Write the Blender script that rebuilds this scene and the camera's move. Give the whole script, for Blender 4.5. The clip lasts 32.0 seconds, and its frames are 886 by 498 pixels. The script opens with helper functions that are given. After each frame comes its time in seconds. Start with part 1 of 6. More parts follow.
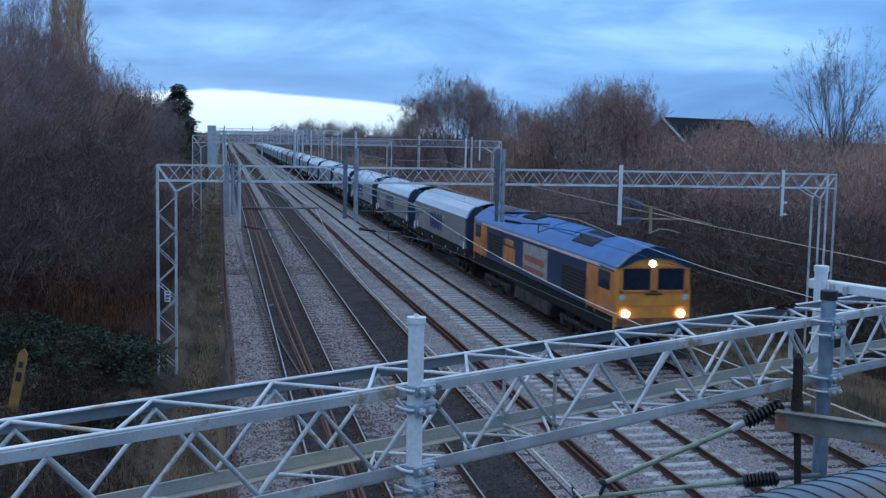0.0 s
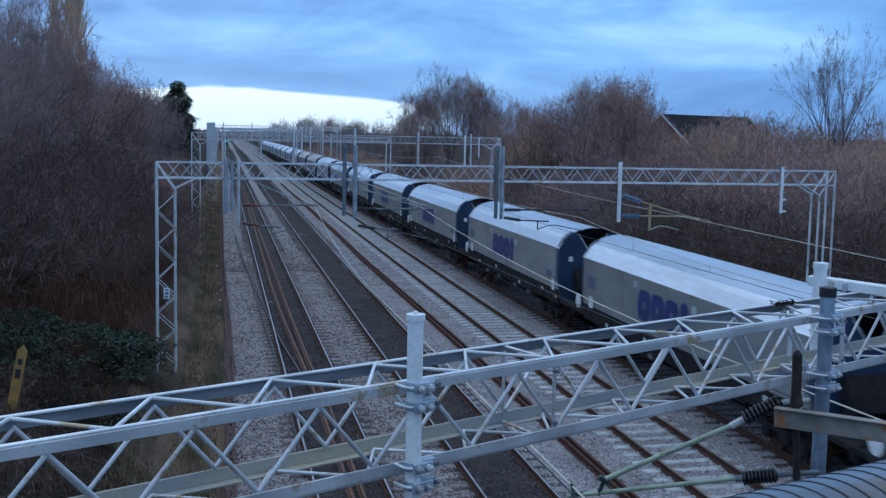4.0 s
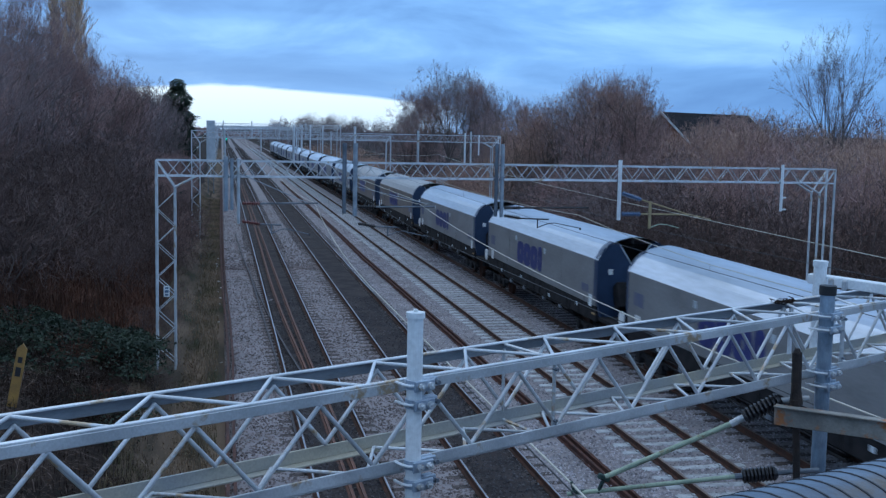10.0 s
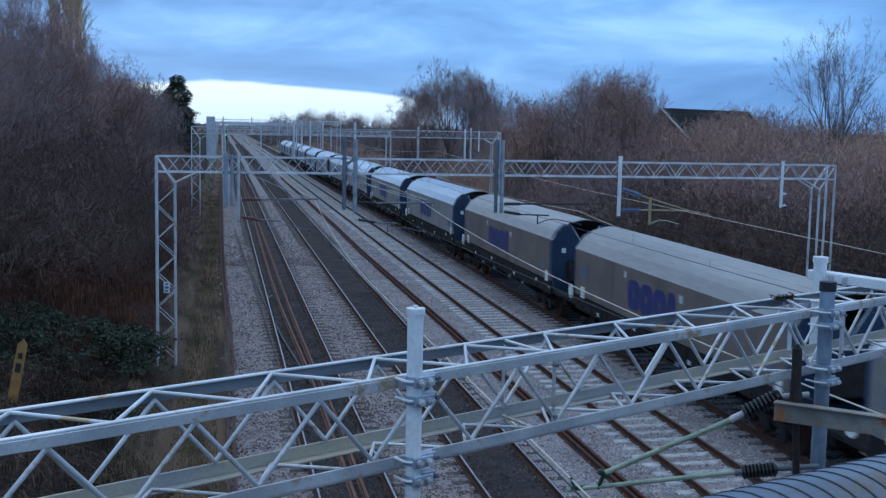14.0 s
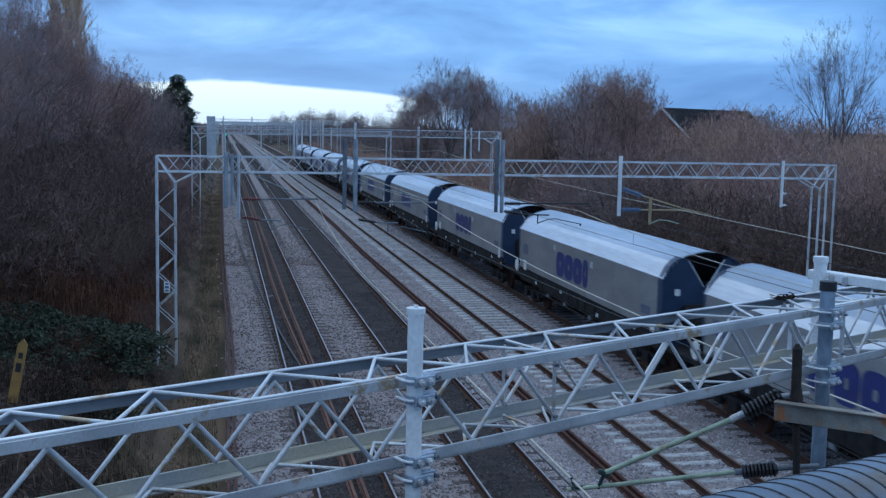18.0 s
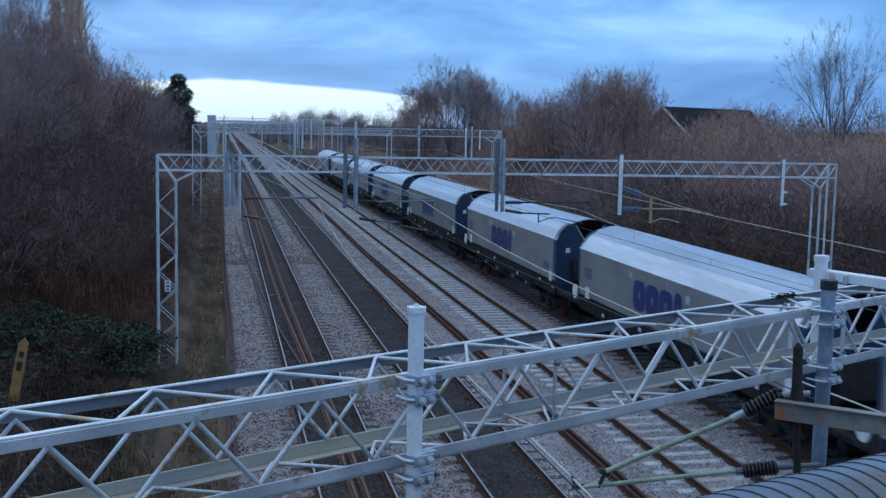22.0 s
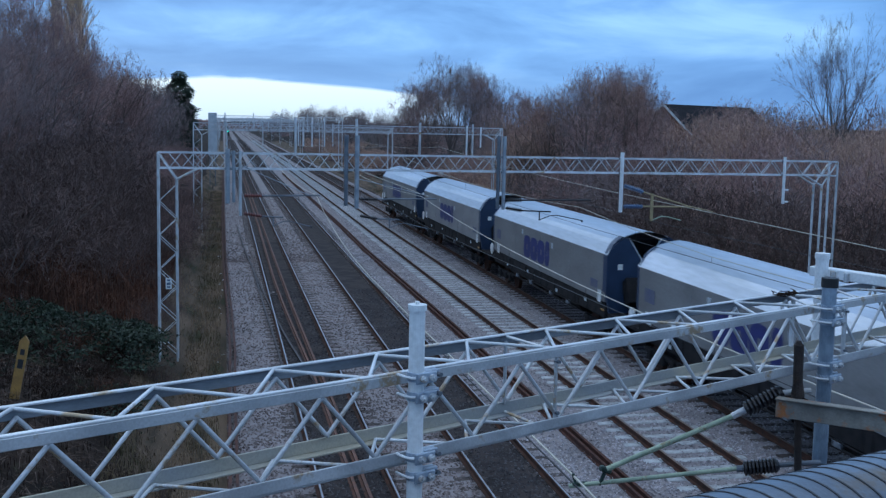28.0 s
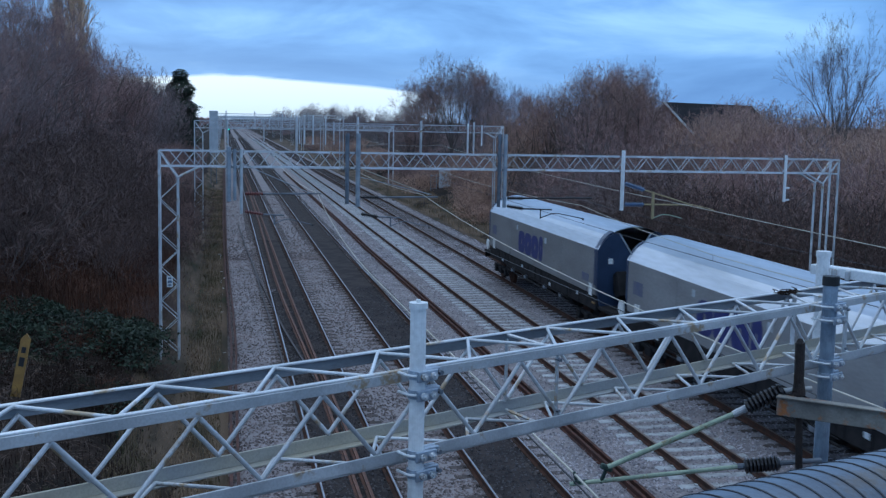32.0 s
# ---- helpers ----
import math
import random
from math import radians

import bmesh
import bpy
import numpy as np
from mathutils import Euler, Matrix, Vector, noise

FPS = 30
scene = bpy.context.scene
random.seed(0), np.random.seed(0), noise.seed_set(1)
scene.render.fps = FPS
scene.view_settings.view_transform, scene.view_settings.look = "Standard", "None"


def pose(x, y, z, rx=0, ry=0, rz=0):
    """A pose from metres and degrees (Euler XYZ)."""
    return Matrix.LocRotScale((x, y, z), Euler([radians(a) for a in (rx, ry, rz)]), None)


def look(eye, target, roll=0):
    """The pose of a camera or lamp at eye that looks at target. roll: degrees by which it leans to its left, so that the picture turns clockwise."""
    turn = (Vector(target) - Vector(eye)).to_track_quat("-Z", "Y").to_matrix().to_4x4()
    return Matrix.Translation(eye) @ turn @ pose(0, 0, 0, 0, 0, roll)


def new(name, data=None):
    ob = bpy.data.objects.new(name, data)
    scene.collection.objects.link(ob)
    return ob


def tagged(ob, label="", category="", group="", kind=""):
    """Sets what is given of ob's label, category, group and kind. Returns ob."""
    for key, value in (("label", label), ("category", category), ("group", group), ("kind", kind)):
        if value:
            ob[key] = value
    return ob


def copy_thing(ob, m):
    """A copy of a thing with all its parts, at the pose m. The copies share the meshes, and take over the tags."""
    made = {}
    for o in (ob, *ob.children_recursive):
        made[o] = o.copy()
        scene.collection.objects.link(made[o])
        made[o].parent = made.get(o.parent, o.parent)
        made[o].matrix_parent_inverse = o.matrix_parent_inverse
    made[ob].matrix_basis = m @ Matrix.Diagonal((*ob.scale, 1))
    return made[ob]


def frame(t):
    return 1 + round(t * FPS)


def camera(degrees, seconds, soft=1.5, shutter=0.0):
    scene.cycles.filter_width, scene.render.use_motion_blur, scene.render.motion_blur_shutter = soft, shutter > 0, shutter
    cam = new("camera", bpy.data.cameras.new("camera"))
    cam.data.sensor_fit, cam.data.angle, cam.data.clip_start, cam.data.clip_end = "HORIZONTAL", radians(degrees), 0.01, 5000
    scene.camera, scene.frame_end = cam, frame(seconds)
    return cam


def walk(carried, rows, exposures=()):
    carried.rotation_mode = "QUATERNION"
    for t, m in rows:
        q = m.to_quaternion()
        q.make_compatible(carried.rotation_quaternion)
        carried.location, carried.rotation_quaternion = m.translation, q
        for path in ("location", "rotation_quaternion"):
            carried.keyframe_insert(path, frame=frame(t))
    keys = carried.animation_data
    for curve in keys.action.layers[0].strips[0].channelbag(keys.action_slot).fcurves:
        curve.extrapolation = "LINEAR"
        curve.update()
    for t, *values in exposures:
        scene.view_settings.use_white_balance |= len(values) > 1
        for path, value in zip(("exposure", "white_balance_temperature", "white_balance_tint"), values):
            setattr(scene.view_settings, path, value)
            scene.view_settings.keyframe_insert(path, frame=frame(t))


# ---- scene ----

# camera: stands on a bridge over the railway and turns slowly as it is held
EYE = Vector((0.0, 0.0, 7.40))
ROLL = 1.145
TURNS = [(0, 11.275, -5.778), (0.5, 11.275, -5.784), (1, 11.276, -5.794), (1.5, 11.279, -5.792), (2, 11.284, -5.802), (2.5, 11.294, -5.840), (3, 11.308, -5.882), (3.5, 11.316, -5.911), (5.5, 11.318, -5.955), (6, 11.317, -5.960), (6.5, 11.328, -5.964), (7, 11.352, -5.983), (7.5, 11.358, -6.006), (8, 11.341, -6.006), (8.5, 11.326, -6.007), (9, 11.321, -6.023), (9.5, 11.322, -6.026), (10, 11.323, -6.030), (10.5, 11.323, -6.070), (11, 11.323, -6.120), (11.5, 11.324, -6.159), (12, 11.324, -6.184), (12.5, 11.324, -6.192), (13, 11.325, -6.201), (13.5, 11.325, -6.221), (14, 11.326, -6.234), (14.5, 11.325, -6.232), (16.5, 11.327, -6.308), (17, 11.321, -6.306), (17.5, 11.312, -6.275), (18, 11.314, -6.248), (18.5, 11.322, -6.232), (19, 11.314, -6.213), (19.5, 11.290, -6.208), (20, 11.278, -6.214), (20.5, 11.282, -6.232), (21, 11.285, -6.270), (21.5, 11.283, -6.301), (22, 11.280, -6.307), (22.5, 11.281, -6.289), (23, 11.291, -6.273), (23.5, 11.301, -6.294), (24, 11.292, -6.349), (24.5, 11.284, -6.406), (25, 11.284, -6.428), (25.5, 11.284, -6.428), (27.5, 11.243, -6.431), (28, 11.237, -6.428), (28.5, 11.226, -6.450), (29, 11.214, -6.492), (29.5, 11.216, -6.509), (30, 11.215, -6.510), (30.5, 11.199, -6.516), (31, 11.187, -6.515), (31.5, 11.185, -6.519), (32, 11.184, -6.529)]


def aim(yaw, pitch):
    a, b = radians(yaw), radians(pitch)
    way = Vector((math.sin(a) * math.cos(b), math.cos(a) * math.cos(b), math.sin(b)))
    return look(EYE, EYE + way * 20, ROLL)


cam = camera(43.40, 32.0, soft=1.35, shutter=0.45)
walk(cam, [(t, aim(a, b)) for t, a, b in TURNS], exposures=[(0.0, 0.08, 5400, 1.5), (32.0, 0.03, 5400, 1.5)])

# ---- light: a cloudy winter dusk ----
world = bpy.data.worlds.new("dusk_sky")
scene.world = world
world.use_nodes = True
wn, wl = world.node_tree.nodes, world.node_tree.links
wn.clear()


def wnode(kind, **props):
    n = wn.new(kind)
    for k, v in props.items():
        if k == "op":
            n.operation = v
        elif k == "blend":
            n.data_type, n.blend_type = "RGBA", v
    return n


def wmath(op, a, b=None, clamp=False):
    n = wn.new("ShaderNodeMath")
    n.operation, n.use_clamp = op, clamp
    for i, x in enumerate((a, b)):
        if x is None:
            continue
        if isinstance(x, (int, float)):
            n.inputs[i].default_value = x
        else:
            wl.new(x, n.inputs[i])
    return n.outputs[0]


def wramp(fac, stops):
    n = wn.new("ShaderNodeValToRGB")
    while len(n.color_ramp.elements) < len(stops):
        n.color_ramp.elements.new(0.5)
    for e, (pos, col) in zip(n.color_ramp.elements, stops):
        e.position, e.color = pos, (*col, 1) if len(col) == 3 else col
    wl.new(fac, n.inputs[0])
    return n.outputs[0]


def wmix(fac, a, b):
    n = wn.new("ShaderNodeMix")
    n.data_type = "RGBA"
    if isinstance(fac, (int, float)):
        n.inputs[0].default_value = fac
    else:
        wl.new(fac, n.inputs[0])
    for i, x in ((6, a), (7, b)):
        if isinstance(x, tuple):
            n.inputs[i].default_value = (*x, 1)
        else:
            wl.new(x, n.inputs[i])
    return n.outputs[2]


coord = wn.new("ShaderNodeTexCoord")
split = wn.new("ShaderNodeSeparateXYZ")
wl.new(coord.outputs["Generated"], split.inputs[0])
dx, dy, dz = split.outputs
elev = wmath("ARCSINE", dz)
bearing = wmath("ARCTAN2", dx, dy)
nish = wn.new("ShaderNodeTexSky")
nish.sky_type, nish.sun_disc = "NISHITA", False
nish.sun_elevation, nish.sun_rotation = radians(29), radians(-23)
# cloud sheet, drawn out sideways as low clouds look
comb = wn.new("ShaderNodeCombineXYZ")
wl.new(wmath("MULTIPLY", bearing, 5.0), comb.inputs[0])
wl.new(wmath("MULTIPLY", elev, 17.0), comb.inputs[1])
cl = wn.new("ShaderNodeTexNoise")
cl.inputs["Scale"].default_value, cl.inputs["Detail"].default_value = 1.0, 6.0
cl.inputs["Roughness"].default_value, cl.inputs["Distortion"].default_value = 0.56, 0.5
wl.new(comb.outputs[0], cl.inputs["Vector"])
comb2 = wn.new("ShaderNodeCombineXYZ")
wl.new(wmath("MULTIPLY", bearing, 3.0), comb2.inputs[0])
wl.new(wmath("MULTIPLY", elev, 26.0), comb2.inputs[1])
comb2.inputs[2].default_value = 4.7
cl2 = wn.new("ShaderNodeTexNoise")
cl2.inputs["Scale"].default_value, cl2.inputs["Detail"].default_value = 0.8, 3.0
wl.new(comb2.outputs[0], cl2.inputs["Vector"])
cloud = wramp(wmath("ADD", wmath("MULTIPLY", cl.outputs[0], 0.6), wmath("MULTIPLY", cl2.outputs[0], 0.4)),
              [(0.38, (0.155, 0.30, 0.61)), (0.5, (0.275, 0.485, 0.86)), (0.62, (0.49, 0.74, 1.09))])
# towards the zenith the overcast is paler and brighter
up = wmath("MULTIPLY", wmath("SUBTRACT", elev, 0.2), 1.3, clamp=True)
cloud = wmix(up, cloud, (0.86, 0.92, 1.05))
# clear pale gap under the cloud's edge, above the horizon ahead
edge = wmath("ADD", wmath("MULTIPLY", wmath("SUBTRACT", cl.outputs[0], 0.5), 0.012),
             wmath("SUBTRACT", 0.0378, wmath("MULTIPLY", wmath("POWER", wmath("ABSOLUTE", wmath("SUBTRACT", bearing, 0.0)), 1.3), 0.10)))
# the cloud is thickest, and darkest, just above that edge
belly = wmath("SUBTRACT", 1.0, wmath("MULTIPLY", wmath("ABSOLUTE", wmath("SUBTRACT", wmath("SUBTRACT", elev, edge), 0.011)), 50.0), clamp=True)
cloud = wmix(wmath("MULTIPLY", belly, wmath("MULTIPLY", cl.outputs[0], 0.95)), cloud, (0.14, 0.275, 0.56))
gap = wmath("MULTIPLY", wmath("SUBTRACT", edge, elev), 330.0, clamp=True)
side = wmath("MULTIPLY", wmath("SUBTRACT", 0.22, bearing), 14.0, clamp=True)
low = wmath("MULTIPLY", wmath("MULTIPLY", wmath("SUBTRACT", 0.13, elev), 9.0, clamp=True), wmath("MULTIPLY", wmath("SUBTRACT", bearing, 0.16), 3.0, clamp=True))
cloud = wmix(wmath("MULTIPLY", low, wmath("SUBTRACT", 0.95, cl2.outputs[0])), cloud, (0.15, 0.295, 0.60))
clear = wmix(wmath("MULTIPLY", wmath("ABSOLUTE", elev), 22.0, clamp=True), (0.80, 0.89, 1.02), (1.10, 1.13, 1.13))
sky = wmix(wmath("MULTIPLY", gap, side), cloud, clear)
bg1, bg2, add = wn.new("ShaderNodeBackground"), wn.new("ShaderNodeBackground"), wn.new("ShaderNodeAddShader")
wl.new(sky, bg1.inputs[0])
bg1.inputs[1].default_value = 0.93
wl.new(nish.outputs[0], bg2.inputs[0])
bg2.inputs[1].default_value = 0.006
wout = wn.new("ShaderNodeOutputWorld")
wl.new(bg1.outputs[0], add.inputs[0])
wl.new(bg2.outputs[0], add.inputs[1])
wl.new(add.outputs[0], wout.inputs[0])

sun = new("sun", bpy.data.lights.new("sun", "SUN"))
sun.data.energy, sun.data.angle, sun.data.color = 0.3, radians(30), (1.0, 0.93, 0.86)
sun.matrix_world = look((-17, 40, 24), (0, 0, 0))

# ---- materials ----


def material(name, col, col2=None, rough=0.7, metal=0.0, scale=6.0, fine=60.0, bump=0.15, mixhi=0.62, rand=0.0, island=0.0, coord_kind="Object",
             spots=None, spot_at=0.62, spot_scale=2.0, streak=None):
    """Two-scale procedural surface: broad patches between col and col2, fine grain, relief, and spots of wear."""
    m = bpy.data.materials.new(name)
    m.use_nodes = True
    n, l = m.node_tree.nodes, m.node_tree.links
    b = n["Principled BSDF"]
    b.inputs["Roughness"].default_value, b.inputs["Metallic"].default_value = rough, metal
    b.inputs["Specular IOR Level"].default_value = 0.12 if rough >= 0.85 else 0.5
    tc = n.new("ShaderNodeTexCoord")
    src = tc.outputs[coord_kind]
    if streak:
        mp = n.new("ShaderNodeMapping")
        mp.inputs["Scale"].default_value = streak
        l.new(src, mp.inputs[0])
        src = mp.outputs[0]
    big, small = n.new("ShaderNodeTexNoise"), n.new("ShaderNodeTexNoise")
    big.inputs["Scale"].default_value, big.inputs["Detail"].default_value = scale, 6
    small.inputs["Scale"].default_value, small.inputs["Detail"].default_value = fine, 4
    l.new(src, big.inputs["Vector"])
    l.new(src, small.inputs["Vector"])
    r = n.new("ShaderNodeValToRGB")
    r.color_ramp.elements[0].position, r.color_ramp.elements[1].position = 0.38, mixhi
    r.color_ramp.elements[0].color = (*col, 1)
    r.color_ramp.elements[1].color = (*(col2 or col), 1)
    l.new(big.outputs[0], r.inputs[0])
    out = r.outputs[0]
    if spots:
        sp = n.new("ShaderNodeTexNoise")
        sp.inputs["Scale"].default_value, sp.inputs["Detail"].default_value = spot_scale, 8
        sp.inputs["Roughness"].default_value = 0.7
        l.new(src, sp.inputs["Vector"])
        sr = n.new("ShaderNodeValToRGB")
        sr.color_ramp.elements[0].position, sr.color_ramp.elements[1].position = spot_at, spot_at + 0.07
        l.new(sp.outputs[0], sr.inputs[0])
        mx = n.new("ShaderNodeMix")
        mx.data_type = "RGBA"
        l.new(sr.outputs[0], mx.inputs[0])
        l.new(out, mx.inputs[6])
        mx.inputs[7].default_value = (*spots, 1)
        out = mx.outputs[2]
    hs = n.new("ShaderNodeHueSaturation")
    l.new(out, hs.inputs["Color"])
    val = n.new("ShaderNodeMath")
    val.operation = "MULTIPLY_ADD"
    l.new(small.outputs[0], val.inputs[0])
    val.inputs[1].default_value, val.inputs[2].default_value = 0.5, 0.75
    last = val.outputs[0]
    for amount, src2 in ((rand, n.new("ShaderNodeObjectInfo").outputs["Random"]), (island, n.new("ShaderNodeNewGeometry").outputs["Random Per Island"])):
        if not amount:
            continue
        ad = n.new("ShaderNodeMath")
        ad.operation = "MULTIPLY_ADD"
        l.new(src2, ad.inputs[0])
        ad.inputs[1].default_value, ad.inputs[2].default_value = amount, 1 - amount / 2
        mu = n.new("ShaderNodeMath")
        mu.operation = "MULTIPLY"
        l.new(last, mu.inputs[0])
        l.new(ad.outputs[0], mu.inputs[1])
        last = mu.outputs[0]
    l.new(last, hs.inputs["Value"])
    l.new(hs.outputs[0], b.inputs["Base Color"])
    if bump:
        bp = n.new("ShaderNodeBump")
        bp.inputs["Strength"].default_value, bp.inputs["Distance"].default_value = bump, 0.02
        l.new(small.outputs[0], bp.inputs["Height"])
        l.new(bp.outputs[0], b.inputs["Normal"])
    return m


def glow(name, col, power):
    m = bpy.data.materials.new(name)
    m.use_nodes = True
    b = m.node_tree.nodes["Principled BSDF"]
    b.inputs["Base Color"].default_value = (*col, 1)
    b.inputs["Emission Color"].default_value = (*col, 1)
    b.inputs["Emission Strength"].default_value = power
    return m


GALV = material("galvanised_steel", (0.66, 0.675, 0.70), (0.46, 0.475, 0.50), rough=0.45, metal=0.22, scale=2.2, fine=90, bump=0.06, rand=0.3, spots=(0.40, 0.30, 0.19), spot_at=0.565, spot_scale=3.2)
OCHRE_STEEL = material("yellowed_galvanised_steel", (0.47, 0.435, 0.35), (0.34, 0.35, 0.355), rough=0.55, metal=0.15, scale=1.2, fine=90, bump=0.08, spots=(0.20, 0.16, 0.09), spot_at=0.62, spot_scale=2.6)
POLE_STEEL = material("mottled_zinc_tube", (0.36, 0.43, 0.52), (0.20, 0.25, 0.32), rough=0.4, metal=0.4, scale=9, fine=60, bump=0.08, spots=(0.20, 0.155, 0.11), spot_at=0.63, spot_scale=5, streak=(1.0, 1.0, 0.45))
CLAMP_STEEL = material("blue_grey_clamp_steel", (0.42, 0.48, 0.57), (0.30, 0.35, 0.43), rough=0.4, metal=0.35, scale=12, fine=60, bump=0.08)
OLD_POST = material("dark_brown_old_post", (0.032, 0.021, 0.017), (0.016, 0.012, 0.011), rough=0.8, scale=14, fine=60, bump=0.5)
GALV_MID = material("blue_grey_steel", (0.34, 0.37, 0.41), (0.23, 0.26, 0.30), rough=0.5, metal=0.2, scale=4, fine=60, bump=0.08)
GALV_DARK = material("weathered_steel", (0.19, 0.21, 0.245), (0.115, 0.13, 0.155), rough=0.55, metal=0.3, scale=3, fine=60, bump=0.06)
# zinc darkened in its colour to stand for shade on the rear top chord's web
GALV_SHADED_WEB = material("shaded_zinc_web", (0.24, 0.265, 0.30), (0.15, 0.165, 0.19), rough=0.6, metal=0.2, scale=2.4, fine=60, bump=0.06, streak=(0.5, 1.0, 2.0))
PALE_PAINT = material("pale_grey_paint", (0.80, 0.81, 0.82), (0.66, 0.67, 0.68), rough=0.45, scale=2, fine=40, bump=0.04, spots=(0.33, 0.25, 0.17), spot_at=0.68, spot_scale=5)
RUST = material("rusty_steel", (0.30, 0.12, 0.055), (0.17, 0.08, 0.05), rough=0.85, scale=5, fine=70, bump=0.3)
RUST_BEAM = material("flaking_rusty_paint", (0.29, 0.275, 0.245), (0.19, 0.175, 0.155), rough=0.65, scale=5, fine=50, bump=0.2, spots=(0.36, 0.14, 0.045), spot_at=0.53, spot_scale=4)
RAIL_SIDE = material("rail_web_rust", (0.085, 0.042, 0.030), (0.05, 0.032, 0.026), rough=0.85, scale=4, fine=60, bump=0.2)
RAIL_TOP = material("rail_head_polished", (0.42, 0.41, 0.42), (0.28, 0.27, 0.28), rough=0.34, metal=0.85, scale=3, fine=40, bump=0.02)
RAIL_TOP_DULL = material("rail_head_dull", (0.20, 0.145, 0.115), (0.14, 0.10, 0.085), rough=0.5, metal=0.4, scale=3, fine=40, bump=0.05)
SPARE_RAIL = material("spare_rail_rust", (0.135, 0.056, 0.034), (0.085, 0.041, 0.029), rough=0.8, scale=3, fine=50, bump=0.2)
SPARE_SLATE = material("dull_slate_rail", (0.060, 0.052, 0.058), (0.040, 0.034, 0.038), rough=0.8, scale=3, fine=50, bump=0.2)
SPARE_MID = material("brown_spare_rail", (0.095, 0.043, 0.032), (0.060, 0.034, 0.029), rough=0.85, scale=3, fine=50, bump=0.2)
SPARE_DARK = material("old_spare_rail", (0.10, 0.052, 0.042), (0.065, 0.042, 0.038), rough=0.85, scale=3, fine=50, bump=0.2)
CONCRETE = material("sleeper_concrete", (0.44, 0.45, 0.465), (0.31, 0.315, 0.325), rough=0.9, scale=5, fine=70, bump=0.2, rand=0.35)
OLD_SLEEPER = material("dirty_sleeper", (0.085, 0.07, 0.066), (0.055, 0.048, 0.048), rough=0.9, scale=5, fine=70, bump=0.25, rand=0.5)
BALLAST = material("ballast", (0.255, 0.230, 0.236), (0.205, 0.187, 0.193), rough=0.95, scale=1.2, fine=24, bump=0.25)
STONE = material("ballast_stone", (0.350, 0.325, 0.345), (0.225, 0.208, 0.222), rough=0.95, scale=0.7, fine=30, bump=0.2, island=1.0)
STONE_DIRTY = material("dirty_ballast_stone", (0.215, 0.178, 0.172), (0.130, 0.108, 0.108), rough=0.95, scale=0.7, fine=30, bump=0.2, island=1.0)
STONE_DARK = material("oiled_ballast_stone", (0.095, 0.088, 0.092), (0.055, 0.051, 0.056), rough=0.9, scale=0.7, fine=30, bump=0.2, island=0.9)
BALLAST_DARK = material("oiled_ballast", (0.050, 0.041, 0.040), (0.028, 0.024, 0.025), rough=0.9, scale=1.5, fine=24, bump=0.25)
EARTH = material("leaf_litter", (0.034, 0.023, 0.018), (0.017, 0.013, 0.011), rough=1.0, scale=0.5, fine=14, bump=0.8, spots=(0.035, 0.042, 0.02), spot_at=0.58, spot_scale=0.35)
VERGE = material("worn_verge", (0.135, 0.098, 0.070), (0.045, 0.036, 0.026), rough=1.0, scale=0.9, fine=22, bump=0.5, spots=(0.038, 0.043, 0.023), spot_at=0.57, spot_scale=0.9, streak=(1.8, 0.22, 1.0))
GRASS = material("dead_grass", (0.235, 0.168, 0.112), (0.085, 0.076, 0.042), rough=0.95, scale=0.4, fine=9, bump=0.0, island=0.6)
TWIG = material("bare_twigs", (0.37, 0.242, 0.215), (0.215, 0.145, 0.135), rough=0.9, scale=0.25, fine=5, bump=0.0, island=0.3, rand=0.45)
TWIG_GREY = material("grey_twigs", (0.275, 0.215, 0.208), (0.160, 0.128, 0.126), rough=0.9, scale=0.25, fine=5, bump=0.0, island=0.3, rand=0.45)
TWIG_OCHRE = material("ochre_twigs", (0.47, 0.315, 0.240), (0.31, 0.208, 0.162), rough=0.9, scale=0.25, fine=5, bump=0.0, island=0.3, rand=0.35)
TWIG_DARK = material("dark_thicket_twigs", (0.142, 0.098, 0.086), (0.078, 0.056, 0.052), rough=0.9, scale=0.25, fine=5, bump=0.0, island=0.35, rand=0.4)
BARK = material("bark", (0.17, 0.135, 0.118), (0.105, 0.086, 0.078), rough=0.95, scale=2, fine=30, bump=0.6)
POPLAR = material("poplar_twigs", (0.72, 0.53, 0.37), (0.58, 0.43, 0.30), rough=0.9, scale=0.25, fine=5, bump=0.0, island=0.5)
LEAF = material("bramble_leaves", (0.022, 0.036, 0.016), (0.014, 0.024, 0.012), rough=0.75, scale=0.8, fine=9, bump=0.0, island=0.8)
CONIFER = material("conifer_needles", (0.030, 0.050, 0.026), (0.02, 0.033, 0.02), rough=0.8, scale=0.8, fine=9, bump=0.0, island=0.7)
BRACKEN = material("dead_bracken", (0.120, 0.056, 0.036), (0.070, 0.038, 0.027), rough=0.95, scale=0.4, fine=9, bump=0.0, island=0.7)
DEAD_STALK = material("dead_stalks", (0.036, 0.023, 0.018), (0.017, 0.012, 0.010), rough=0.95, scale=0.4, fine=9, bump=0.0, island=0.8)
STEM = material("bleached_stems", (0.20, 0.150, 0.125), (0.10, 0.074, 0.062), rough=0.95, scale=0.4, fine=9, bump=0.0, island=0.9)
LITTER_LEAF = material("fallen_leaf_brown", (0.075, 0.045, 0.030), (0.036, 0.025, 0.019), rough=0.95, scale=0.4, fine=9, bump=0.0, island=1.0)
GREEN_TUBE = material("copper_green_tube", (0.40, 0.46, 0.34), (0.27, 0.33, 0.25), rough=0.6, metal=0.2, scale=8, fine=60, bump=0.1, spots=(0.26, 0.21, 0.12), spot_at=0.6, spot_scale=7)
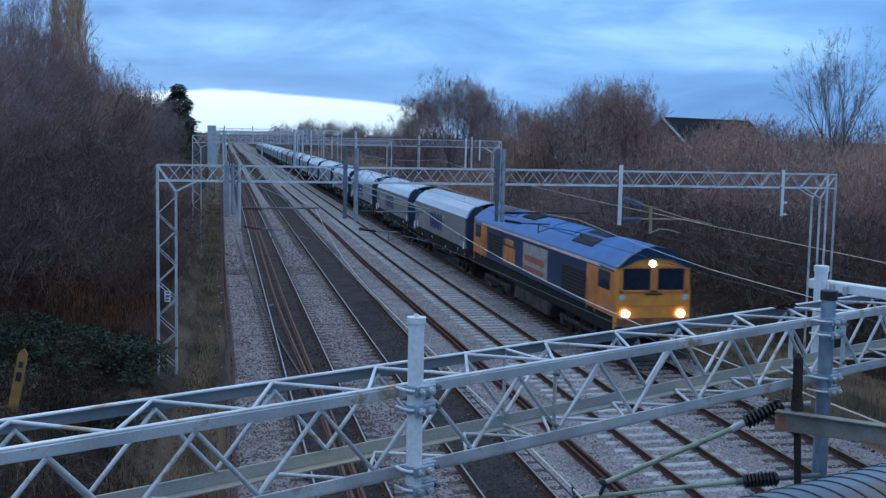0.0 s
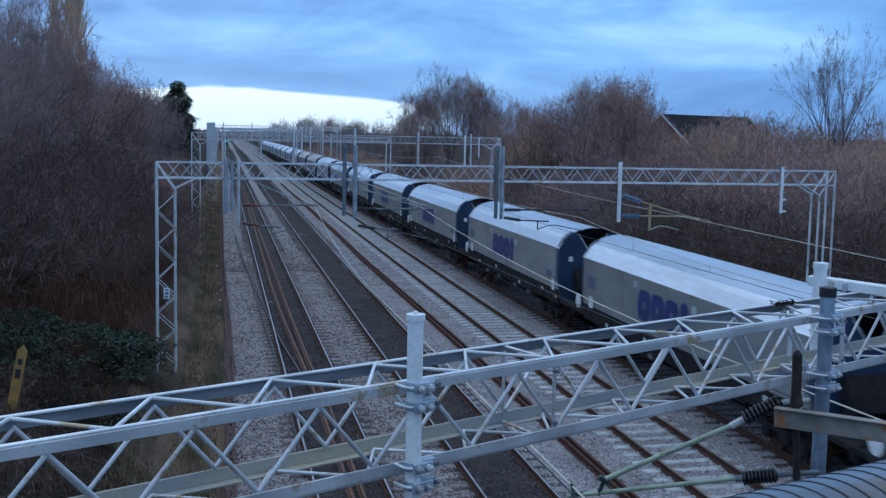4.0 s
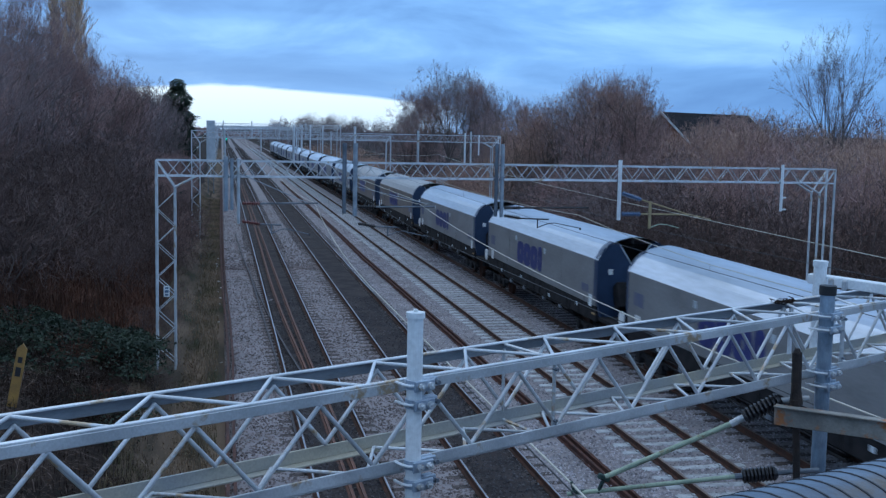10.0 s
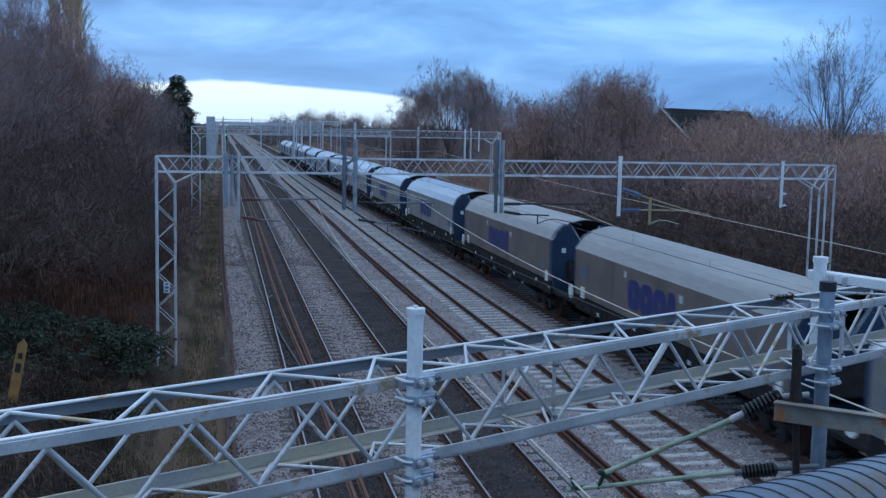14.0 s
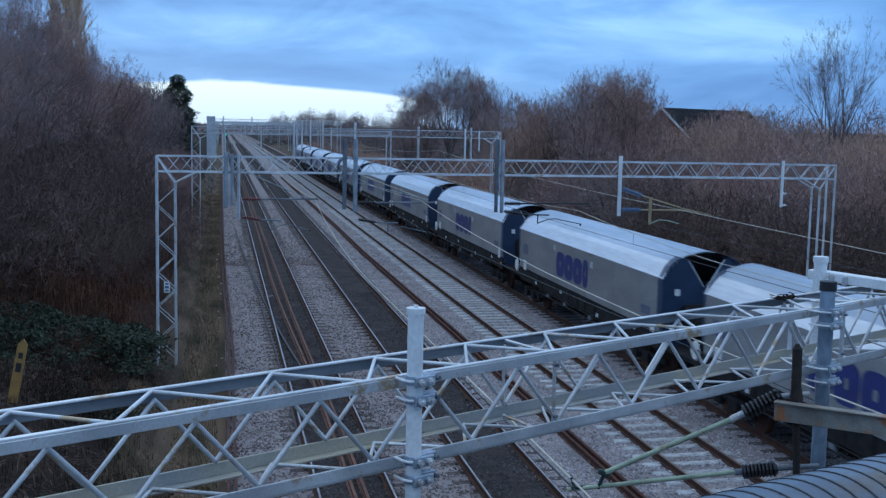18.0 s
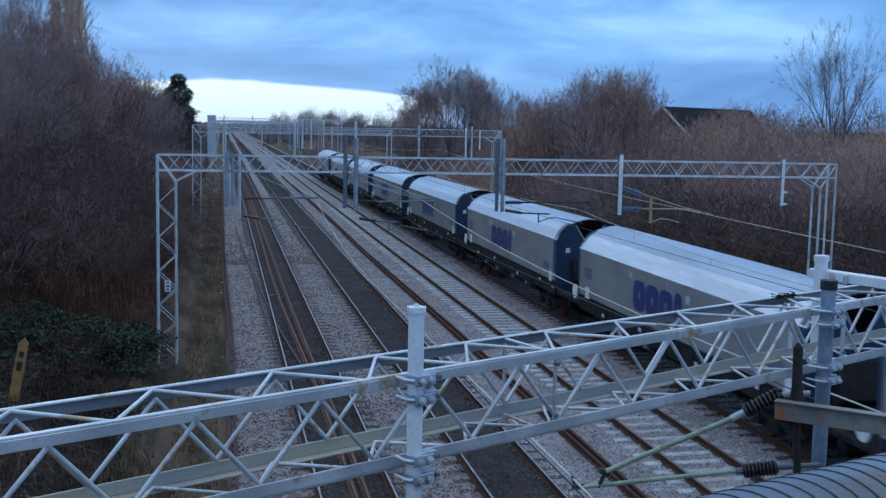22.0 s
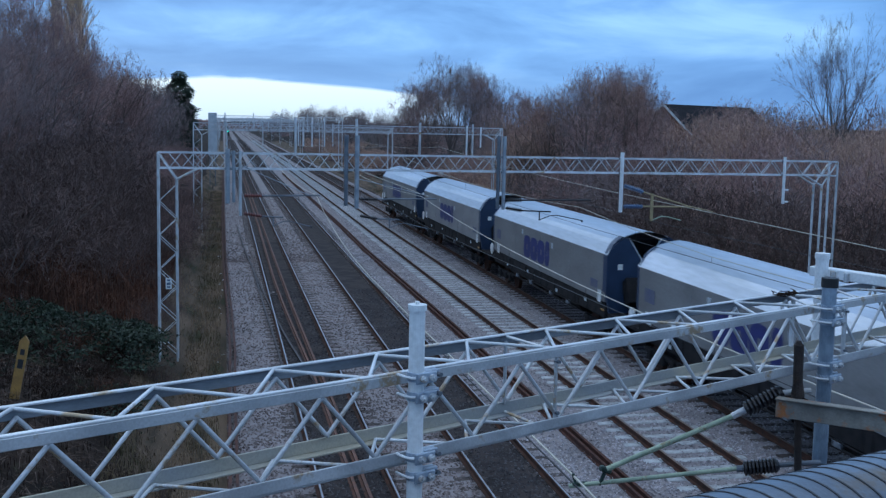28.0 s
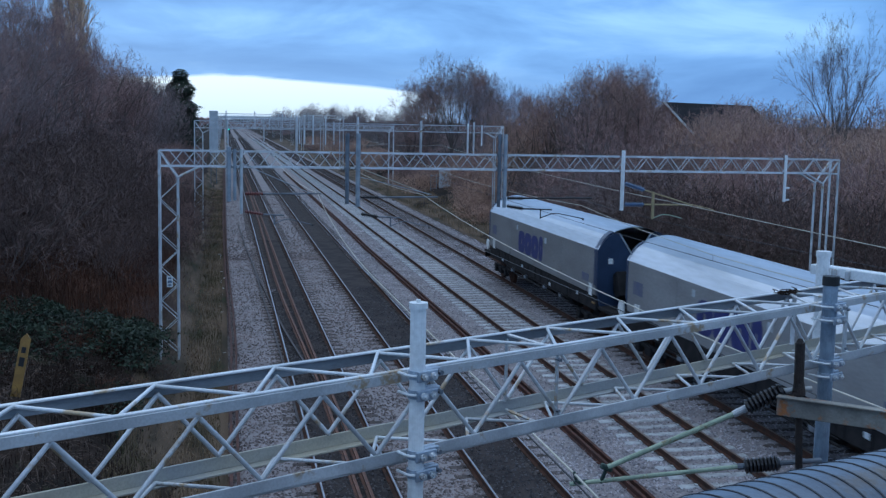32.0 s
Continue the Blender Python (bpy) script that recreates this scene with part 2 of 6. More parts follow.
GREEN_DARK = material("dark_green_fitting", (0.045, 0.075, 0.06), (0.03, 0.05, 0.045), rough=0.6, metal=0.3, scale=9, fine=60, bump=0.15)
PORCELAIN = material("brown_porcelain", (0.022, 0.019, 0.022), (0.014, 0.013, 0.016), rough=0.35, scale=6, fine=40, bump=0.02)
PORCELAIN_RED = material("red_porcelain", (0.16, 0.035, 0.03), (0.11, 0.03, 0.03), rough=0.3, scale=6, fine=40, bump=0.02)
PORCELAIN_BLUE = material("blue_grey_porcelain", (0.11, 0.17, 0.29), (0.09, 0.13, 0.22), rough=0.3, scale=6, fine=40, bump=0.02)
OCHRE_TUBE = material("ochre_tube", (0.36, 0.28, 0.14), (0.28, 0.22, 0.12), rough=0.6, scale=6, fine=50, bump=0.08)
COPPER_WIRE = material("contact_wire", (0.55, 0.51, 0.42), (0.42, 0.40, 0.34), rough=0.5, metal=0.0, scale=2, fine=30, bump=0.0)
DARK_WIRE = material("dark_wire", (0.05, 0.05, 0.055), (0.035, 0.035, 0.04), rough=0.6, metal=0.3, scale=2, fine=30, bump=0.0)
TAPE = material("pipe_tape", (0.155, 0.182, 0.23), (0.090, 0.107, 0.140), rough=0.34, metal=0.45, scale=3, fine=50, bump=0.08, spots=(0.135, 0.105, 0.075), spot_at=0.53, spot_scale=1.1)
TAPE_GAP = material("pipe_seam", (0.045, 0.045, 0.05), (0.03, 0.03, 0.035), rough=0.7, scale=5, fine=50, bump=0.1)
YELLOW = material("milepost_yellow", (0.37, 0.21, 0.05), (0.24, 0.135, 0.04), rough=0.6, scale=4, fine=40, bump=0.1, spots=(0.18, 0.12, 0.06), spot_at=0.63, spot_scale=6)
BLACK = material("black_paint", (0.02, 0.02, 0.022), (0.013, 0.013, 0.015), rough=0.6, scale=4, fine=40, bump=0.05)
WHITE = material("white_paint", (0.78, 0.79, 0.78), (0.62, 0.63, 0.63), rough=0.5, scale=5, fine=40, bump=0.03)
SIGN_INK = material("sign_ink", (0.10, 0.16, 0.25), (0.08, 0.12, 0.2), rough=0.5, scale=5, fine=40, bump=0.0)
CABINET = material("cabinet_grey", (0.52, 0.56, 0.60), (0.42, 0.46, 0.50), rough=0.5, scale=2, fine=30, bump=0.05)
BRICK = material("house_brick", (0.26, 0.12, 0.075), (0.19, 0.09, 0.06), rough=0.9, scale=2, fine=12, bump=0.3)
ROOF = material("roof_tiles", (0.026, 0.025, 0.028), (0.018, 0.017, 0.02), rough=0.95, scale=2, fine=8, bump=0.4)
DECK = material("bridge_concrete", (0.36, 0.35, 0.33), (0.28, 0.27, 0.26), rough=0.9, scale=1, fine=20, bump=0.3)
# train
WAGON_SIDE = material("wagon_grey_dusty", (0.245, 0.243, 0.246), (0.185, 0.182, 0.185), rough=0.5, scale=0.7, fine=14, bump=0.03, rand=0.25, spots=(0.14, 0.125, 0.11), spot_at=0.60, spot_scale=0.9, streak=(1.0, 0.5, 1.4))
WAGON_SIDE_BROWN = material("wagon_grey_coal_dust", (0.155, 0.125, 0.105), (0.115, 0.095, 0.085), rough=0.7, scale=0.7, fine=14, bump=0.03, rand=0.2)
WAGON_ROOF = material("wagon_canopy_silver", (0.46, 0.51, 0.595), (0.295, 0.335, 0.395), rough=0.34, metal=0.5, scale=0.5, fine=9, bump=0.01, rand=0.2, streak=(1.0, 0.12, 1.0))
WAGON_ROOF_DUSTY = material("wagon_canopy_dusty", (0.30, 0.305, 0.315), (0.215, 0.215, 0.22), rough=0.6, metal=0.0, scale=0.5, fine=9, bump=0.01, rand=0.2, streak=(1.0, 0.12, 1.0))
WAGON_END = material("wagon_end_navy", (0.028, 0.050, 0.105), (0.018, 0.033, 0.075), rough=0.5, scale=1.4, fine=30, bump=0.05)
WAGON_FRAME = material("wagon_underframe", (0.026, 0.024, 0.025), (0.014, 0.014, 0.016), rough=0.88, scale=3, fine=30, bump=0.2)
LOCO_FRAME = material("dusty_loco_underframe", (0.085, 0.074, 0.070), (0.040, 0.036, 0.036), rough=0.85, scale=1.6, fine=20, bump=0.2)
LOGO_BLUE = material("logo_blue", (0.022, 0.030, 0.16), (0.018, 0.024, 0.12), rough=0.5, scale=3, fine=30, bump=0.02)
LOGO_FADED = material("faded_panel_blue", (0.095, 0.105, 0.185), (0.13, 0.135, 0.18), rough=0.6, scale=3, fine=30, bump=0.02)
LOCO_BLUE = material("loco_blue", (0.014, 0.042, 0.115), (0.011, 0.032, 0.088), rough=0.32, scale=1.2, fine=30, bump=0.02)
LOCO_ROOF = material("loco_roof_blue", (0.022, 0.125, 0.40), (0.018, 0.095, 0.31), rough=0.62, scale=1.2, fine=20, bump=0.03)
LOCO_ORANGE = material("loco_orange", (0.66, 0.24, 0.06), (0.48, 0.17, 0.05), rough=0.45, scale=2, fine=30, bump=0.02)
LOCO_NOSE = material("loco_yellow_front", (0.74, 0.31, 0.045), (0.60, 0.24, 0.04), rough=0.45, scale=2, fine=30, bump=0.02, spots=(0.30, 0.15, 0.06), spot_at=0.60, spot_scale=1.4)
STRIPE_PINK = material("pale_pink_stripe", (0.80, 0.60, 0.57), (0.66, 0.50, 0.48), rough=0.4, scale=2, fine=30, bump=0.02)
DECAL_PALE = material("mural_pale", (0.42, 0.40, 0.36), (0.30, 0.27, 0.25), rough=0.5, scale=2.2, fine=12, bump=0.0)
DECAL_RED = material("mural_red", (0.42, 0.09, 0.05), (0.33, 0.12, 0.09), rough=0.5, scale=2.2, fine=12, bump=0.0)
GLASS = material("dark_glass", (0.012, 0.02, 0.035), (0.02, 0.03, 0.05), rough=0.08, scale=2, fine=20, bump=0.0)
LAMP_ON = glow("headlight_on", (1.0, 0.72, 0.36), 9.0)
SIGNAL_GREEN = glow("signal_green", (0.05, 0.9, 0.45), 1.8)
FAR_LAMP = glow("far_lamp", (1.0, 0.85, 0.6), 4.0)

# ---- mesh building ----


class Shape:
    """Collects vertices and faces of one part."""

    def __init__(self):
        self.v, self.f = [], []

    def add(self, verts, faces):
        o = len(self.v)
        self.v += [tuple(x) for x in verts]
        self.f += [tuple(i + o for i in f) for f in faces]
        return self

    def box(self, c, s, m=None, bevel=0.0):
        x, y, z = s[0] / 2, s[1] / 2, s[2] / 2
        b = min(bevel, x * 0.9, y * 0.9, z * 0.9)
        if b <= 0:
            vs = [Vector((i * x, j * y, k * z)) for k in (-1, 1) for j in (-1, 1) for i in (-1, 1)]
            fs = [(0, 2, 3, 1), (4, 5, 7, 6), (0, 1, 5, 4), (2, 6, 7, 3), (0, 4, 6, 2), (1, 3, 7, 5)]
        else:
            vs, fs = [], []
            ring = [(-x, -y + b), (-x + b, -y), (x - b, -y), (x, -y + b), (x, y - b), (x - b, y), (-x + b, y), (-x, y - b)]
            inn = [(-x + b, -y + b), (-x + b, -y + b), (x - b, -y + b), (x - b, -y + b), (x - b, y - b), (x - b, y - b), (-x + b, y - b), (-x + b, y - b)]
            for zz, pts in ((-z, inn), (-z + b, ring), (z - b, ring), (z, inn)):
                vs += [Vector((p[0], p[1], zz)) for p in pts]
            for r in range(3):
                for i in range(8):
                    j = (i + 1) % 8
                    fs.append((r * 8 + i, r * 8 + j, r * 8 + 8 + j, r * 8 + 8 + i))
            fs += [(6, 4, 2, 0), (24, 26, 28, 30)]
        m = m or Matrix()
        c = Vector(c)
        return self.add([c + (m @ v) for v in vs], fs)

    def tube(self, p, q, r, n=8, r2=None, caps=True):
        p, q = Vector(p), Vector(q)
        r2 = r if r2 is None else r2
        w = (q - p).normalized()
        u = w.orthogonal().normalized()
        t = w.cross(u)
        vs = []
        for c, rr in ((p, r), (q, r2)):
            vs += [c + (u * math.cos(2 * math.pi * i / n) + t * math.sin(2 * math.pi * i / n)) * rr for i in range(n)]
        fs = [(i, (i + 1) % n, n + (i + 1) % n, n + i) for i in range(n)]
        if caps:
            fs += [tuple(range(n))[::-1], tuple(range(n, 2 * n))]
        return self.add(vs, fs)

    def path(self, pts, r, n=6):
        """One bent tube through the points."""
        pts = [Vector(p) for p in pts]
        rings = []
        for i, c in enumerate(pts):
            w = (pts[min(i + 1, len(pts) - 1)] - pts[max(i - 1, 0)]).normalized()
            u = w.cross(Vector((0.0, 0.02, 1.0))).normalized()
            t = w.cross(u)
            rings.append([c + (u * math.cos(6.2832 * k / n) + t * math.sin(6.2832 * k / n)) * r for k in range(n)])
        return self.skin(rings, close=True, caps=True)

    def sweep(self, profile, y0, y1, caps=True):
        """A closed profile of (x, z) drawn along y."""
        n = len(profile)
        vs = [(x, y0, z) for x, z in profile] + [(x, y1, z) for x, z in profile]
        fs = [(i, (i + 1) % n, n + (i + 1) % n, n + i) for i in range(n)]
        if caps:
            fs += [tuple(range(n))[::-1], tuple(range(n, 2 * n))]
        return self.add(vs, fs)

    def skin(self, sections, close=False, caps=False):
        """Joins rings of equal length."""
        n = len(sections[0])
        vs = [v for s in sections for v in s]
        fs = []
        for k in range(len(sections) - 1):
            for i in range(n if close else n - 1):
                j = (i + 1) % n
                fs.append((k * n + i, k * n + j, (k + 1) * n + j, (k + 1) * n + i))
        if caps:
            fs += [tuple(range(n))[::-1], tuple(range((len(sections) - 1) * n, len(sections) * n))]
        return self.add(vs, fs)

    def mesh(self, name, mat, smooth=False):
        me = bpy.data.meshes.new(name)
        me.from_pydata(self.v, [], self.f)
        me.materials.append(mat)
        bm = bmesh.new()
        bm.from_mesh(me)
        bmesh.ops.recalc_face_normals(bm, faces=bm.faces)
        bm.to_mesh(me)
        bm.free()
        if smooth:
            me.polygons.foreach_set("use_smooth", [True] * len(me.polygons))
        return me


def part(name, shape, mat, parent, label="", smooth=False):
    ob = new(name, shape.mesh(name, mat, smooth) if isinstance(shape, Shape) else shape)
    ob.parent = parent
    if label:
        ob["label"] = label
    return ob


def thing(name, at, label, category, group="", kind=""):
    ob = new(name)
    ob.empty_display_size = 0.2
    ob.matrix_basis = at if isinstance(at, Matrix) else Matrix.Translation(at)
    return tagged(ob, label, category, group, kind)


def big_mesh(name, verts, faces, mat):
    me = bpy.data.meshes.new(name)
    me.from_pydata(verts, [], faces)
    me.materials.append(mat)
    return me


# ---- ground ----
TRACKS = (2.676, 6.069, 10.667, 13.952)
HALF = 0.7525


def ground_z(x, y):
    """Height of the cutting's ground: flat under the tracks, banks on both sides."""
    if x < 0:
        d = -x
        z = -0.32 if d < 1.1 else -0.32 + 1.72 * min(1, (d - 1.1) / 3.2) + 0.9 * max(0, min(1, (d - 4.3) / 8.0))
    else:
        d = x - 16.6
        z = -0.32 if d < 0 else -0.32 + 0.5 * min(1, d / 3.5) + 2.6 * max(0, min(1, (d - 3.5) / 12.0))
        if x < 16.6:
            z = -0.36
    if x < -1.2 or x > 17:
        z += 0.16 * noise.noise(Vector((x * 0.35, y * 0.35, 0)))
        z *= max(0.0, min(1.0, 1.6 - abs(x - 8) / 400))
    return z


def grid_axis(cuts):
    out = []
    for a, b, step in cuts:
        k = max(1, round((b - a) / step))
        out += [a + (b - a) * i / k for i in range(k)]
    return out + [cuts[-1][1]]


gx = grid_axis([(-2500, -300, 550), (-300, -60, 40), (-60, -14, 6), (-14, -0.8, 0.66), (-0.8, 16.6, 5.8), (16.6, 34, 1.2), (34, 90, 7), (90, 400, 60), (400, 2500, 525)])
gy = grid_axis([(-500, -20, 60), (-20, 60, 1.6), (60, 160, 5), (160, 600, 40), (600, 4000, 340)])
verts = [(x, y, ground_z(x, y)) for y in gy for x in gx]
nx = len(gx)
faces = [(j * nx + i, j * nx + i + 1, (j + 1) * nx + i + 1, (j + 1) * nx + i) for j in range(len(gy) - 1) for i in range(nx - 1)]
ground = tagged(new("ground", big_mesh("ground", verts, faces, EARTH)), "dark earth banks with leaf litter and moss", "ground", kind="structure")

# worn strip of dead grass and soil beside the spare rails, and the cess on the far side
s = Shape()
ys = grid_axis([(-30, 80, 1.0), (80, 400, 8)])
s.skin([[(-2.5 + 0.3 * noise.noise(Vector((0, y * 0.2, 3))), y, 0.38), (-2.05, y, 0.26), (-1.6, y, 0.04), (-1.15, y, -0.21), (-0.9, y, -0.25), (-0.6, y, -0.27), (-0.15, y, -0.255), (0.1, y, -0.262)] for y in ys])
verge = tagged(new("verge", s.mesh("verge", VERGE)), "worn verge of dead grass and bare soil along the ballast", "verge", kind="structure")
s = Shape()
s.skin([[(16.1, y, -0.335), (16.8, y, -0.28), (18.2, y, ground_z(18.2, y) + 0.06), (19.6, y, ground_z(19.6, y) + 0.05), (20.8 + 0.4 * noise.noise(Vector((0, y * 0.1, 8))), y, ground_z(20.8, y) - 0.1)] for y in ys])
tagged(new("verge", s.mesh("verge", VERGE)), "rough grassy verge beyond the far track", "verge", kind="structure")
# ballast beds: two, one for each pair of tracks
for x0, x1, _ in ((0.05, 8.15, 0), (8.15, 16.2, 0)):
    s = Shape()
    left = [(x0 - 0.0, -0.37), (x0 + 0.12, -0.188)] if x0 < 1 else [(x0, -0.188)]
    right = [(x1 - 0.45, -0.188), (x1, -0.37)] if x1 > 9 else [(x1, -0.188)]
    xs = left + [(x0 + (x1 - x0) * k / 8, -0.188) for k in range(1, 8)] + right
    s.skin([[(x, y, z + (0.012 * noise.noise(Vector((x * 0.9, y * 0.9, 1))) if z > -0.3 else 0)) for x, z in xs] for y in grid_axis([(-450, -20, 40), (-20, 90, 1.2), (90, 2600, 60)])])
    tagged(new("ballast_bed", s.mesh("ballast_bed", BALLAST)), "bed of grey stone ballast under two tracks", "ballast", "ballast beds", "structure")

# darker oiled strip in the four-foot of the two busy tracks
for k, wide in ((0, 0.70), (1, 0.70)):
    s = Shape()
    s.skin([[(TRACKS[k] - wide + 0.1 * noise.noise(Vector((k, y * 0.35, 7))), y, -0.183), (TRACKS[k], y, -0.176), (TRACKS[k] + wide + 0.1 * noise.noise(Vector((k, y * 0.35, 9))), y, -0.183)] for y in grid_axis([(-60, 120, 0.8), (120, 1500, 60)])])
    tagged(new("oiled_ballast", s.mesh("oiled_ballast", BALLAST_DARK)), "oil-darkened ballast between the rails", "ballast", "oiled strips", "structure")


def stones(name, count, x0, x1, y0, y1, mat, label, lift, size, seed, keep=None):
    """Loose angular stones strewn over the ballast, as one mesh."""
    rng = np.random.default_rng(seed)
    base = np.array([(1, 0, -0.2), (-1, 0, -0.2), (0, 1, -0.2), (0, -1, -0.2), (0.1, 0.1, 0.9)], float)
    tri = np.array([(0, 2, 4), (2, 1, 4), (1, 3, 4), (3, 0, 4)])
    x = rng.uniform(x0, x1, count)
    u = rng.uniform(0, 1, count)
    y = y0 + (y1 - y0) * u ** 1.9
    if keep is not None:
        ok = keep(x, y)
        x, y = x[ok], y[ok]
    n = len(x)
    ang = rng.uniform(0, 6.283, n)
    sc = rng.uniform(0.6, 1.25, (n, 1, 3)) * size * (0.8 + 0.5 * rng.random((n, 1, 1)))
    v = base[None] * sc + rng.normal(0, size * 0.16, (n, 5, 3))
    c, sn = np.cos(ang)[:, None], np.sin(ang)[:, None]
    vx, vy = v[:, :, 0] * c - v[:, :, 1] * sn, v[:, :, 0] * sn + v[:, :, 1] * c
    v = np.stack([vx + x[:, None], vy + y[:, None], v[:, :, 2] * 0.75 + lift + rng.uniform(-0.012, 0.012, n)[:, None]], 2)
    f = (tri[None] + (np.arange(n) * 5)[:, None, None]).reshape(-1, 3)
    me = bpy.data.meshes.new(name)
    me.from_pydata(v.reshape(-1, 3).tolist(), [], f.tolist())
    me.materials.append(mat)
    return tagged(new(name, me), label, "ballast", kind="stuff")


def off_dark(x, y):
    ok = np.ones(len(x), bool)
    for k in (0, 1):
        ok &= np.abs(x - TRACKS[k]) > 0.68
    return ok


def on_dark(x, y):
    return (np.abs(x - TRACKS[0]) < 0.66) | (np.abs(x - TRACKS[1]) < 0.68)


stones("ballast_stones", 78000, 5.3, 16.0, 15, 62, STONE, "loose grey ballast stones", -0.186, 0.037, 5, off_dark)
stones("dirty_ballast_stones", 39500, 0.1, 5.3, 15, 62, STONE_DIRTY, "loose dirty brown-grey ballast stones round the older tracks", -0.186, 0.037, 15, off_dark)
stones("oiled_ballast_stones", 26000, 1.9, 6.9, 15, 50, STONE_DARK, "loose oil-darkened ballast stones", -0.176, 0.036, 6, on_dark)

stones("far_dirty_ballast_stones", 9500, 0.2, 5.3, 60, 118, STONE_DIRTY, "loose dirty ballast stones farther off", -0.186, 0.055, 26, off_dark)
stones("far_ballast_stones", 20500, 5.3, 16.0, 60, 118, STONE, "loose grey ballast stones farther off", -0.186, 0.055, 25, off_dark)

# pale scraps caught along the edge of the ballast
s = Shape()
rl = random.Random(41)
for i in range(70):
    x, yy = (rl.uniform(-0.3, 0.5), rl.uniform(18, 70)) if i < 45 else (rl.uniform(-7, -2), rl.uniform(26, 50))
    z = -0.2 if i < 45 else ground_z(x, yy) + 0.1
    q = rl.uniform(0.025, 0.06)
    s.box((x, yy, z), (q * 1.5, q, 0.012), Matrix.Rotation(rl.random() * 3, 4, "Z") @ Matrix.Rotation(rl.uniform(-0.5, 0.5), 4, "X"))
tagged(new("litter", s.mesh("litter", WHITE)), "scraps of pale litter along the line", "litter", kind="stuff")

# ---- tracks ----


def rail_profile(x):
    """Flat-bottom rail, head at z = 0."""
    return [(x + a, z) for a, z in ((-0.07, -0.159), (0.07, -0.159), (0.07, -0.148), (0.012, -0.125), (0.012, -0.045), (0.036, -0.034), (0.036, -0.005),
                                    (-0.036, -0.005), (-0.036, -0.034), (-0.012, -0.045), (-0.012, -0.125), (-0.07, -0.148))]


RAIL_END = 1600


def sleeper_shape():
    s = Shape()
    w, e = 1.25, 0.13
    rings = []
    for x, h in ((-w, -0.015), (-w + 0.06, 0), (-0.55, 0), (-0.3, -0.008), (0.3, -0.008), (0.55, 0), (w - 0.06, 0), (w, -0.015)):
        rings.append([(x, -e, -0.1), (x, -e, h - 0.02), (x, -e + 0.03, h), (x, e - 0.03, h), (x, e, h - 0.02), (x, e, -0.1)])
    s.skin(rings, close=True, caps=True)
    for side in (-HALF, HALF):
        for o in (-0.115, 0.115):
            s.box((side + o, 0, 0.012), (0.06, 0.11, 0.03))
    return s


sleeper_mesh = {m.name: sleeper_shape().mesh("sleeper", m) for m in (CONCRETE, OLD_SLEEPER)}
TRACK_LOOK = ((OLD_SLEEPER, RAIL_TOP, "plain line with polished rails, dirty sleepers and spare rails laid between"), (OLD_SLEEPER, RAIL_TOP, "plain line with polished rails on oil-black sleepers"),
              (CONCRETE, RAIL_TOP_DULL, "less used line with brown rails on pale concrete sleepers"), (OLD_SLEEPER, RAIL_TOP_DULL, "line on dirty sleepers carrying the freight train"))
track_things = []
for k, cx in enumerate(TRACKS):
    sl_mat, top_mat, lab = TRACK_LOOK[k]
    tr = thing("railway_track", (cx, 0, 0), lab, "railway track", "four parallel tracks", "structure")
    track_things.append(tr)
    for side in (-HALF, HALF):
        r = part("rail", Shape().sweep(rail_profile(side), -480, RAIL_END), RAIL_SIDE, tr, "rusty web and foot")
        w = 0.018 if k < 2 else 0.03
        part("rail_head", Shape().box((side, (RAIL_END - 480) / 2, -0.0025), (2 * w, RAIL_END + 480, 0.008)), top_mat, r, "worn running surface")


def spare_rail(label, mat, z, ys, xs, y0, y1):
    """A rail left lying loose along a slightly bent line."""
    rings = []
    for y in grid_axis([(y0, min(y1, 140), 2.0), (min(y1, 140), y1, 40)] if y1 > 140 else [(y0, y1, 2.0)]):
        o = float(np.interp(y, ys, xs)) + 0.015 * noise.noise(Vector((xs[0] * 3, y * 0.05, 5)))
        rings.append([(o + a, y, z + b) for a, b in ((-0.06, 0), (0.06, 0), (0.06, 0.012), (0.012, 0.03), (0.012, 0.11), (0.034, 0.118), (0.034, 0.15), (-0.034, 0.15), (-0.034, 0.118), (-0.012, 0.11), (-0.012, 0.03), (-0.06, 0.012))])
    tagged(new("spare_rail", Shape().skin(rings, close=True, caps=True).mesh("spare_rail", mat)), label, "rail", "spare rails")


EDGE_Y, EDGE_X = (20, 31, 36, 44, 53, 65, 83), (0.18, 0.22, 0.28, 0.23, 0.11, 0.04, -0.03)
for o in (-0.06, 0.09):
    spare_rail("old rusty rail lying loose on the edge of the ballast", SPARE_DARK, -0.215, EDGE_Y, [x + o for x in EDGE_X], -20, 170)
spare_rail("bright rusty spare rail laid in the four-foot", SPARE_RAIL, -0.172, (29, 35, 39, 45, 53, 65, 83), (2.64, 2.58, 2.50, 2.40, 2.36, 2.40, 2.48), -20, 150)
spare_rail("bright rusty spare rail laid in the four-foot", SPARE_RAIL, -0.172, (29, 35, 39, 45, 83), (2.88, 2.80, 2.78, 2.75, 2.75), -20, 150)
spare_rail("dark worn rail lying aslant across the four-foot", SPARE_SLATE, -0.240, (28, 33, 39, 45, 53, 65, 80), (2.86, 2.50, 2.12, 1.87, 1.59, 1.22, 0.95), 26, 80)
spare_rail("dark worn rail lying close beside the running rail", SPARE_SLATE, -0.250, (30, 38, 43, 50, 60), (1.80, 1.74, 1.65, 1.56, 1.40), 24, 60)
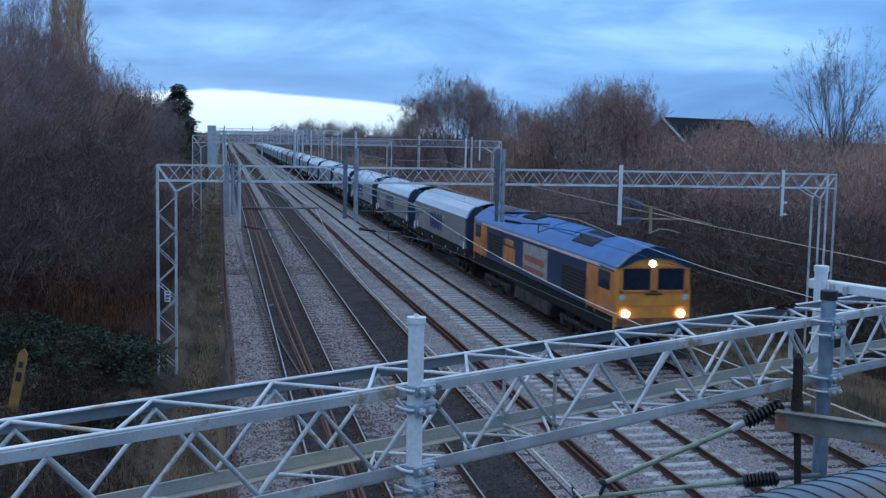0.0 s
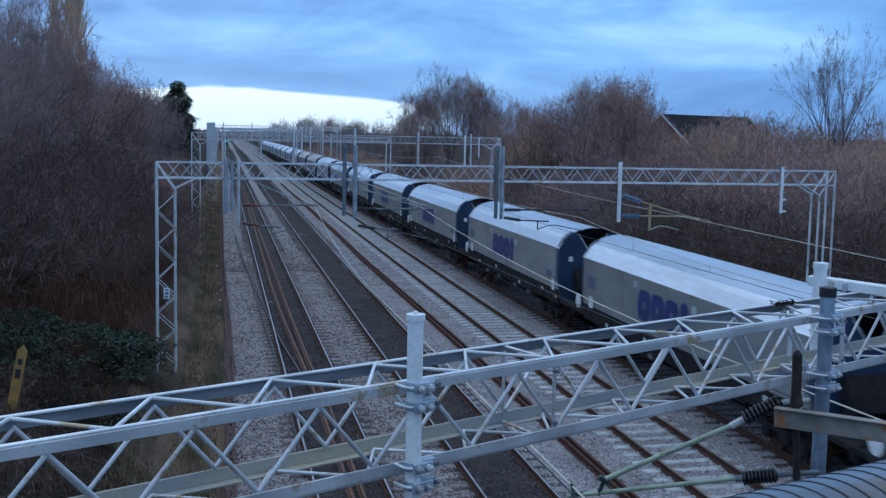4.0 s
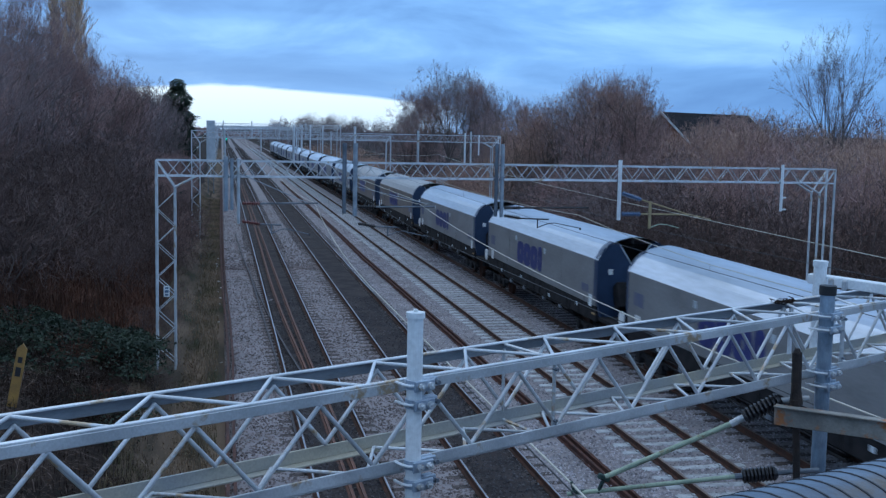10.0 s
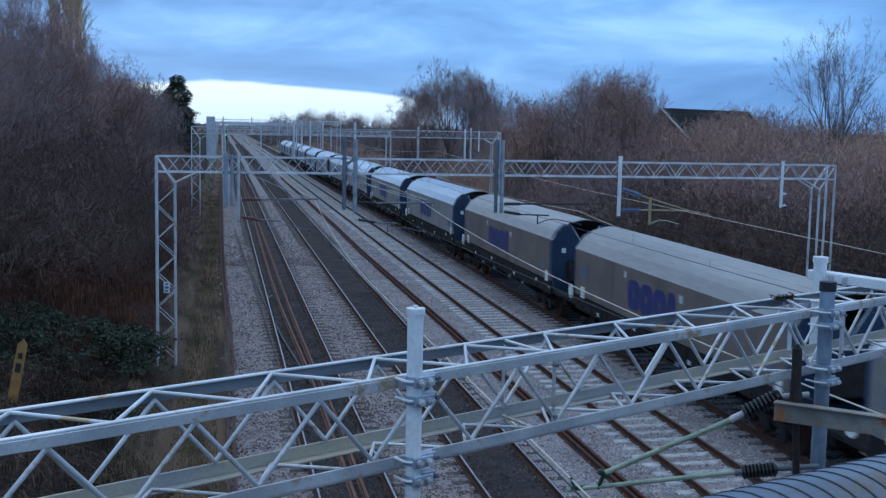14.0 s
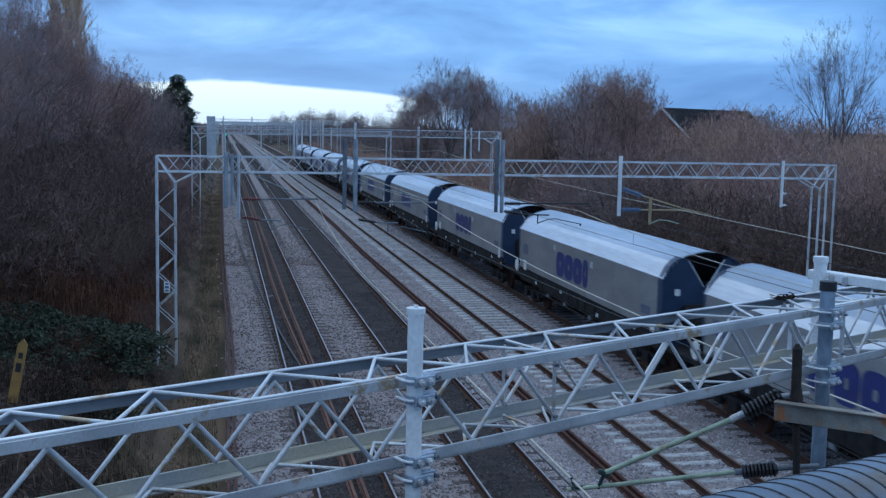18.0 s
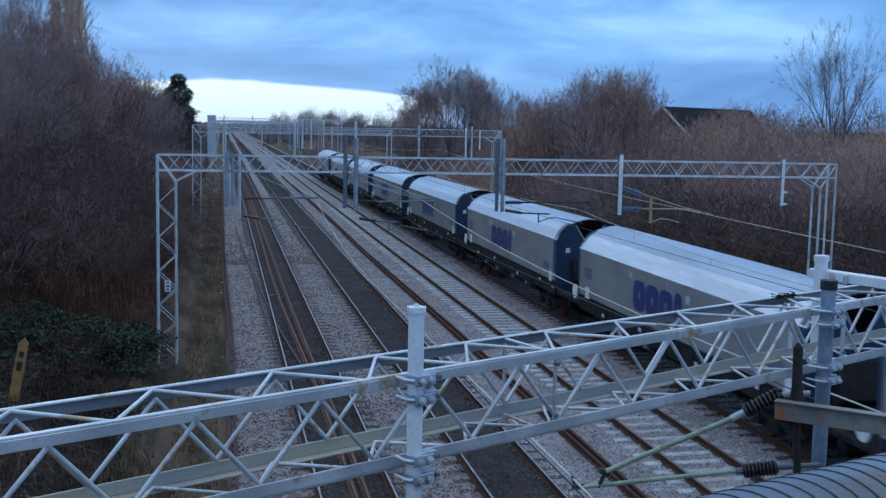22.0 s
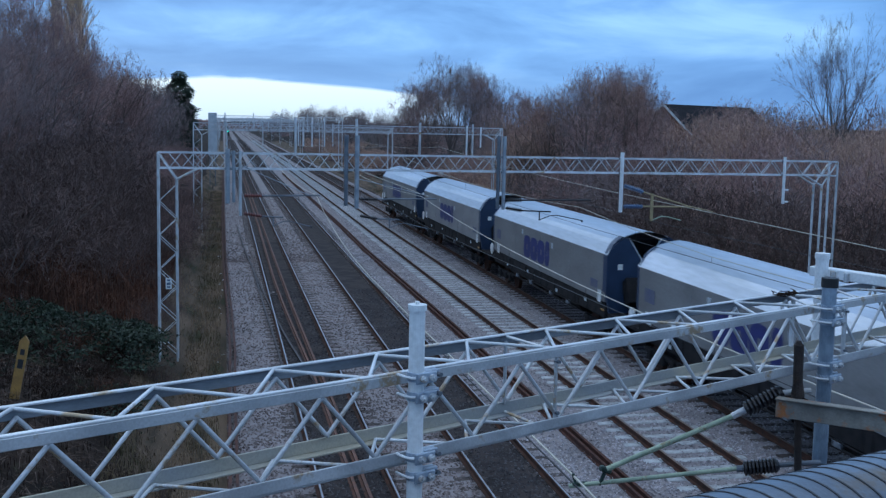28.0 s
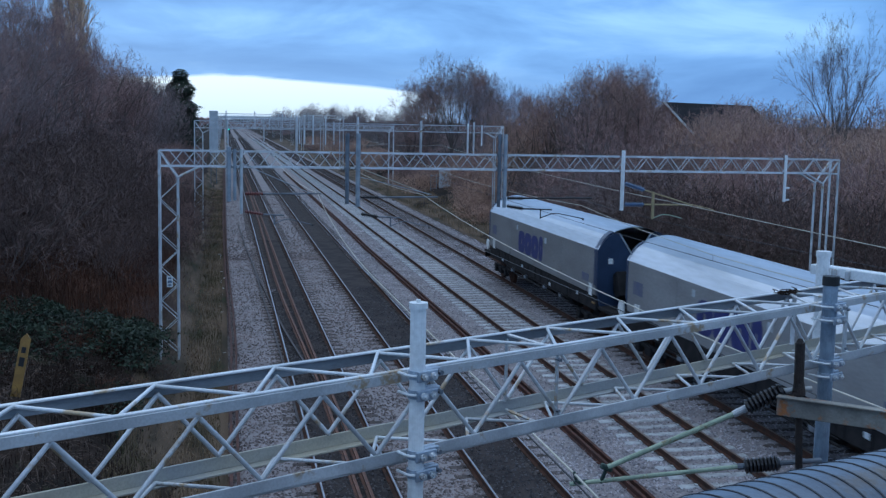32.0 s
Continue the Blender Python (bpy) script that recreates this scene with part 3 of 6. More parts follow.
for x in (8.25, 8.43):
    spare_rail("rusty spare rail lying between the pairs of tracks", SPARE_MID, -0.185, (20, 40, 65, 83), (x + 0.05, x + 0.04, x - 0.12, x), -20, 160)

# ---- overhead line gear ----
BOOM_H, BOOM_W, BAY = 0.45, 0.546, 0.72


def bent_bar(p, q, r, sides=6):
    """One leg of a zigzag bar, with rounded heels where it meets the chords."""
    p, q = Vector(p), Vector(q)
    d, e = (q - p) * 0.05, Vector((0.010 if q.x > p.x else -0.010, 0, 0))
    return Shape().path([p - e, p - e * 0.15 + d * 0.3, p + d, q - d, q + e * 0.15 - d * 0.3, q + e], r, sides)


def near_boom(parent, length, mat):
    """Lattice box girder along local x: four angle chords and a zigzag of bent bars in each face."""
    for name, y, top, tall, lip, lip_z, m, label in (
            ("front_top_chord", 0.0, 6.055, 0.064, 0.032, 6.052, mat, ""), ("rear_top_chord", BOOM_W, 6.045, 0.074, -0.032, 6.042, mat, ""),
            ("front_bottom_chord", 0.0, 5.612, 0.074, 0.066, 5.541, mat, ""), ("rear_bottom_chord", BOOM_W, 5.588, 0.082, -0.066, 5.509, OCHRE_STEEL, "yellowed galvanised chord")):
        part("chord", Shape().box((length / 2, y + lip / 2, lip_z), (length, abs(lip), 0.012), bevel=0.003), m, parent, label)
        # the rear top web takes the darker zinc, with its shade in the colour
        part("chord_web", Shape().box((length / 2, y, top - 0.009 - (tall - 0.009) / 2 if lip_z > 5.8 else top - (tall - 0.009) / 2), (length, 0.012, tall - 0.009), bevel=0.003), GALV_SHADED_WEB if name == "rear_top_chord" else m, parent, "web of the rear chord, shade put into its colour" if name == "rear_top_chord" else label)
    bay = 0.708
    faces = ((6.985, 0.345, (0.019, 5.985), (0.019, 5.605), 0.0128), (7.022, 0.345, (BOOM_W - 0.019, 5.985), (BOOM_W - 0.019, 5.60), 0.0128),
             (6.998, 0.297, (BOOM_W - 0.03, 6.036), (0.03, 6.042), 0.0105), (6.998, 0.300, (BOOM_W - 0.03, 5.525), (0.03, 5.556), 0.0105))
    for first, half, a, b, r in faces:
        for i in range(-9, 27):
            x = first + i * bay
            for xa, ya, xb, yb in ((x, a, x + half, b), (x + half, b, x + bay, a)):
                if xa > 0.05 and xb < length - 0.05:
                    part("lattice_bar", bent_bar((xa, *ya), (xb, *yb), r, 8), mat, parent, smooth=True)
    # the girder's two lengths are joined here: plain posts and cross bars
    for x in (10.13, 13.46):
        w = 0.02 if x < 12 else 0.045
        part("splice_post", Shape().box((x, 0.02, 5.80), (w, 0.02, 0.42), bevel=0.004), mat, parent, "flat bar at a joint of the girder")
        part("splice_post", Shape().box((x + 0.05, BOOM_W - 0.02, 5.79), (w, 0.02, 0.42), bevel=0.004), mat, parent, "flat bar at a joint of the girder")
        part("splice_bar", Shape().tube((x + 0.05, BOOM_W - 0.03, 6.03), (x - 0.03, 0.03, 6.035), 0.011, 6), mat, parent)
        part("splice_bar", Shape().tube((x + 0.05, BOOM_W - 0.03, 5.53), (x - 0.09, 0.03, 5.556), 0.011, 6), mat, parent)
        for z in (5.64, 5.96):
            part("bolt", Shape().tube((x, -0.012, z), (x, 0.03, z), 0.012, 6), GALV_DARK, parent, "dull bolt")


def boom(parent, length, first_bay, mat, r_chord, r_brace, z0, h, w, bay=BAY, single=False):
    """Plain lattice box girder along local x; its front top chord starts at the origin, the rear lies at +y."""
    for y, z in ((0, 0), (w, 0), (0, -h), (w, -h)):
        part("chord", Shape().tube((0, y, z + z0), (length, y, z + z0), r_chord, 4), mat, parent)
    n = int(length / bay) + 2
    joined = Shape()
    planes = (("front", lambda a, u: (a, -0.012, z0 - h * u), 0.0), ("rear", lambda a, u: (a, w + 0.012, z0 - h * u), 0.36),
              ("top", lambda a, u: (a, 0.03 + (w - 0.06) * u, z0), -0.23), ("bottom", lambda a, u: (a, 0.03 + (w - 0.06) * u, z0 - h), 0.1))
    for name, at, shift in planes:
        half = (0.49 if name in ("top", "bottom") else 0.36) * bay / 0.72
        for i in range(-1, n):
            a = first_bay + shift + i * bay
            for xa, ua, xb, ub in ((a, 0, a + half, 1), (a + half, 1, a + bay, 0)):
                if min(xa, xb) < 0.02 or max(xa, xb) > length - 0.02:
                    continue
                if single:
                    part("lattice_bar", Shape().tube(at(xa, ua), at(xb, ub), r_brace, 4), mat, parent)
                else:
                    joined.tube(at(xa, ua), at(xb, ub), r_brace, 3, caps=False)
    if not single:
        part("lattice_bars", joined, mat, parent)["kind"] = "stuff"


def collar(parent, x, y, z, r, mat):
    """Pole clamp: two half bands with bolted ears."""
    s = Shape()
    s.tube((x, y, z - 0.024), (x, y, z + 0.024), r + 0.007, 16)
    s.box((x + r + 0.045, y - 0.012, z), (0.12, 0.02, 0.056), bevel=0.006)
    s.box((x + r + 0.045, y + 0.022, z), (0.12, 0.02, 0.056), bevel=0.006)
    s.box((x + r * 0.45, y - r - 0.02, z), (r * 1.7 + 0.07, 0.016, 0.062), bevel=0.006)
    c = part("pole_clamp", s, mat, parent, smooth=False)
    for o in (0.02, 0.085):
        part("bolt", Shape().tube((x + r + o, y - 0.055, z), (x + r + o, y + 0.06, z), 0.014, 6), GALV_DARK, c, "dull bolt")
    for o in (-0.35, 1.15):
        part("bolt", Shape().tube((x + r * o, y - r - 0.05, z), (x + r * o, y - r - 0.02, z), 0.021, 8, r2=0.016).tube((x + r * o, y - r - 0.062, z), (x + r * o, y - r - 0.045, z), 0.010, 6), GALV, c, "pale bolt head")
    part("u_bolt", Shape().path([(x - r - 0.012, y + r + 0.05, z), (x - r - 0.02, y + 0.01, z), (x - r - 0.012, y - r * 0.6, z), (x - r * 0.6, y - r - 0.014, z)], 0.008, 6), PALE_PAINT, c, "pale bent rod")


def insulator(parent, p, q, mat, sheds=7, r=0.055, core=0.026):
    """Ribbed insulator between two points."""
    p, q = Vector(p), Vector(q)
    w = (q - p).normalized()
    u = w.orthogonal().normalized()
    v = w.cross(u)
    stops = [(p, core)]
    for i in range(sheds):
        c = p.lerp(q, (i + 0.7) / (sheds + 0.4))
        stops += [(c - w * 0.014, core), (c - w * 0.012, r), (c + w * 0.004, r * 0.9), (c + w * 0.012, core * 1.15)]
    stops.append((q, core))
    s = Shape().skin([[tuple(c + (u * math.cos(k * 0.5236) + v * math.sin(k * 0.5236)) * rr) for k in range(12)] for c, rr in stops], close=True, caps=True)
    return part("insulator", s, mat, parent, "ribbed porcelain insulator", smooth=False)


# nearest portal: a skewed lattice girder close in front of the bridge
BEAR = 61.04
NEAR_O = Vector((1.0292, 5.8969))          # foot of the pale drop pole on the girder's near face
NEAR_D = Vector((math.sin(radians(BEAR)), math.cos(radians(BEAR))))
NEAR_TOP = 6.03
NEAR_M = Matrix.Translation((NEAR_O.x - NEAR_D.x * 9, NEAR_O.y - NEAR_D.y * 9, 0)) @ pose(0, 0, 0, 0, 0, 90 - BEAR)
NEAR_LEN = 27.0
near = thing("catenary_portal", NEAR_M, "galvanised lattice portal girder with drop poles, skewed across the tracks", "catenary portal", "catenary portals")
near_boom(near, NEAR_LEN, GALV)
for x, r, z0, z1, mat, cap in ((8.93, 0.043, 2.9, 6.42, PALE_PAINT, PALE_PAINT), (12.985, 0.056, 4.55, 6.27, POLE_STEEL, BLACK)):
    y = -0.055 - r
    pole = part("drop_pole", Shape().tube((x, y, z0 + 1.6 if r < 0.05 else z0), (x, y, z1), r, 20), mat, near, "pale painted tube" if r < 0.05 else "galvanised tube", smooth=False)
    part("pole_cap", Shape().tube((x, y, z1 - 0.012), (x, y, z1 + (0.02 if r < 0.05 else 0.012)), r + 0.008, 20).tube((x, y, z1 + 0.01), (x, y, z1 + 0.035), 0.012, 8) if r < 0.05
         else Shape().tube((x, y, z1 - 0.06), (x, y, z1 + 0.012), r + 0.008, 20), cap, pole, "flat cap" if r < 0.05 else "black end cap")
    for z in (NEAR_TOP + 0.02, NEAR_TOP - 0.085, NEAR_TOP - BOOM_H + 0.03, NEAR_TOP - BOOM_H - 0.075):
        collar(near, x, y, z, r, CLAMP_STEEL)
# rear pale pole beside it and the pale board on the girder
part("drop_pole", Shape().tube((14.11, BOOM_W + 0.09, 5.3), (14.11, BOOM_W + 0.09, 6.30), 0.058, 16).tube((14.11, BOOM_W + 0.09, 6.28), (14.11, BOOM_W + 0.09, 6.33), 0.066, 16), PALE_PAINT, near, "pale painted tube")
# end frames and legs of this portal
for x in (0.0, NEAR_LEN):
    for y in (0, BOOM_W):
        part("leg", Shape().box((x, y, 3.0), (0.09, 0.09, 6.9), bevel=0.01), GALV, near)

# skewed support bracket, dark stand-off and tubular cantilever for the nearest line
can = thing("cantilever_arm", (0, 0, 0), "green tubular cantilever arm with brown ribbed insulators over a railway line", "cantilever", "cantilever arms")


def rod(a, b, r, mat, name, label="", n=10):
    return part(name, Shape().tube(a, b, r, n), mat, can, label)


def dark_beam():
    s = Shape()
    a, b = Vector((4.11, 7.61, 5.385)), Vector((5.20, 6.65, 5.385))
    d = (b - a)
    ang = math.atan2(d.y, d.x)
    m = Matrix.Rotation(ang, 4, "Z")
    s.box((a + b) / 2, (d.length, 0.09, 0.012), m, 0.003)
    s.box((a + b) / 2 + Vector((0, 0, -0.072)), (d.length, 0.012, 0.15), m, 0.003)
    return s


part("support_beam", dark_beam(), RUST_BEAM, can, "rust-patched steel angle beam")
rod((2.671, 8.163, 4.575), (3.90, 7.781, 4.787), 0.018, GREEN_TUBE, "lower_tube", "verdigris green tube")
rod((2.935, 8.080, 4.722), (3.87, 7.790, 5.212), 0.021, GREEN_TUBE, "upper_tube", "verdigris green tube")
rod((3.85, 7.796, 5.20), (3.955, 7.763, 5.265), 0.028, GALV, "end_fitting", "pale clamp")
insulator(can, (3.94, 7.767, 5.258), (4.20, 7.686, 5.415), PORCELAIN, 9, 0.064, 0.042)
rod((3.90, 7.781, 4.785), (3.97, 7.758, 4.796), 0.026, GALV_DARK, "end_fitting", "dull clamp")
insulator(can, (3.95, 7.764, 4.792), (4.20, 7.686, 4.832), PORCELAIN, 9, 0.060, 0.040)
rod((4.19, 7.69, 4.83), (4.50, 7.60, 4.87), 0.02, GALV_DARK, "pole_stub")
rod((4.18, 7.69, 5.40), (4.40, 7.62, 5.43), 0.022, GALV, "pole_stub")
rod((2.935, 8.080, 4.70), (2.90, 8.09, 4.60), 0.016, GREEN_DARK, "joint", "dark green joint")
part("clevis", Shape().box((2.94, 8.08, 4.725), (0.10, 0.05, 0.045), Matrix.Rotation(0.4, 4, "Y"), 0.01), GREEN_DARK, can)
part("wire_clamp", Shape().box((2.76, 8.135, 4.60), (0.13, 0.035, 0.03), bevel=0.006).tube((2.72, 8.14, 4.60), (2.70, 8.15, 4.68), 0.012, 6).tube((2.80, 8.12, 4.56), (2.83, 8.11, 4.53), 0.012, 6), GREEN_DARK, can)
rod((4.262, 7.57, 5.30), (4.252, 7.57, 5.80), 0.038, OLD_POST, "stand_off", "weathered dark stand-off", 12)
rod((4.30, 7.57, 4.82), (4.27, 7.57, 5.30), 0.028, OLD_POST, "stand_off", "weathered dark stand-off", 12)
part("stand_off_cap", Shape().tube((4.252, 7.57, 5.79), (4.250, 7.57, 5.83), 0.036, 10, r2=0.016), OLD_POST, can)
part("stand_off_foot", Shape().tube((4.265, 7.57, 5.40), (4.262, 7.57, 5.44), 0.050, 12, r2=0.048).tube((4.262, 7.57, 5.44), (4.261, 7.57, 5.50), 0.048, 12, r2=0.038), OLD_POST, can, "flared dark foot")

# pale cable tray seen over the girder's far end
tray = thing("cable_tray", (0, 0, 0), "pale painted steel cable tray carried by the portal girder", "cable tray")
part("tray", Shape().box((0.95, 0, 0), (2.0, 0.05, 0.085), bevel=0.006), PALE_PAINT, tray)
part("tray_lip", Shape().box((0.95, 0.05, 0.038), (2.0, 0.08, 0.01)), PALE_PAINT, tray)
for x in (0.22, 0.36):
    part("bracket", Shape().box((x, -0.045, -0.01), (0.035, 0.05, 0.09), bevel=0.01), GALV, tray)
tray.matrix_basis = pose(5.19, 9.03, 6.155, 0, 0, -68)

# remains of a nest lodged on the girder
nest = thing("bird_nest", NEAR_M @ Matrix.Translation((13.30, 0.46, NEAR_TOP + 0.02)), "scrappy nest of brown twigs on a girder", "nest")
rn = random.Random(8)
s = Shape()
for i in range(60):
    c = Vector((rn.gauss(0, 0.07), rn.gauss(0, 0.03), abs(rn.gauss(0.004, 0.010))))
    d = Vector((rn.gauss(0, 1), rn.gauss(0, 0.6), rn.gauss(0, 0.12))).normalized() * rn.uniform(0.015, 0.04)
    s.tube(c - d, c + d, 0.004, 3)
part("sticks", s, DEAD_STALK, nest)["kind"] = "stuff"

# taped service pipe hung along the bridge
pipe = thing("service_pipe", (0, 0, 0), "large service pipe wrapped in grey tape with dark seams", "pipe")
PA, PD = Vector((1.847, 3.09, 6.03)), Vector((math.sin(radians(67.4)), math.cos(radians(67.4)), 0))
part("pipe_body", Shape().tube(PA - PD * 26, PA + PD * 28, 0.30, 64), TAPE, pipe, "grey tape wrapping", smooth=True)
for k in range(-14, 46):
    a = PA + PD * (k * 0.078)
    part("tape_seam", Shape().tube(a - PD * 0.0035, a + PD * 0.0035, 0.303, 48), TAPE_GAP, pipe)

# bridge that carries the camera: deck and parapet behind it
deck = tagged(new("bridge_deck", Shape().box((0, 0, 0), (60, 6.0, 0.5)).mesh("bridge_deck", DECK)), "concrete deck of the road bridge over the railway", "bridge", kind="structure")
deck.matrix_basis = pose(3, -1.6, 5.45, 0, 0, 90 - 67.4)


def portal(y, x0, x1, top, group_label, drops, h=0.45, box_mast=False, foot=0.0, chord=0.032):
    """A lattice portal square across the tracks: two lattice masts, raked corners, girder, drop poles (x, bottom, radius, mat)."""
    t = thing("catenary_portal", (x0, y, 0), group_label, "catenary portal", "catenary portals")
    w = 0.5
    L = x1 - x0
    boom(t, L, 0.3, GALV, chord, chord * 0.44, top, h, w, single=y < 80)
    for side, x in ((1, 0.0), (-1, L)):
        inner = x + side * 0.52
        if box_mast and side == 1:
            part("plated_mast", Shape().box((0.45, 0.25, 5.75), (0.95, 0.5, 4.7), bevel=0.02), CABINET, t, "pale plated upper mast")
            for lx in (0.15, 0.75):
                part("mast_leg", Shape().box((lx, 0.25, 1.7), (0.08, 0.08, 3.5)), GALV_DARK, t)
            continue
        for yy in (0, w):
            part("mast_leg", Shape().box((x, yy, (top + foot) / 2), (0.06, 0.06, top - foot), bevel=0.008), GALV, t)
            part("mast_leg", Shape().box((inner, yy, (top - 0.75 + foot) / 2), (0.06, 0.06, top - 0.75 - foot), bevel=0.008), GALV, t)
            part("corner_brace", Shape().tube((inner, yy, top - 0.78), (inner + side * 0.62, yy, top - h), 0.03, 6), GALV, t)
            part("corner_brace", Shape().tube((inner, yy, top - 0.78), (x, yy, top - 0.02), 0.028, 6), GALV, t)
        s = Shape()
        z = foot + 0.2
        k = 0
        while z < top - 1.0:
            a, b = (x, inner) if k % 2 else (inner, x)
            for yy in (-0.02, w + 0.02):
                s.tube((a, yy, z), (b, yy, z + 0.5), 0.013, 4)
            s.tube((a, 0, z), (a, w, z + 0.5), 0.012, 4)
            z += 0.5
            k += 1
        if side == 1:
            part("mast_lattice", s, GALV, t)["kind"] = "stuff"
    for dxp, zb, zt, r, mat in drops:
        pole = part("drop_pole", Shape().tube((dxp - x0, -0.04 - r, zb), (dxp - x0, -0.04 - r, zt), r, 12), mat, t)
        part("pole_clamp", Shape().box((dxp - x0, -0.03, top), (2.6 * r, 0.12, 0.07), bevel=0.01).box((dxp - x0, -0.03, top - h), (2.6 * r, 0.12, 0.07), bevel=0.01), GALV_DARK, pole)
    return t


D2 = 33.0
p2 = portal(D2, -1.84, 19.53, 6.42, "galvanised lattice portal with raked corners spanning four tracks",
            [(0.13, 4.97, 6.55, 0.07, GALV_MID), (0.30, 5.0, 6.5, 0.05, GALV_MID), (0.49, 4.61, 6.5, 0.048, GALV), (3.57, 4.92, 7.0, 0.062, GALV_DARK), (3.89, 4.84, 7.0, 0.068, GALV_MID),
             (8.20, 4.85, 7.05, 0.055, GALV_DARK), (8.38, 4.83, 7.05, 0.058, GALV_MID), (12.15, 4.76, 6.62, 0.06, PALE_PAINT), (17.63, 5.06, 6.55, 0.048, PALE_PAINT)], foot=0.3)
for z in (5.50, 5.12):
    part("side_bracket", Shape().box((19.47 + 0.10, -0.09, z), (0.14, 0.05, 0.06), bevel=0.012), PALE_PAINT, p2, "small pale bracket")
# number plate on the mast, with its unreadable characters as bars
plate = thing("number_plate", (-1.56, D2 - 0.05, 2.62), "small white plate with dark characters on a lattice mast", "sign")
part("plate", Shape().box((0, 0, 0), (0.17, 0.012, 0.32), bevel=0.004), WHITE, plate)
for k, (wx, wz) in enumerate(((0.09, 0.05), (0.11, 0.07), (0.09, 0.05))):
    part("character_bar", Shape().box((0, -0.009, 0.1 - 0.1 * k), (wx, 0.004, wz)), SIGN_INK, plate)

D3 = 73.0
portal(D3, -1.86, 18.4, 7.15, "galvanised lattice portal farther along the line",
       [(0.2, 5.2, 7.3, 0.08, GALV), (4.6, 5.25, 7.6, 0.085, GALV), (8.57, 5.2, 7.6, 0.085, GALV), (12.77, 5.2, 7.4, 0.08, GALV), (15.95, 5.2, 7.3, 0.06, PALE_PAINT), (16.35, 5.2, 7.4, 0.06, GALV), (16.9, 5.85, 7.2, 0.05, PALE_PAINT)])
far_rows = ((128.0, 19.25, 6.75, True), (167.0, 17.5, 7.95, False), (214.0, 18.6, 7.4, False), (262.0, 18.2, 7.7, False), (310.0, 18.6, 7.5, False), (365.0, 18.4, 7.8, False), (425.0, 18.4, 7.6, False), (490.0, 18.4, 7.7, False), (560.0, 18.4, 7.6, False))
for yy, x1, top, boxy in far_rows:
    extra = [(x, 4.5, 7.8, 0.09, GALV) for x in (8.98, 9.94, 11.35)] if boxy else []
    portal(yy, -1.6, x1, top, "galvanised lattice portal in the distance", extra + [(0.3, top - 2.2, top + 0.4, 0.08, GALV), (4.4, top - 2.2, top + 0.4, 0.08, GALV), (8.4, top - 2.2, top + 0.4, 0.08, GALV), (12.3, top - 2.2, top + 0.4, 0.08, GALV)], box_mast=boxy, chord=0.045 if yy < 200 else 0.06)


def arm_set(post_x, post_z, tip_x, y, z_tip, z_top, post_ins, tube_mat, label, brace=True):
    """Registration arm and catenary bracket hung on a drop pole."""
    t = thing("cantilever_arm", (post_x, y - 0.12, 0), label, "cantilever", "cantilever arms")
    L = tip_x - post_x
    sg = 1 if L > 0 else -1
    insulator(t, (sg * 0.1, 0, z_top), (sg * 0.62, 0, z_top), post_ins, 7, 0.07, 0.03)
    part("top_tube", Shape().tube((sg * 0.6, 0, z_top), (L + sg * 0.25, 0, z_top + 0.02), 0.026, 8), tube_mat, t)
    insulator(t, (sg * 0.1, 0, z_tip + 0.38), (sg * 0.62, 0, z_tip + 0.30), post_ins, 7, 0.07, 0.03)
    part("registration_tube", Shape().tube((sg * 0.6, 0, z_tip + 0.3), (L * 0.60, 0, z_tip + 0.27), 0.022, 8), tube_mat, t)
    part("drop_bracket", Shape().tube((L * 0.46, 0, z_tip + 0.3), (L * 0.46, 0, z_tip + 0.0), 0.02, 8), tube_mat, t)
    part("steady_arm", Shape().path([(L * 0.46, 0, z_tip + 0.02), (L * 0.60, 0, z_tip + 0.15), (L * 0.68, 0, z_tip + 0.16), (L, 0, z_tip)], 0.015, 6), tube_mat, t, "bent steady arm")
    if brace:
        part("wire_clamp", Shape().box((L, 0, z_tip - 0.02), (0.05, 0.05, 0.07), bevel=0.01), DARK_WIRE, t)
    return t


arm_set(0.49, 4.6, 2.55, D2, 4.30, 5.20, PORCELAIN_RED, GALV_DARK, "dark tubular cantilever with red insulators")
arm_set(3.89, 4.8, 6.05, D2, 4.24, 5.12, PORCELAIN, GALV_DARK, "dark tubular cantilever with brown insulators")
arm_set(8.36, 4.8, 10.9, D2, 4.50, 5.12, PORCELAIN, DARK_WIRE, "black tubular cantilever with brown insulators")
tie = thing("stay_wire", (0.55, D2 - 0.1, 0), "slanting steel stay holding a cantilever", "stay", "cantilever stays")
part("wire", Shape().tube((0, 0, 6.06), (1.95, 0, 5.22), 0.014, 6), GALV_MID, tie)
tie = thing("stay_wire", (3.95, D2 - 0.1, 0), "pair of slanting pale stays holding a cantilever", "stay", "cantilever stays")
part("wire", Shape().tube((0, 0, 5.98), (2.1, 0, 5.20), 0.012, 6), COPPER_WIRE, tie)
part("wire", Shape().tube((0, -0.08, 5.72), (2.15, -0.08, 5.22), 0.012, 6), GALV_MID, tie)
t = thing("cantilever_arm", (12.15, D2 - 0.12, 0), "ochre tubular cantilever with blue-grey insulators", "cantilever", "cantilever arms")
insulator(t, (0.08, 0, 5.60), (0.72, 0, 5.40), PORCELAIN_BLUE, 8, 0.08, 0.035)
part("tie_tube", Shape().tube((0.7, 0, 5.405), (2.25, 0, 4.96), 0.022, 8), OCHRE_TUBE, t)
insulator(t, (0.08, 0, 4.95), (0.72, 0, 4.95), PORCELAIN_BLUE, 8, 0.08, 0.035)
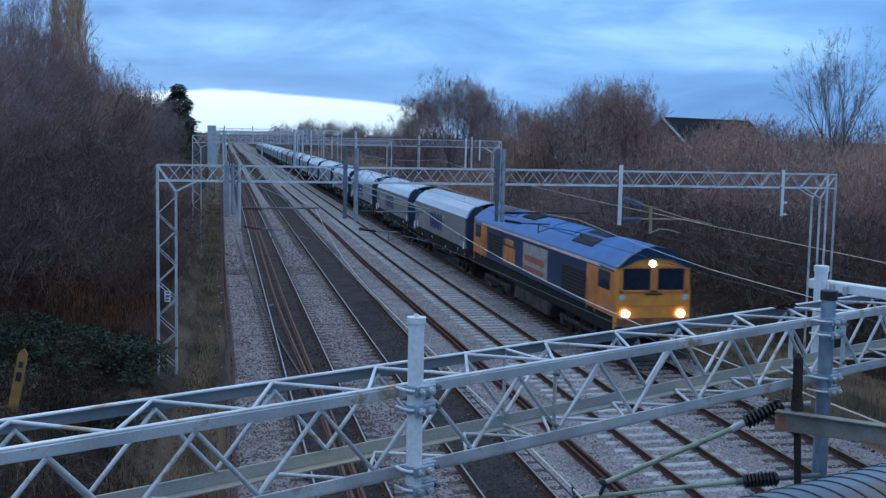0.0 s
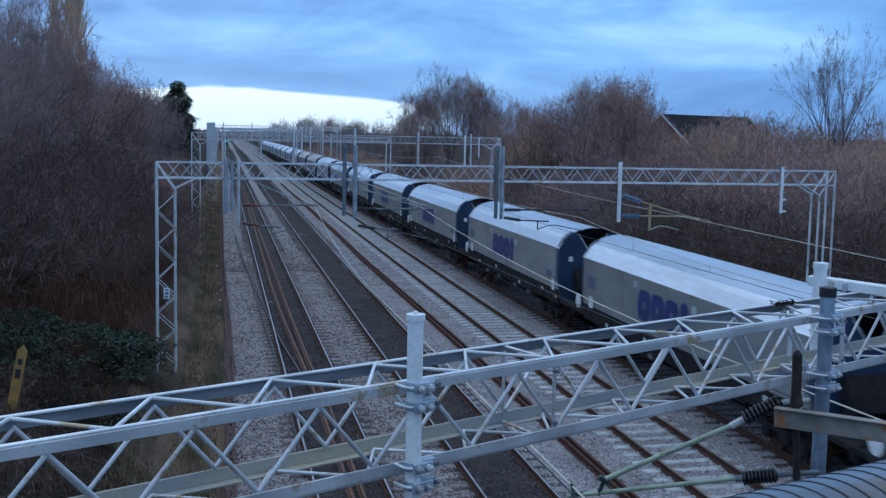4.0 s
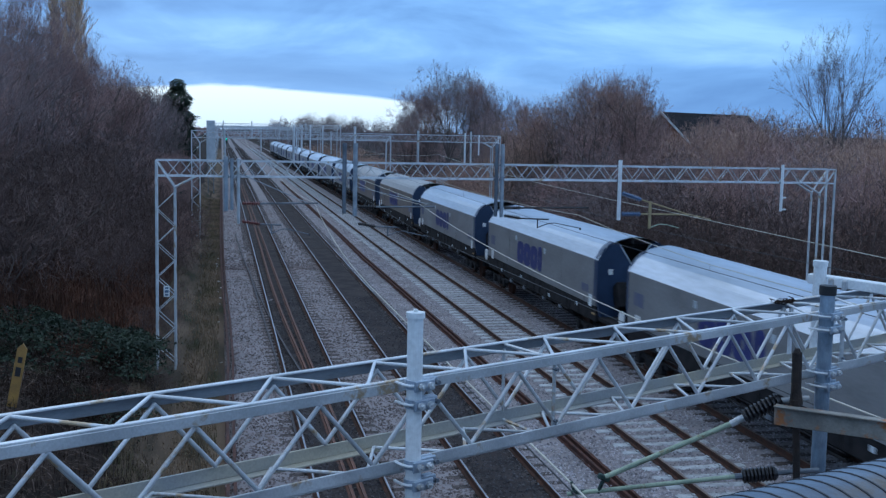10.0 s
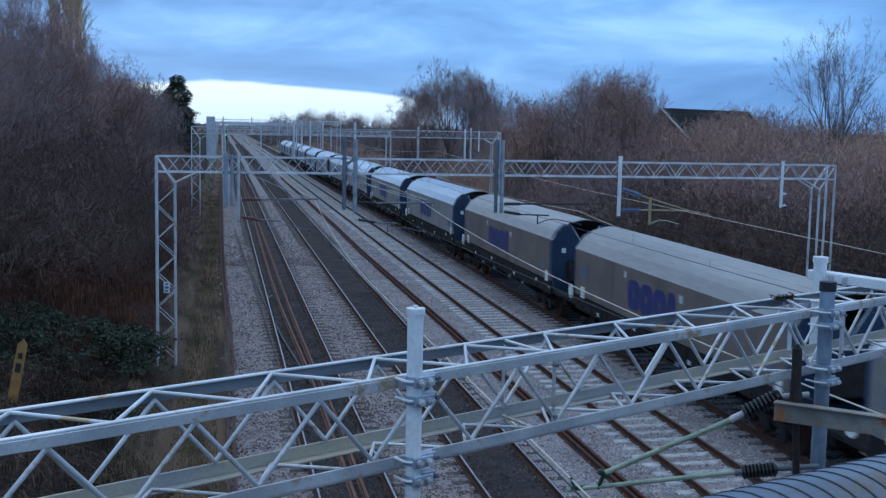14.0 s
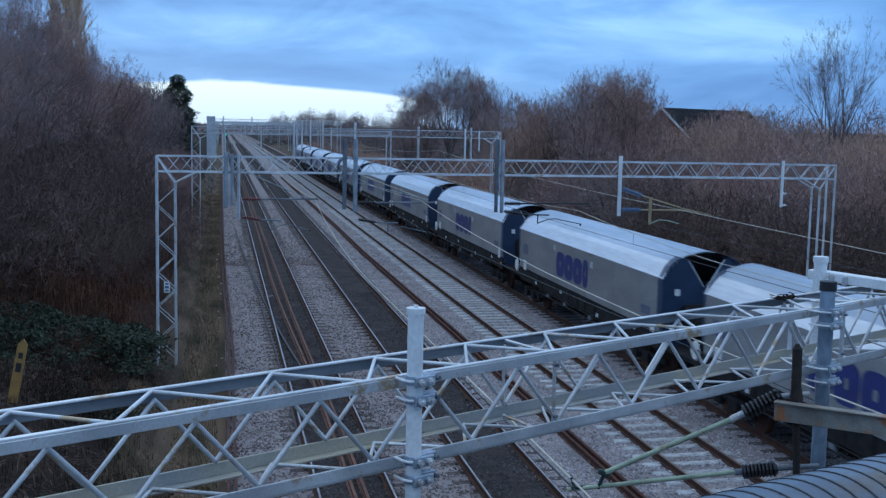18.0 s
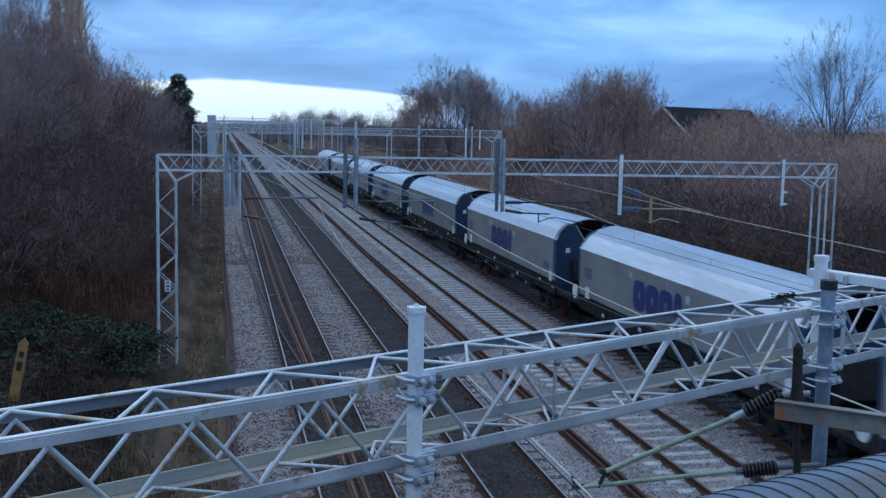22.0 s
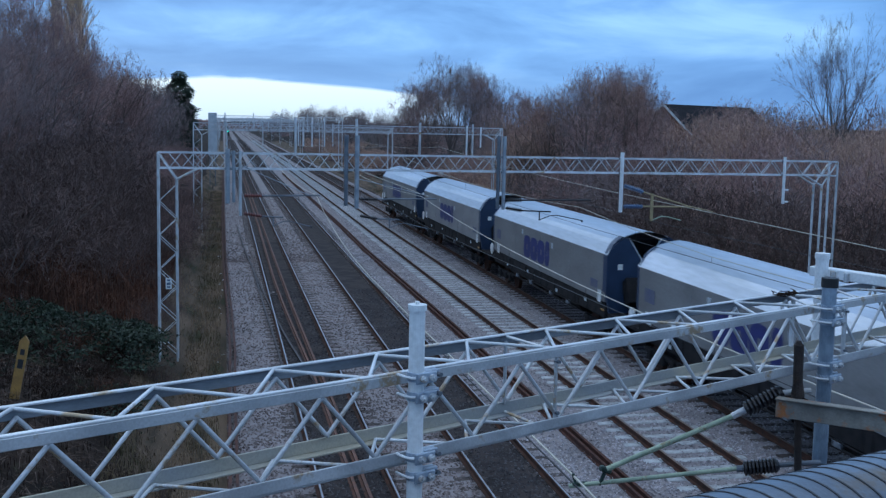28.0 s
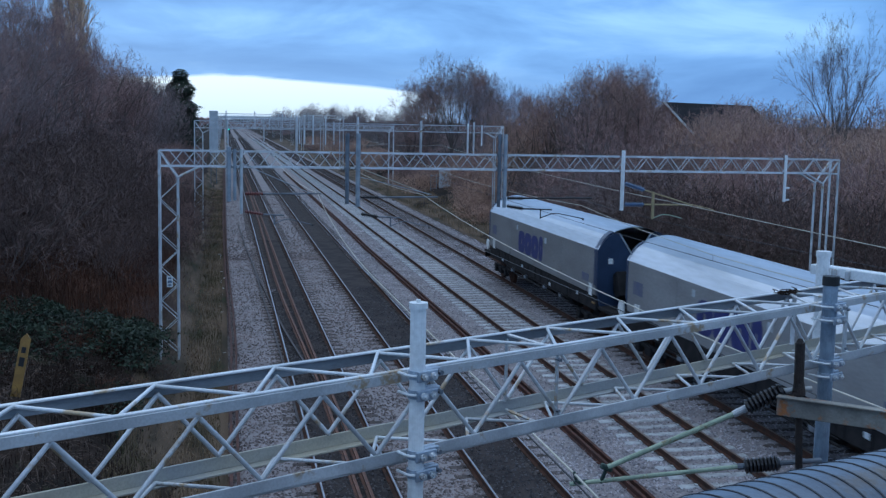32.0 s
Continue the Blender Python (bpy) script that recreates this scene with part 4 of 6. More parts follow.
part("strut_tube", Shape().tube((0.7, 0, 4.95), (2.35, 0, 4.94), 0.026, 8), OCHRE_TUBE, t)
part("drop_bracket", Shape().box((1.02, 0, 4.92), (0.09, 0.06, 0.86), bevel=0.012), OCHRE_TUBE, t)
part("steady_arm", Shape().path([(1.06, 0, 4.53), (1.35, 0, 4.64), (1.6, 0, 4.62), (2.0, 0, 4.52)], 0.017, 6), GREEN_TUBE, t, "bent green steady arm")
part("dead_end_loop", Shape().path([(1.8, -1.0, 5.045), (1.8, -2.0, 5.03), (1.83, -2.7, 5.0), (1.85, -2.6, 4.96), (1.83, -2.0, 4.97), (1.8, -1.5, 5.02)], 0.012, 6), OCHRE_TUBE, t)

# wires: contact wire, catenary and droppers of each line
AT_PORTAL = (5.22, 5.20, 4.90, 5.04)
SUPPORTS = ((-38.0, 4.55, 4.75), (8.15, 4.60, 4.76), (33.0, 4.36, 5.2), (73.0, 4.72, 5.85), (128.0, 4.75, 5.9), (167.0, 4.75, 5.95), (214.0, 4.75, 5.95), (262.0, 4.75, 5.95), (310, 4.75, 5.95), (365, 4.75, 5.95))
for k, cx in enumerate(TRACKS):
    line = thing("overhead_line", (cx, 0, 0), "overhead contact wire hung by droppers from a catenary wire", "overhead line", "overhead lines")
    cont, cat = [], []
    for i in range(len(SUPPORTS) - 1):
        (y0, c0, m0), (y1, c1, m1) = SUPPORTS[i], SUPPORTS[i + 1]
        m0, m1 = AT_PORTAL[k] if y0 == 33 else m0, AT_PORTAL[k] if y1 == 33 else m1
        st0, st1 = 0.2 * (-1) ** (i + k), 0.2 * (-1) ** (i + 1 + k)
        if k == 0:
            st0, st1 = 0.03, 0.03
        n = 10
        pc, pm = [], []
        for j in range(n + 1):
            u = j / n
            y = y0 + (y1 - y0) * u
            x = st0 + (st1 - st0) * u
            sag = 4 * u * (1 - u)
            zc = c0 + (c1 - c0) * u - 0.03 * sag
            droop = min(0.55, (y1 - y0) * 0.012) if k < 3 or y0 > 60 else 0.16 if y0 > 30 else 0.02
            zm = m0 + (m1 - m0) * u - droop * sag
            zm = max(zm, zc + 0.12)
            if k == 0 and y < 33:
                zm = zc + 0.06 + 0.78 * max(0.0, (y - 20) / 13) ** 2
            pc.append((x, y, zc))
            pm.append((x, y, zm))
            if 0 < j < n and j % 2 == 0:
                part("dropper", Shape().tube((x, y, zc), (x, y, zm), 0.004, 4), DARK_WIRE, line)
        cont += pc[:-1] if i < len(SUPPORTS) - 2 else pc
        cat += pm[:-1] if i < len(SUPPORTS) - 2 else pm
    part("contact_wire", Shape().path(cont, 0.0075, 5), DARK_WIRE, line)
    part("catenary_wire", Shape().path(cat, 0.0095, 5), COPPER_WIRE, line)

# ---- train ----
TX = TRACKS[3]


def bogie(parent, y, wb, r, n_axle=2, mat=None):
    """Bogie with side frames, springs and its wheelsets."""
    mat = mat or WAGON_FRAME
    b = part("bogie", Shape().box((0, y, 0.62), (1.5, wb * 0.5, 0.22), bevel=0.02), mat, parent)
    for sx in (-1.05, 1.05):
        prof = Shape()
        prof.box((sx, y, 0.60), (0.12, wb + 0.9, 0.16), bevel=0.02)
        for o in ([-wb / 2, wb / 2] if n_axle == 2 else [-wb / 2, 0, wb / 2]):
            prof.box((sx * 1.02, y + o, 0.50), (0.2, 0.32, 0.34), bevel=0.03)
        prof.box((sx * 1.02, y, 0.5), (0.2, 0.5, 0.3), bevel=0.03)
        part("side_frame", prof, mat, b)
    for o in ([-wb / 2, wb / 2] if n_axle == 2 else [-wb / 2, 0, wb / 2]):
        w = Shape()
        for sx in (-0.75, 0.75):
            w.tube((sx - 0.065, y + o, r), (sx + 0.065, y + o, r), r, 20)
            w.tube((sx + (0.05 if sx < 0 else -0.05), y + o, r), (sx + (0.085 if sx < 0 else -0.085), y + o, r), r + 0.03, 20)
        w.tube((-0.7, y + o, r), (0.7, y + o, r), 0.08, 10)
        part("wheelset", w, RAIL_SIDE, b, "rusty steel wheels on an axle")
    return b


def roof_profile(k=1.0, x=1.33):
    """Left half to right half of the canopy's cross-section."""
    half = [(-x, 3.13), (-1.12, 3.47), (-0.98, 3.61), (-0.66, 3.79), (-0.3, 3.89), (0, 3.93)]
    return half + [(-a, z) for a, z in half[-2::-1]]


WAGON_LEN = 15.9


def wagon_thing(side_mat, roof_mat, label):
    t = thing("hopper_wagon", (TX, 0, 0), label, "hopper wagon", "coal hopper wagons")
    L = WAGON_LEN
    for sx, nm in ((-1, "body_side"), (1, "body_side")):
        s = Shape()
        s.skin([[(sx * 1.33, y, 1.52), (sx * 1.335, y, 1.58), (sx * 1.335, y, 3.06), (sx * 1.33, y, 3.13), (sx * 1.27, y, 3.13), (sx * 1.27, y, 1.52)] for y in (0.1 + 0.02, 4.0, 8.0, 12.0, L - 0.1)], close=True, caps=True)
        side = part(nm, s, side_mat, t, "dusty grey steel side")
        # faint seams
        for y in (4.1, 8.0, 11.9):
            part("seam", Shape().box((sx * 1.338, y, 2.32), (0.008, 0.03, 1.46)), side_mat, side)
        # plain shapes in place of the operator's mark
        for a, b, z0, z1 in ((9.5, 10.45, 1.84, 2.78), (8.45, 9.4, 1.84, 2.78), (7.4, 8.35, 1.84, 2.78), (6.75, 7.25, 1.84, 2.84)):
            mark = Shape()
            cy, cz, hy, hz = (a + b) / 2, (z0 + z1) / 2, (b - a) / 2 + 0.03, (z1 - z0) / 2
            rings = []
            for q in range(25):
                c, n = math.cos(q * math.pi / 12), math.sin(q * math.pi / 12)
                c, n = math.copysign(abs(c) ** 0.6, c), math.copysign(abs(n) ** 0.6, n)
                rings.append([(sx * 1.3385, cy + c * hy, cz + n * hz), (sx * 1.3435, cy + c * hy, cz + n * hz), (sx * 1.3435, cy + c * hy * 0.16, cz + n * hz * 0.26), (sx * 1.3385, cy + c * hy * 0.16, cz + n * hz * 0.26)])
            mark.skin(rings, close=True)
            part("mark_block", mark, LOGO_BLUE, side, "dark blue block of the operator's mark")
        for a, zc, w, h, m in ((6.35, 2.74, 0.26, 0.22, CABINET), (10.75, 2.86, 0.2, 0.2, CABINET), (14.9, 2.35, 0.8, 0.42, LOGO_FADED), (1.25, 2.02, 0.75, 0.28, LOGO_FADED)):
            part("data_panel", Shape().box((sx * 1.341, a, zc), (0.006, w, h)), m, side, "pale data panel" if m is CABINET else "dark blue data panel")
    # canopy, in three lengths
    prof = roof_profile()
    s = Shape()
    s.skin([[(x, y, z) for x, z in prof] for y in (-0.05, 0.4, 4, 8, 12, L - 0.4, L + 0.05)])
    s.skin([[(x * 0.985, y, z - 0.03) for x, z in prof] for y in (L + 0.05, 8, -0.05)])
    roof = part("canopy", s, roof_mat, t, "silver ribbed canopy")
    for y in (0.0, L):
        rp = roof_profile(x=1.335)
        part("canopy_rib", Shape().skin([[(x * 1.004, y - 0.03, z + 0.012) for x, z in rp], [(x * 1.004, y + 0.03, z + 0.012) for x, z in rp]]), roof_mat, roof)
    # ends: navy plate with rounded shoulders and a notch that shows the hopper, coloured black for its shade
    for y, sg in ((0.02, -1), (L - 0.02, 1)):
        s = Shape()
        outer = [(-1.12, 1.16), (-1.26, 1.7), (-1.315, 2.4), (-1.315, 3.14), (-1.1, 3.46), (-0.96, 3.59), (-0.75, 3.70)]
        notch = [(-0.60, 3.72), (-0.05, 2.86)]
        for m in (1, -1):
            ring = [(m * x, z) for x, z in outer + notch] + [(0, 2.82), (0, 1.16)]
            s.skin([[(x, y - 0.03 * sg * -1, z) for x, z in ring], [(x, y + 0.03 * sg * -1, z) for x, z in ring]], close=True, caps=True)
        end = part("end_plate", s, WAGON_END, t, "navy end plate")
        for m in (1, -1):
            part("notch_edge", Shape().tube((m * -0.57, y + sg * 0.045, 3.68), (m * -0.05, y + sg * 0.045, 2.88), 0.022, 6), CABINET, end, "pale edge bar")
        # sloping sheets behind the notch; black colour stands for the recess's shadow
        part("hopper_slope", Shape().skin([[(-0.8, y - sg * 0.5, 3.62), (0.8, y - sg * 0.5, 3.62)], [(-1.2, y - sg * 1.0, 2.9), (1.2, y - sg * 1.0, 2.9)], [(-1.2, y - sg * 0.2, 2.2), (1.2, y - sg * 0.2, 2.2)]]), BLACK, end, "hopper inside, its shade put in as black")
        part("end_label", Shape().box((-0.86, y + sg * 0.04, 2.72), (0.17, 0.012, 0.19), bevel=0.004), WHITE, end, "small white label")
        for m in (1, -1):
            cap = [(m * 1.20, 1.16), (m * 1.343, 1.9), (m * 1.343, 3.10), (m * 1.14, 3.49), (m * 0.99, 3.645), (m * 0.80, 3.755), (m * 0.78, 3.71), (m * 1.05, 3.52), (m * 1.28, 3.1), (m * 1.28, 1.9), (m * 1.14, 1.16)]
            part("end_cap", Shape().skin([[(x, y + sg * 0.06, z) for x, z in cap], [(x, y - sg * (0.30 if sg < 0 else 0.05), z) for x, z in cap]], close=True, caps=True), WAGON_END, end, "navy corner cap")
        part("slope_sheet", Shape().box((0, y + sg * 0.3, 1.9), (1.5, 0.5, 0.9), Matrix.Rotation(sg * 0.5, 4, "X"), 0.03), WAGON_FRAME, t)
        # end platform with white handwheels and panels
        fr = part("end_platform", Shape().box((0, y + sg * 0.72, 1.10), (2.5, 1.42, 0.12), bevel=0.01), WAGON_FRAME, t)
        for sx in (-1, 1) if sg == 1 else ():
            part("handwheel", Shape().tube((sx * 1.24, y + sg * 0.62, 1.48), (sx * 1.28, y + sg * 0.62, 1.48), 0.26, 18), WHITE, fr, "white brake handwheel")
            part("white_panel", Shape().box((sx * 1.348, L - 1.0, 1.66), (0.012, 0.42, 0.4), bevel=0.004), WHITE, fr, "white panel")
        for sx in (-1, 1) if sg == -1 else ():
            part("white_panel", Shape().box((sx * 1.348, 0.62, 1.66), (0.012, 0.34, 0.42), bevel=0.004), WHITE, fr, "white panel")
        part("buffer_beam", Shape().box((0, y + sg * 1.38, 0.98), (2.4, 0.12, 0.36), bevel=0.02), WAGON_FRAME, fr)
        for sx in (-0.87, 0.87):
            part("buffer", Shape().tube((sx, y + sg * 1.38, 1.03), (sx, y + sg * 1.44, 1.03), 0.2, 16), WAGON_FRAME, fr)
    # underframe: sills, hopper chutes, pipes
    part("side_sill", Shape().box((-1.2, L / 2, 1.24), (0.2, L - 0.2, 0.56), bevel=0.02), WAGON_FRAME, t)
    part("side_sill", Shape().box((1.2, L / 2, 1.24), (0.2, L - 0.2, 0.56), bevel=0.02), WAGON_FRAME, t)
    for y in (5.0, 7.95, 10.9):
        s = Shape()
        s.skin([[(x, y + yy, z) for x, yy in ((-1.15 * k, -1.1 * k), (1.15 * k, -1.1 * k), (1.15 * k, 1.1 * k), (-1.15 * k, 1.1 * k))] for z, k in ((1.1, 1.0), (0.45, 0.55))], close=True, caps=True)
        part("hopper_chute", s, WAGON_FRAME, t)
    part("pipe_run", Shape().tube((-1.28, 3.2, 0.78), (-1.28, L - 3.2, 0.78), 0.035, 8).tube((-1.3, 3.2, 0.93), (-1.3, L - 3.2, 0.93), 0.02, 8), WAGON_FRAME, t, "dull pipes along the sill")
    for y in (3.4, 7.9, 12.4):
        part("sill_bracket", Shape().box((-1.305, y, 1.25), (0.03, 0.12, 0.5), bevel=0.01), WAGON_FRAME, t)
    for y, z in ((2.2, 1.30), (5.7, 1.08), (9.9, 1.26), (13.3, 1.12)):
        part("sill_plate", Shape().box((-1.306, y, z), (0.012, 0.2, 0.13), bevel=0.004), CABINET, t, "pale plate on the sill")
    part("release_handle", Shape().box((-1.31, 0.35, 1.22), (0.03, 0.3, 0.07), bevel=0.01), YELLOW, t, "yellow release handle")
    for y in (2.0, 3.0, 5.9, 7.0, 8.9, 10.2, 12.9, 14.0):
        part("sill_stiffener", Shape().box((-1.31, y, 1.22), (0.025, 0.05, 0.46), bevel=0.006), WAGON_FRAME, t)
    for y in (4.3, 6.5, 9.4, 11.6):
        part("door_gear", Shape().box((-1.27, y, 0.86), (0.1, 0.3, 0.16), bevel=0.02), GALV_DARK, t, "grey door gear")
    for y in (1.55, L - 1.55):
        bogie(t, y, 1.8, 0.46)
    return t


def loco_thing():
    t = thing("diesel_locomotive", (TX, 0, 0), "blue diesel locomotive with orange cabs and lit headlights hauling wagons", "locomotive")
    L = 21.2
    W = 1.32
    # main body with windowless sides, cab fronts raked
    s = Shape()

    def ring(y, dx=0.0, top=3.93):
        half = [(-W + dx, 1.58), (-W + dx, 3.12), (-W + 0.05 + dx, 3.22), (-0.92, 3.55 if top > 3.8 else 3.4), (-0.45, top - 0.09), (0, top)]
        return [(x, y, z) for x, z in half + [(-x, z) for x, z in half[-2::-1]]]

    s.skin([ring(0.16), ring(3.0), ring(9), ring(15), ring(18.2), ring(L - 0.16)], close=True, caps=True)
    body = part("body_shell", s, LOCO_BLUE, t, "dark blue body sides")
    s = Shape()
    for sec in ((0.05, 3.0), (3.0, 18.2), (18.2, L - 0.05)):
        half = [(-W + 0.03, 3.245), (-0.92, 3.585), (-0.45, 3.875), (0, 3.965)]
        pr = half + [(-x, z) for x, z in half[-2::-1]]
        s.skin([[(x, y, z) for x, z in pr] for y in sec])
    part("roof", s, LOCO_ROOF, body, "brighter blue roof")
    for sx in (-1, 1):
        part("cantrail_stripe", Shape().box((sx * (W + 0.006), L / 2 - 0.2, 3.15), (0.014, 17.6, 0.10)), STRIPE_PINK, body, "pale pink cantrail stripe")
        for y0, y1 in ((0.17, 3.0), (18.2, L - 0.17)):
            cab = part("cab_side", Shape().box((sx * (W + 0.004), (y0 + y1) / 2, 2.33), (0.012, y1 - y0, 1.46)), LOCO_ORANGE, t, "orange cab side")
            ys = (0.55, 1.75) if y0 < 5 else (L - 1.75, L - 0.55)
            part("cab_window", Shape().box((sx * (W + 0.012), sum(ys) / 2, 2.72), (0.016, ys[1] - ys[0], 0.62), bevel=0.006), GLASS, cab, "dark cab window")
            dy = 2.35 if y0 < 5 else L - 2.35
            part("cab_door", Shape().box((sx * (W + 0.012), dy, 2.34), (0.016, 0.62, 1.36), bevel=0.006), LOCO_ORANGE, cab, "orange cab door")
            for o in (-0.42, 0.42):
                part("handrail", Shape().tube((sx * (W + 0.05), dy + o, 1.5), (sx * (W + 0.05), dy + o, 2.6), 0.016, 6), LOCO_ORANGE, cab, "orange handrail")
        for y0, y1, z0, z1, mat, nm, lab in ((3.2, 5.95, 1.75, 2.75, BLACK, "grille", "black radiator grille"), (15.24, 17.9, 1.8, 2.85, BLACK, "grille", "black radiator grille"),
                                             (7.85, 11.5, 1.75, 2.98, DECAL_PALE, "mural", "pale picture panel"), (12.8, 14.9, 1.75, 2.5, LOCO_ORANGE, "mark_block", "orange block of the operator's mark"), (13.1, 14.6, 2.6, 2.85, LOCO_ORANGE, "mark_block", "orange bar")):
            pn = part(nm, Shape().box((sx * (W + 0.006), (y0 + y1) / 2, (z0 + z1) / 2), (0.012, y1 - y0, z1 - z0), bevel=0.003), mat, body, lab)
            if nm == "grille":
                for i in range(7):
                    part("louvre", Shape().box((sx * (W + 0.016), (y0 + y1) / 2, z0 + 0.1 + i * (z1 - z0 - 0.2) / 6), (0.02, y1 - y0 - 0.1, 0.03)), WAGON_FRAME, pn)
            if nm == "mural":
                for a, b in ((2.25, 2.5), (1.85, 2.05)):
                    part("mural_band", Shape().box((sx * (W + 0.015), (y0 + y1) / 2 + 0.1, (a + b) / 2), (0.008, y1 - y0 - 0.7, b - a)), DECAL_RED, pn, "reddish band of the picture")
    # cab fronts
    for y, sg in ((0.0, -1), (L, 1)):
        s = Shape()
        front = [(-1.28, 1.2), (-1.28, 2.45), (-1.2, 3.2), (-0.6, 3.5), (0, 3.58), (0.6, 3.5), (1.2, 3.2), (1.28, 2.45), (1.28, 1.2)]
        back = [(-1.325, 1.2), (-1.325, 2.45), (-1.325, 3.2), (-0.95, 3.55), (0, 3.66), (0.95, 3.55), (1.325, 3.2), (1.325, 2.45), (1.325, 1.2)]
        s.skin([[(x, y, z) for x, z in front], [(x, y - sg * 0.18, z) for x, z in back]], close=True, caps=True)
        fr = part("cab_front", s, LOCO_NOSE, t, "yellow cab front")
        vis = Shape()
        vis.skin([[(x, y + sg * 0.06, z) for x, z in ((-1.3, 3.26), (-0.92, 3.60), (-0.45, 3.87), (0, 3.95), (0.45, 3.87), (0.92, 3.60), (1.3, 3.26), (1.15, 3.24), (0.6, 3.50), (0, 3.58), (-0.6, 3.50), (-1.15, 3.24))],
                  [(x, y - sg * 0.2, z) for x, z in ((-1.3, 3.26), (-0.92, 3.60), (-0.45, 3.87), (0, 3.95), (0.45, 3.87), (0.92, 3.60), (1.3, 3.26), (1.15, 3.24), (0.6, 3.50), (0, 3.58), (-0.6, 3.50), (-1.15, 3.24))]], close=True, caps=True)
        part("roof_brow", vis, LOCO_BLUE, fr, "dark brow above the cab")
        for x0, x1 in ((-1.08, -0.16), (0.12, 1.02)):
            part("windscreen", Shape().box(((x0 + x1) / 2, y + sg * 0.012, 2.86), (x1 - x0, 0.03, 0.70), bevel=0.012), GLASS, fr, "dark windscreen")
            part("wiper", Shape().tube(((x0 + x1) / 2, y + sg * 0.035, 2.5), ((x0 + x1) / 2 + 0.2, y + sg * 0.035, 2.95), 0.01, 5), BLACK, fr)
        for x0, x1, z0, z1 in ((-1.2, 1.14, 3.22, 3.32), (-1.24, 1.2, 2.42, 2.50), (-1.22, -1.09, 2.42, 3.24), (-0.15, 0.11, 2.42, 3.24), (1.03, 1.2, 2.42, 3.24)):
            part("window_frame", Shape().box(((x0 + x1) / 2, y + sg * 0.02, (z0 + z1) / 2), (x1 - x0, 0.045, z1 - z0), bevel=0.012), LOCO_ORANGE, fr, "orange window surround")
        for x in (-1.1, 1.1):
            part("lamp_panel", Shape().box((x, y + sg * 0.012, 2.26), (0.2, 0.03, 0.16), bevel=0.01), CABINET, fr, "pale lamp panel")
        part("front_seam", Shape().box((0, y + sg * 0.01, 1.98), (2.3, 0.02, 0.025)), LOCO_ORANGE, fr)
        part("top_lamp_housing", Shape().tube((-0.1, y - sg * 0.02, 3.38), (-0.1, y + sg * 0.05, 3.38), 0.17, 14), LOCO_NOSE, fr)
        lit = LAMP_ON if sg < 0 else BLACK
        for x, z, rr in ((-0.1, 3.38, 0.11), (-0.98, 1.72, 0.13), (0.95, 1.72, 0.13)):
            part("headlight", Shape().tube((x, y + sg * 0.03, z), (x, y + sg * 0.07, z), rr, 14), lit, fr, "lit warm headlight" if sg < 0 else "unlit tail lamp")
        part("nose_grille", Shape().box((0, y + sg * 0.015, 2.36), (0.6, 0.03, 0.05)), BLACK, fr)
        part("buffer_beam", Shape().box((0, y + sg * 0.012, 1.38), (2.5, 0.05, 0.40), bevel=0.02), RUST, fr, "brown grimy buffer beam")
        part("lower_valance", Shape().box((0, y - sg * 0.02, 1.1), (2.6, 0.14, 0.42), bevel=0.03), BLACK, fr, "black lower valance")
        for sx in (-0.87, 0.87):
            part("buffer", Shape().tube((sx, y, 1.03), (sx, y + sg * 0.32, 1.03), 0.12, 12).tube((sx, y + sg * 0.32, 1.03), (sx, y + sg * 0.36, 1.03), 0.25, 16), WAGON_FRAME, fr)
        part("snow_plough", Shape().skin([[(-1.2, y + sg * 0.05, 0.62), (0, y + sg * 0.25, 0.62), (1.2, y + sg * 0.05, 0.62)], [(-1.2, y + sg * 0.15, 0.2), (0, y + sg * 0.45, 0.2), (1.2, y + sg * 0.15, 0.2)]]), BLACK, fr)
    # roof gear: panels that follow the roof's slope
    def roof_z(x):
        x = abs(x)
        return 3.965 - (x / 0.45) * 0.09 if x < 0.45 else 3.875 - (x - 0.45) / 0.47 * 0.29 if x < 0.92 else 3.585 - (x - 0.92) / 0.37 * 0.34

    def patch(y0, y1, x0, x1, dz):
        xs = [x0 + (x1 - x0) * i / 6 for i in range(7)]
        q = Shape()
        q.skin([[(x, y, roof_z(x) + dz) for x in xs] for y in (y0, y1)])
        for y in (y0, y1):
            q.skin([[(x, y, roof_z(x) + dz) for x in xs], [(x, y, roof_z(x) - 0.01) for x in xs]])
        for x in (x0, x1):
            q.skin([[(x, y0, roof_z(x) + dz), (x, y1, roof_z(x) + dz)], [(x, y0, roof_z(x) - 0.01), (x, y1, roof_z(x) - 0.01)]])
        return q

    part("roof_grille", patch(3.6, 6.0, -0.95, 0.95, 0.02), WAGON_FRAME, body, "dark cooling grille in the roof")
    for i in range(9):
        part("grille_bar", patch(3.75 + i * 0.26, 3.79 + i * 0.26, -0.93, 0.93, 0.035), LOCO_BLUE, body)
    for y0, y1, dz in ((6.6, 9.2, 0.03), (9.5, 12.2, 0.03), (15.4, 17.0, 0.04)):
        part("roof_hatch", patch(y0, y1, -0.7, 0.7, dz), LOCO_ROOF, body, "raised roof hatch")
    part("exhaust", patch(12.5, 14.6, -0.55, 0.55, 0.05), WAGON_FRAME, body, "sooty exhaust panel")
    part("roof_grille", patch(17.4, 19.2, -0.8, 0.8, 0.03), BLACK, body, "dark roof grille")
    # underframe, tanks, bogies
    part("solebar", Shape().box((0, L / 2, 1.27), (2.52, L - 0.3, 0.62), bevel=0.03), WAGON_FRAME, t)
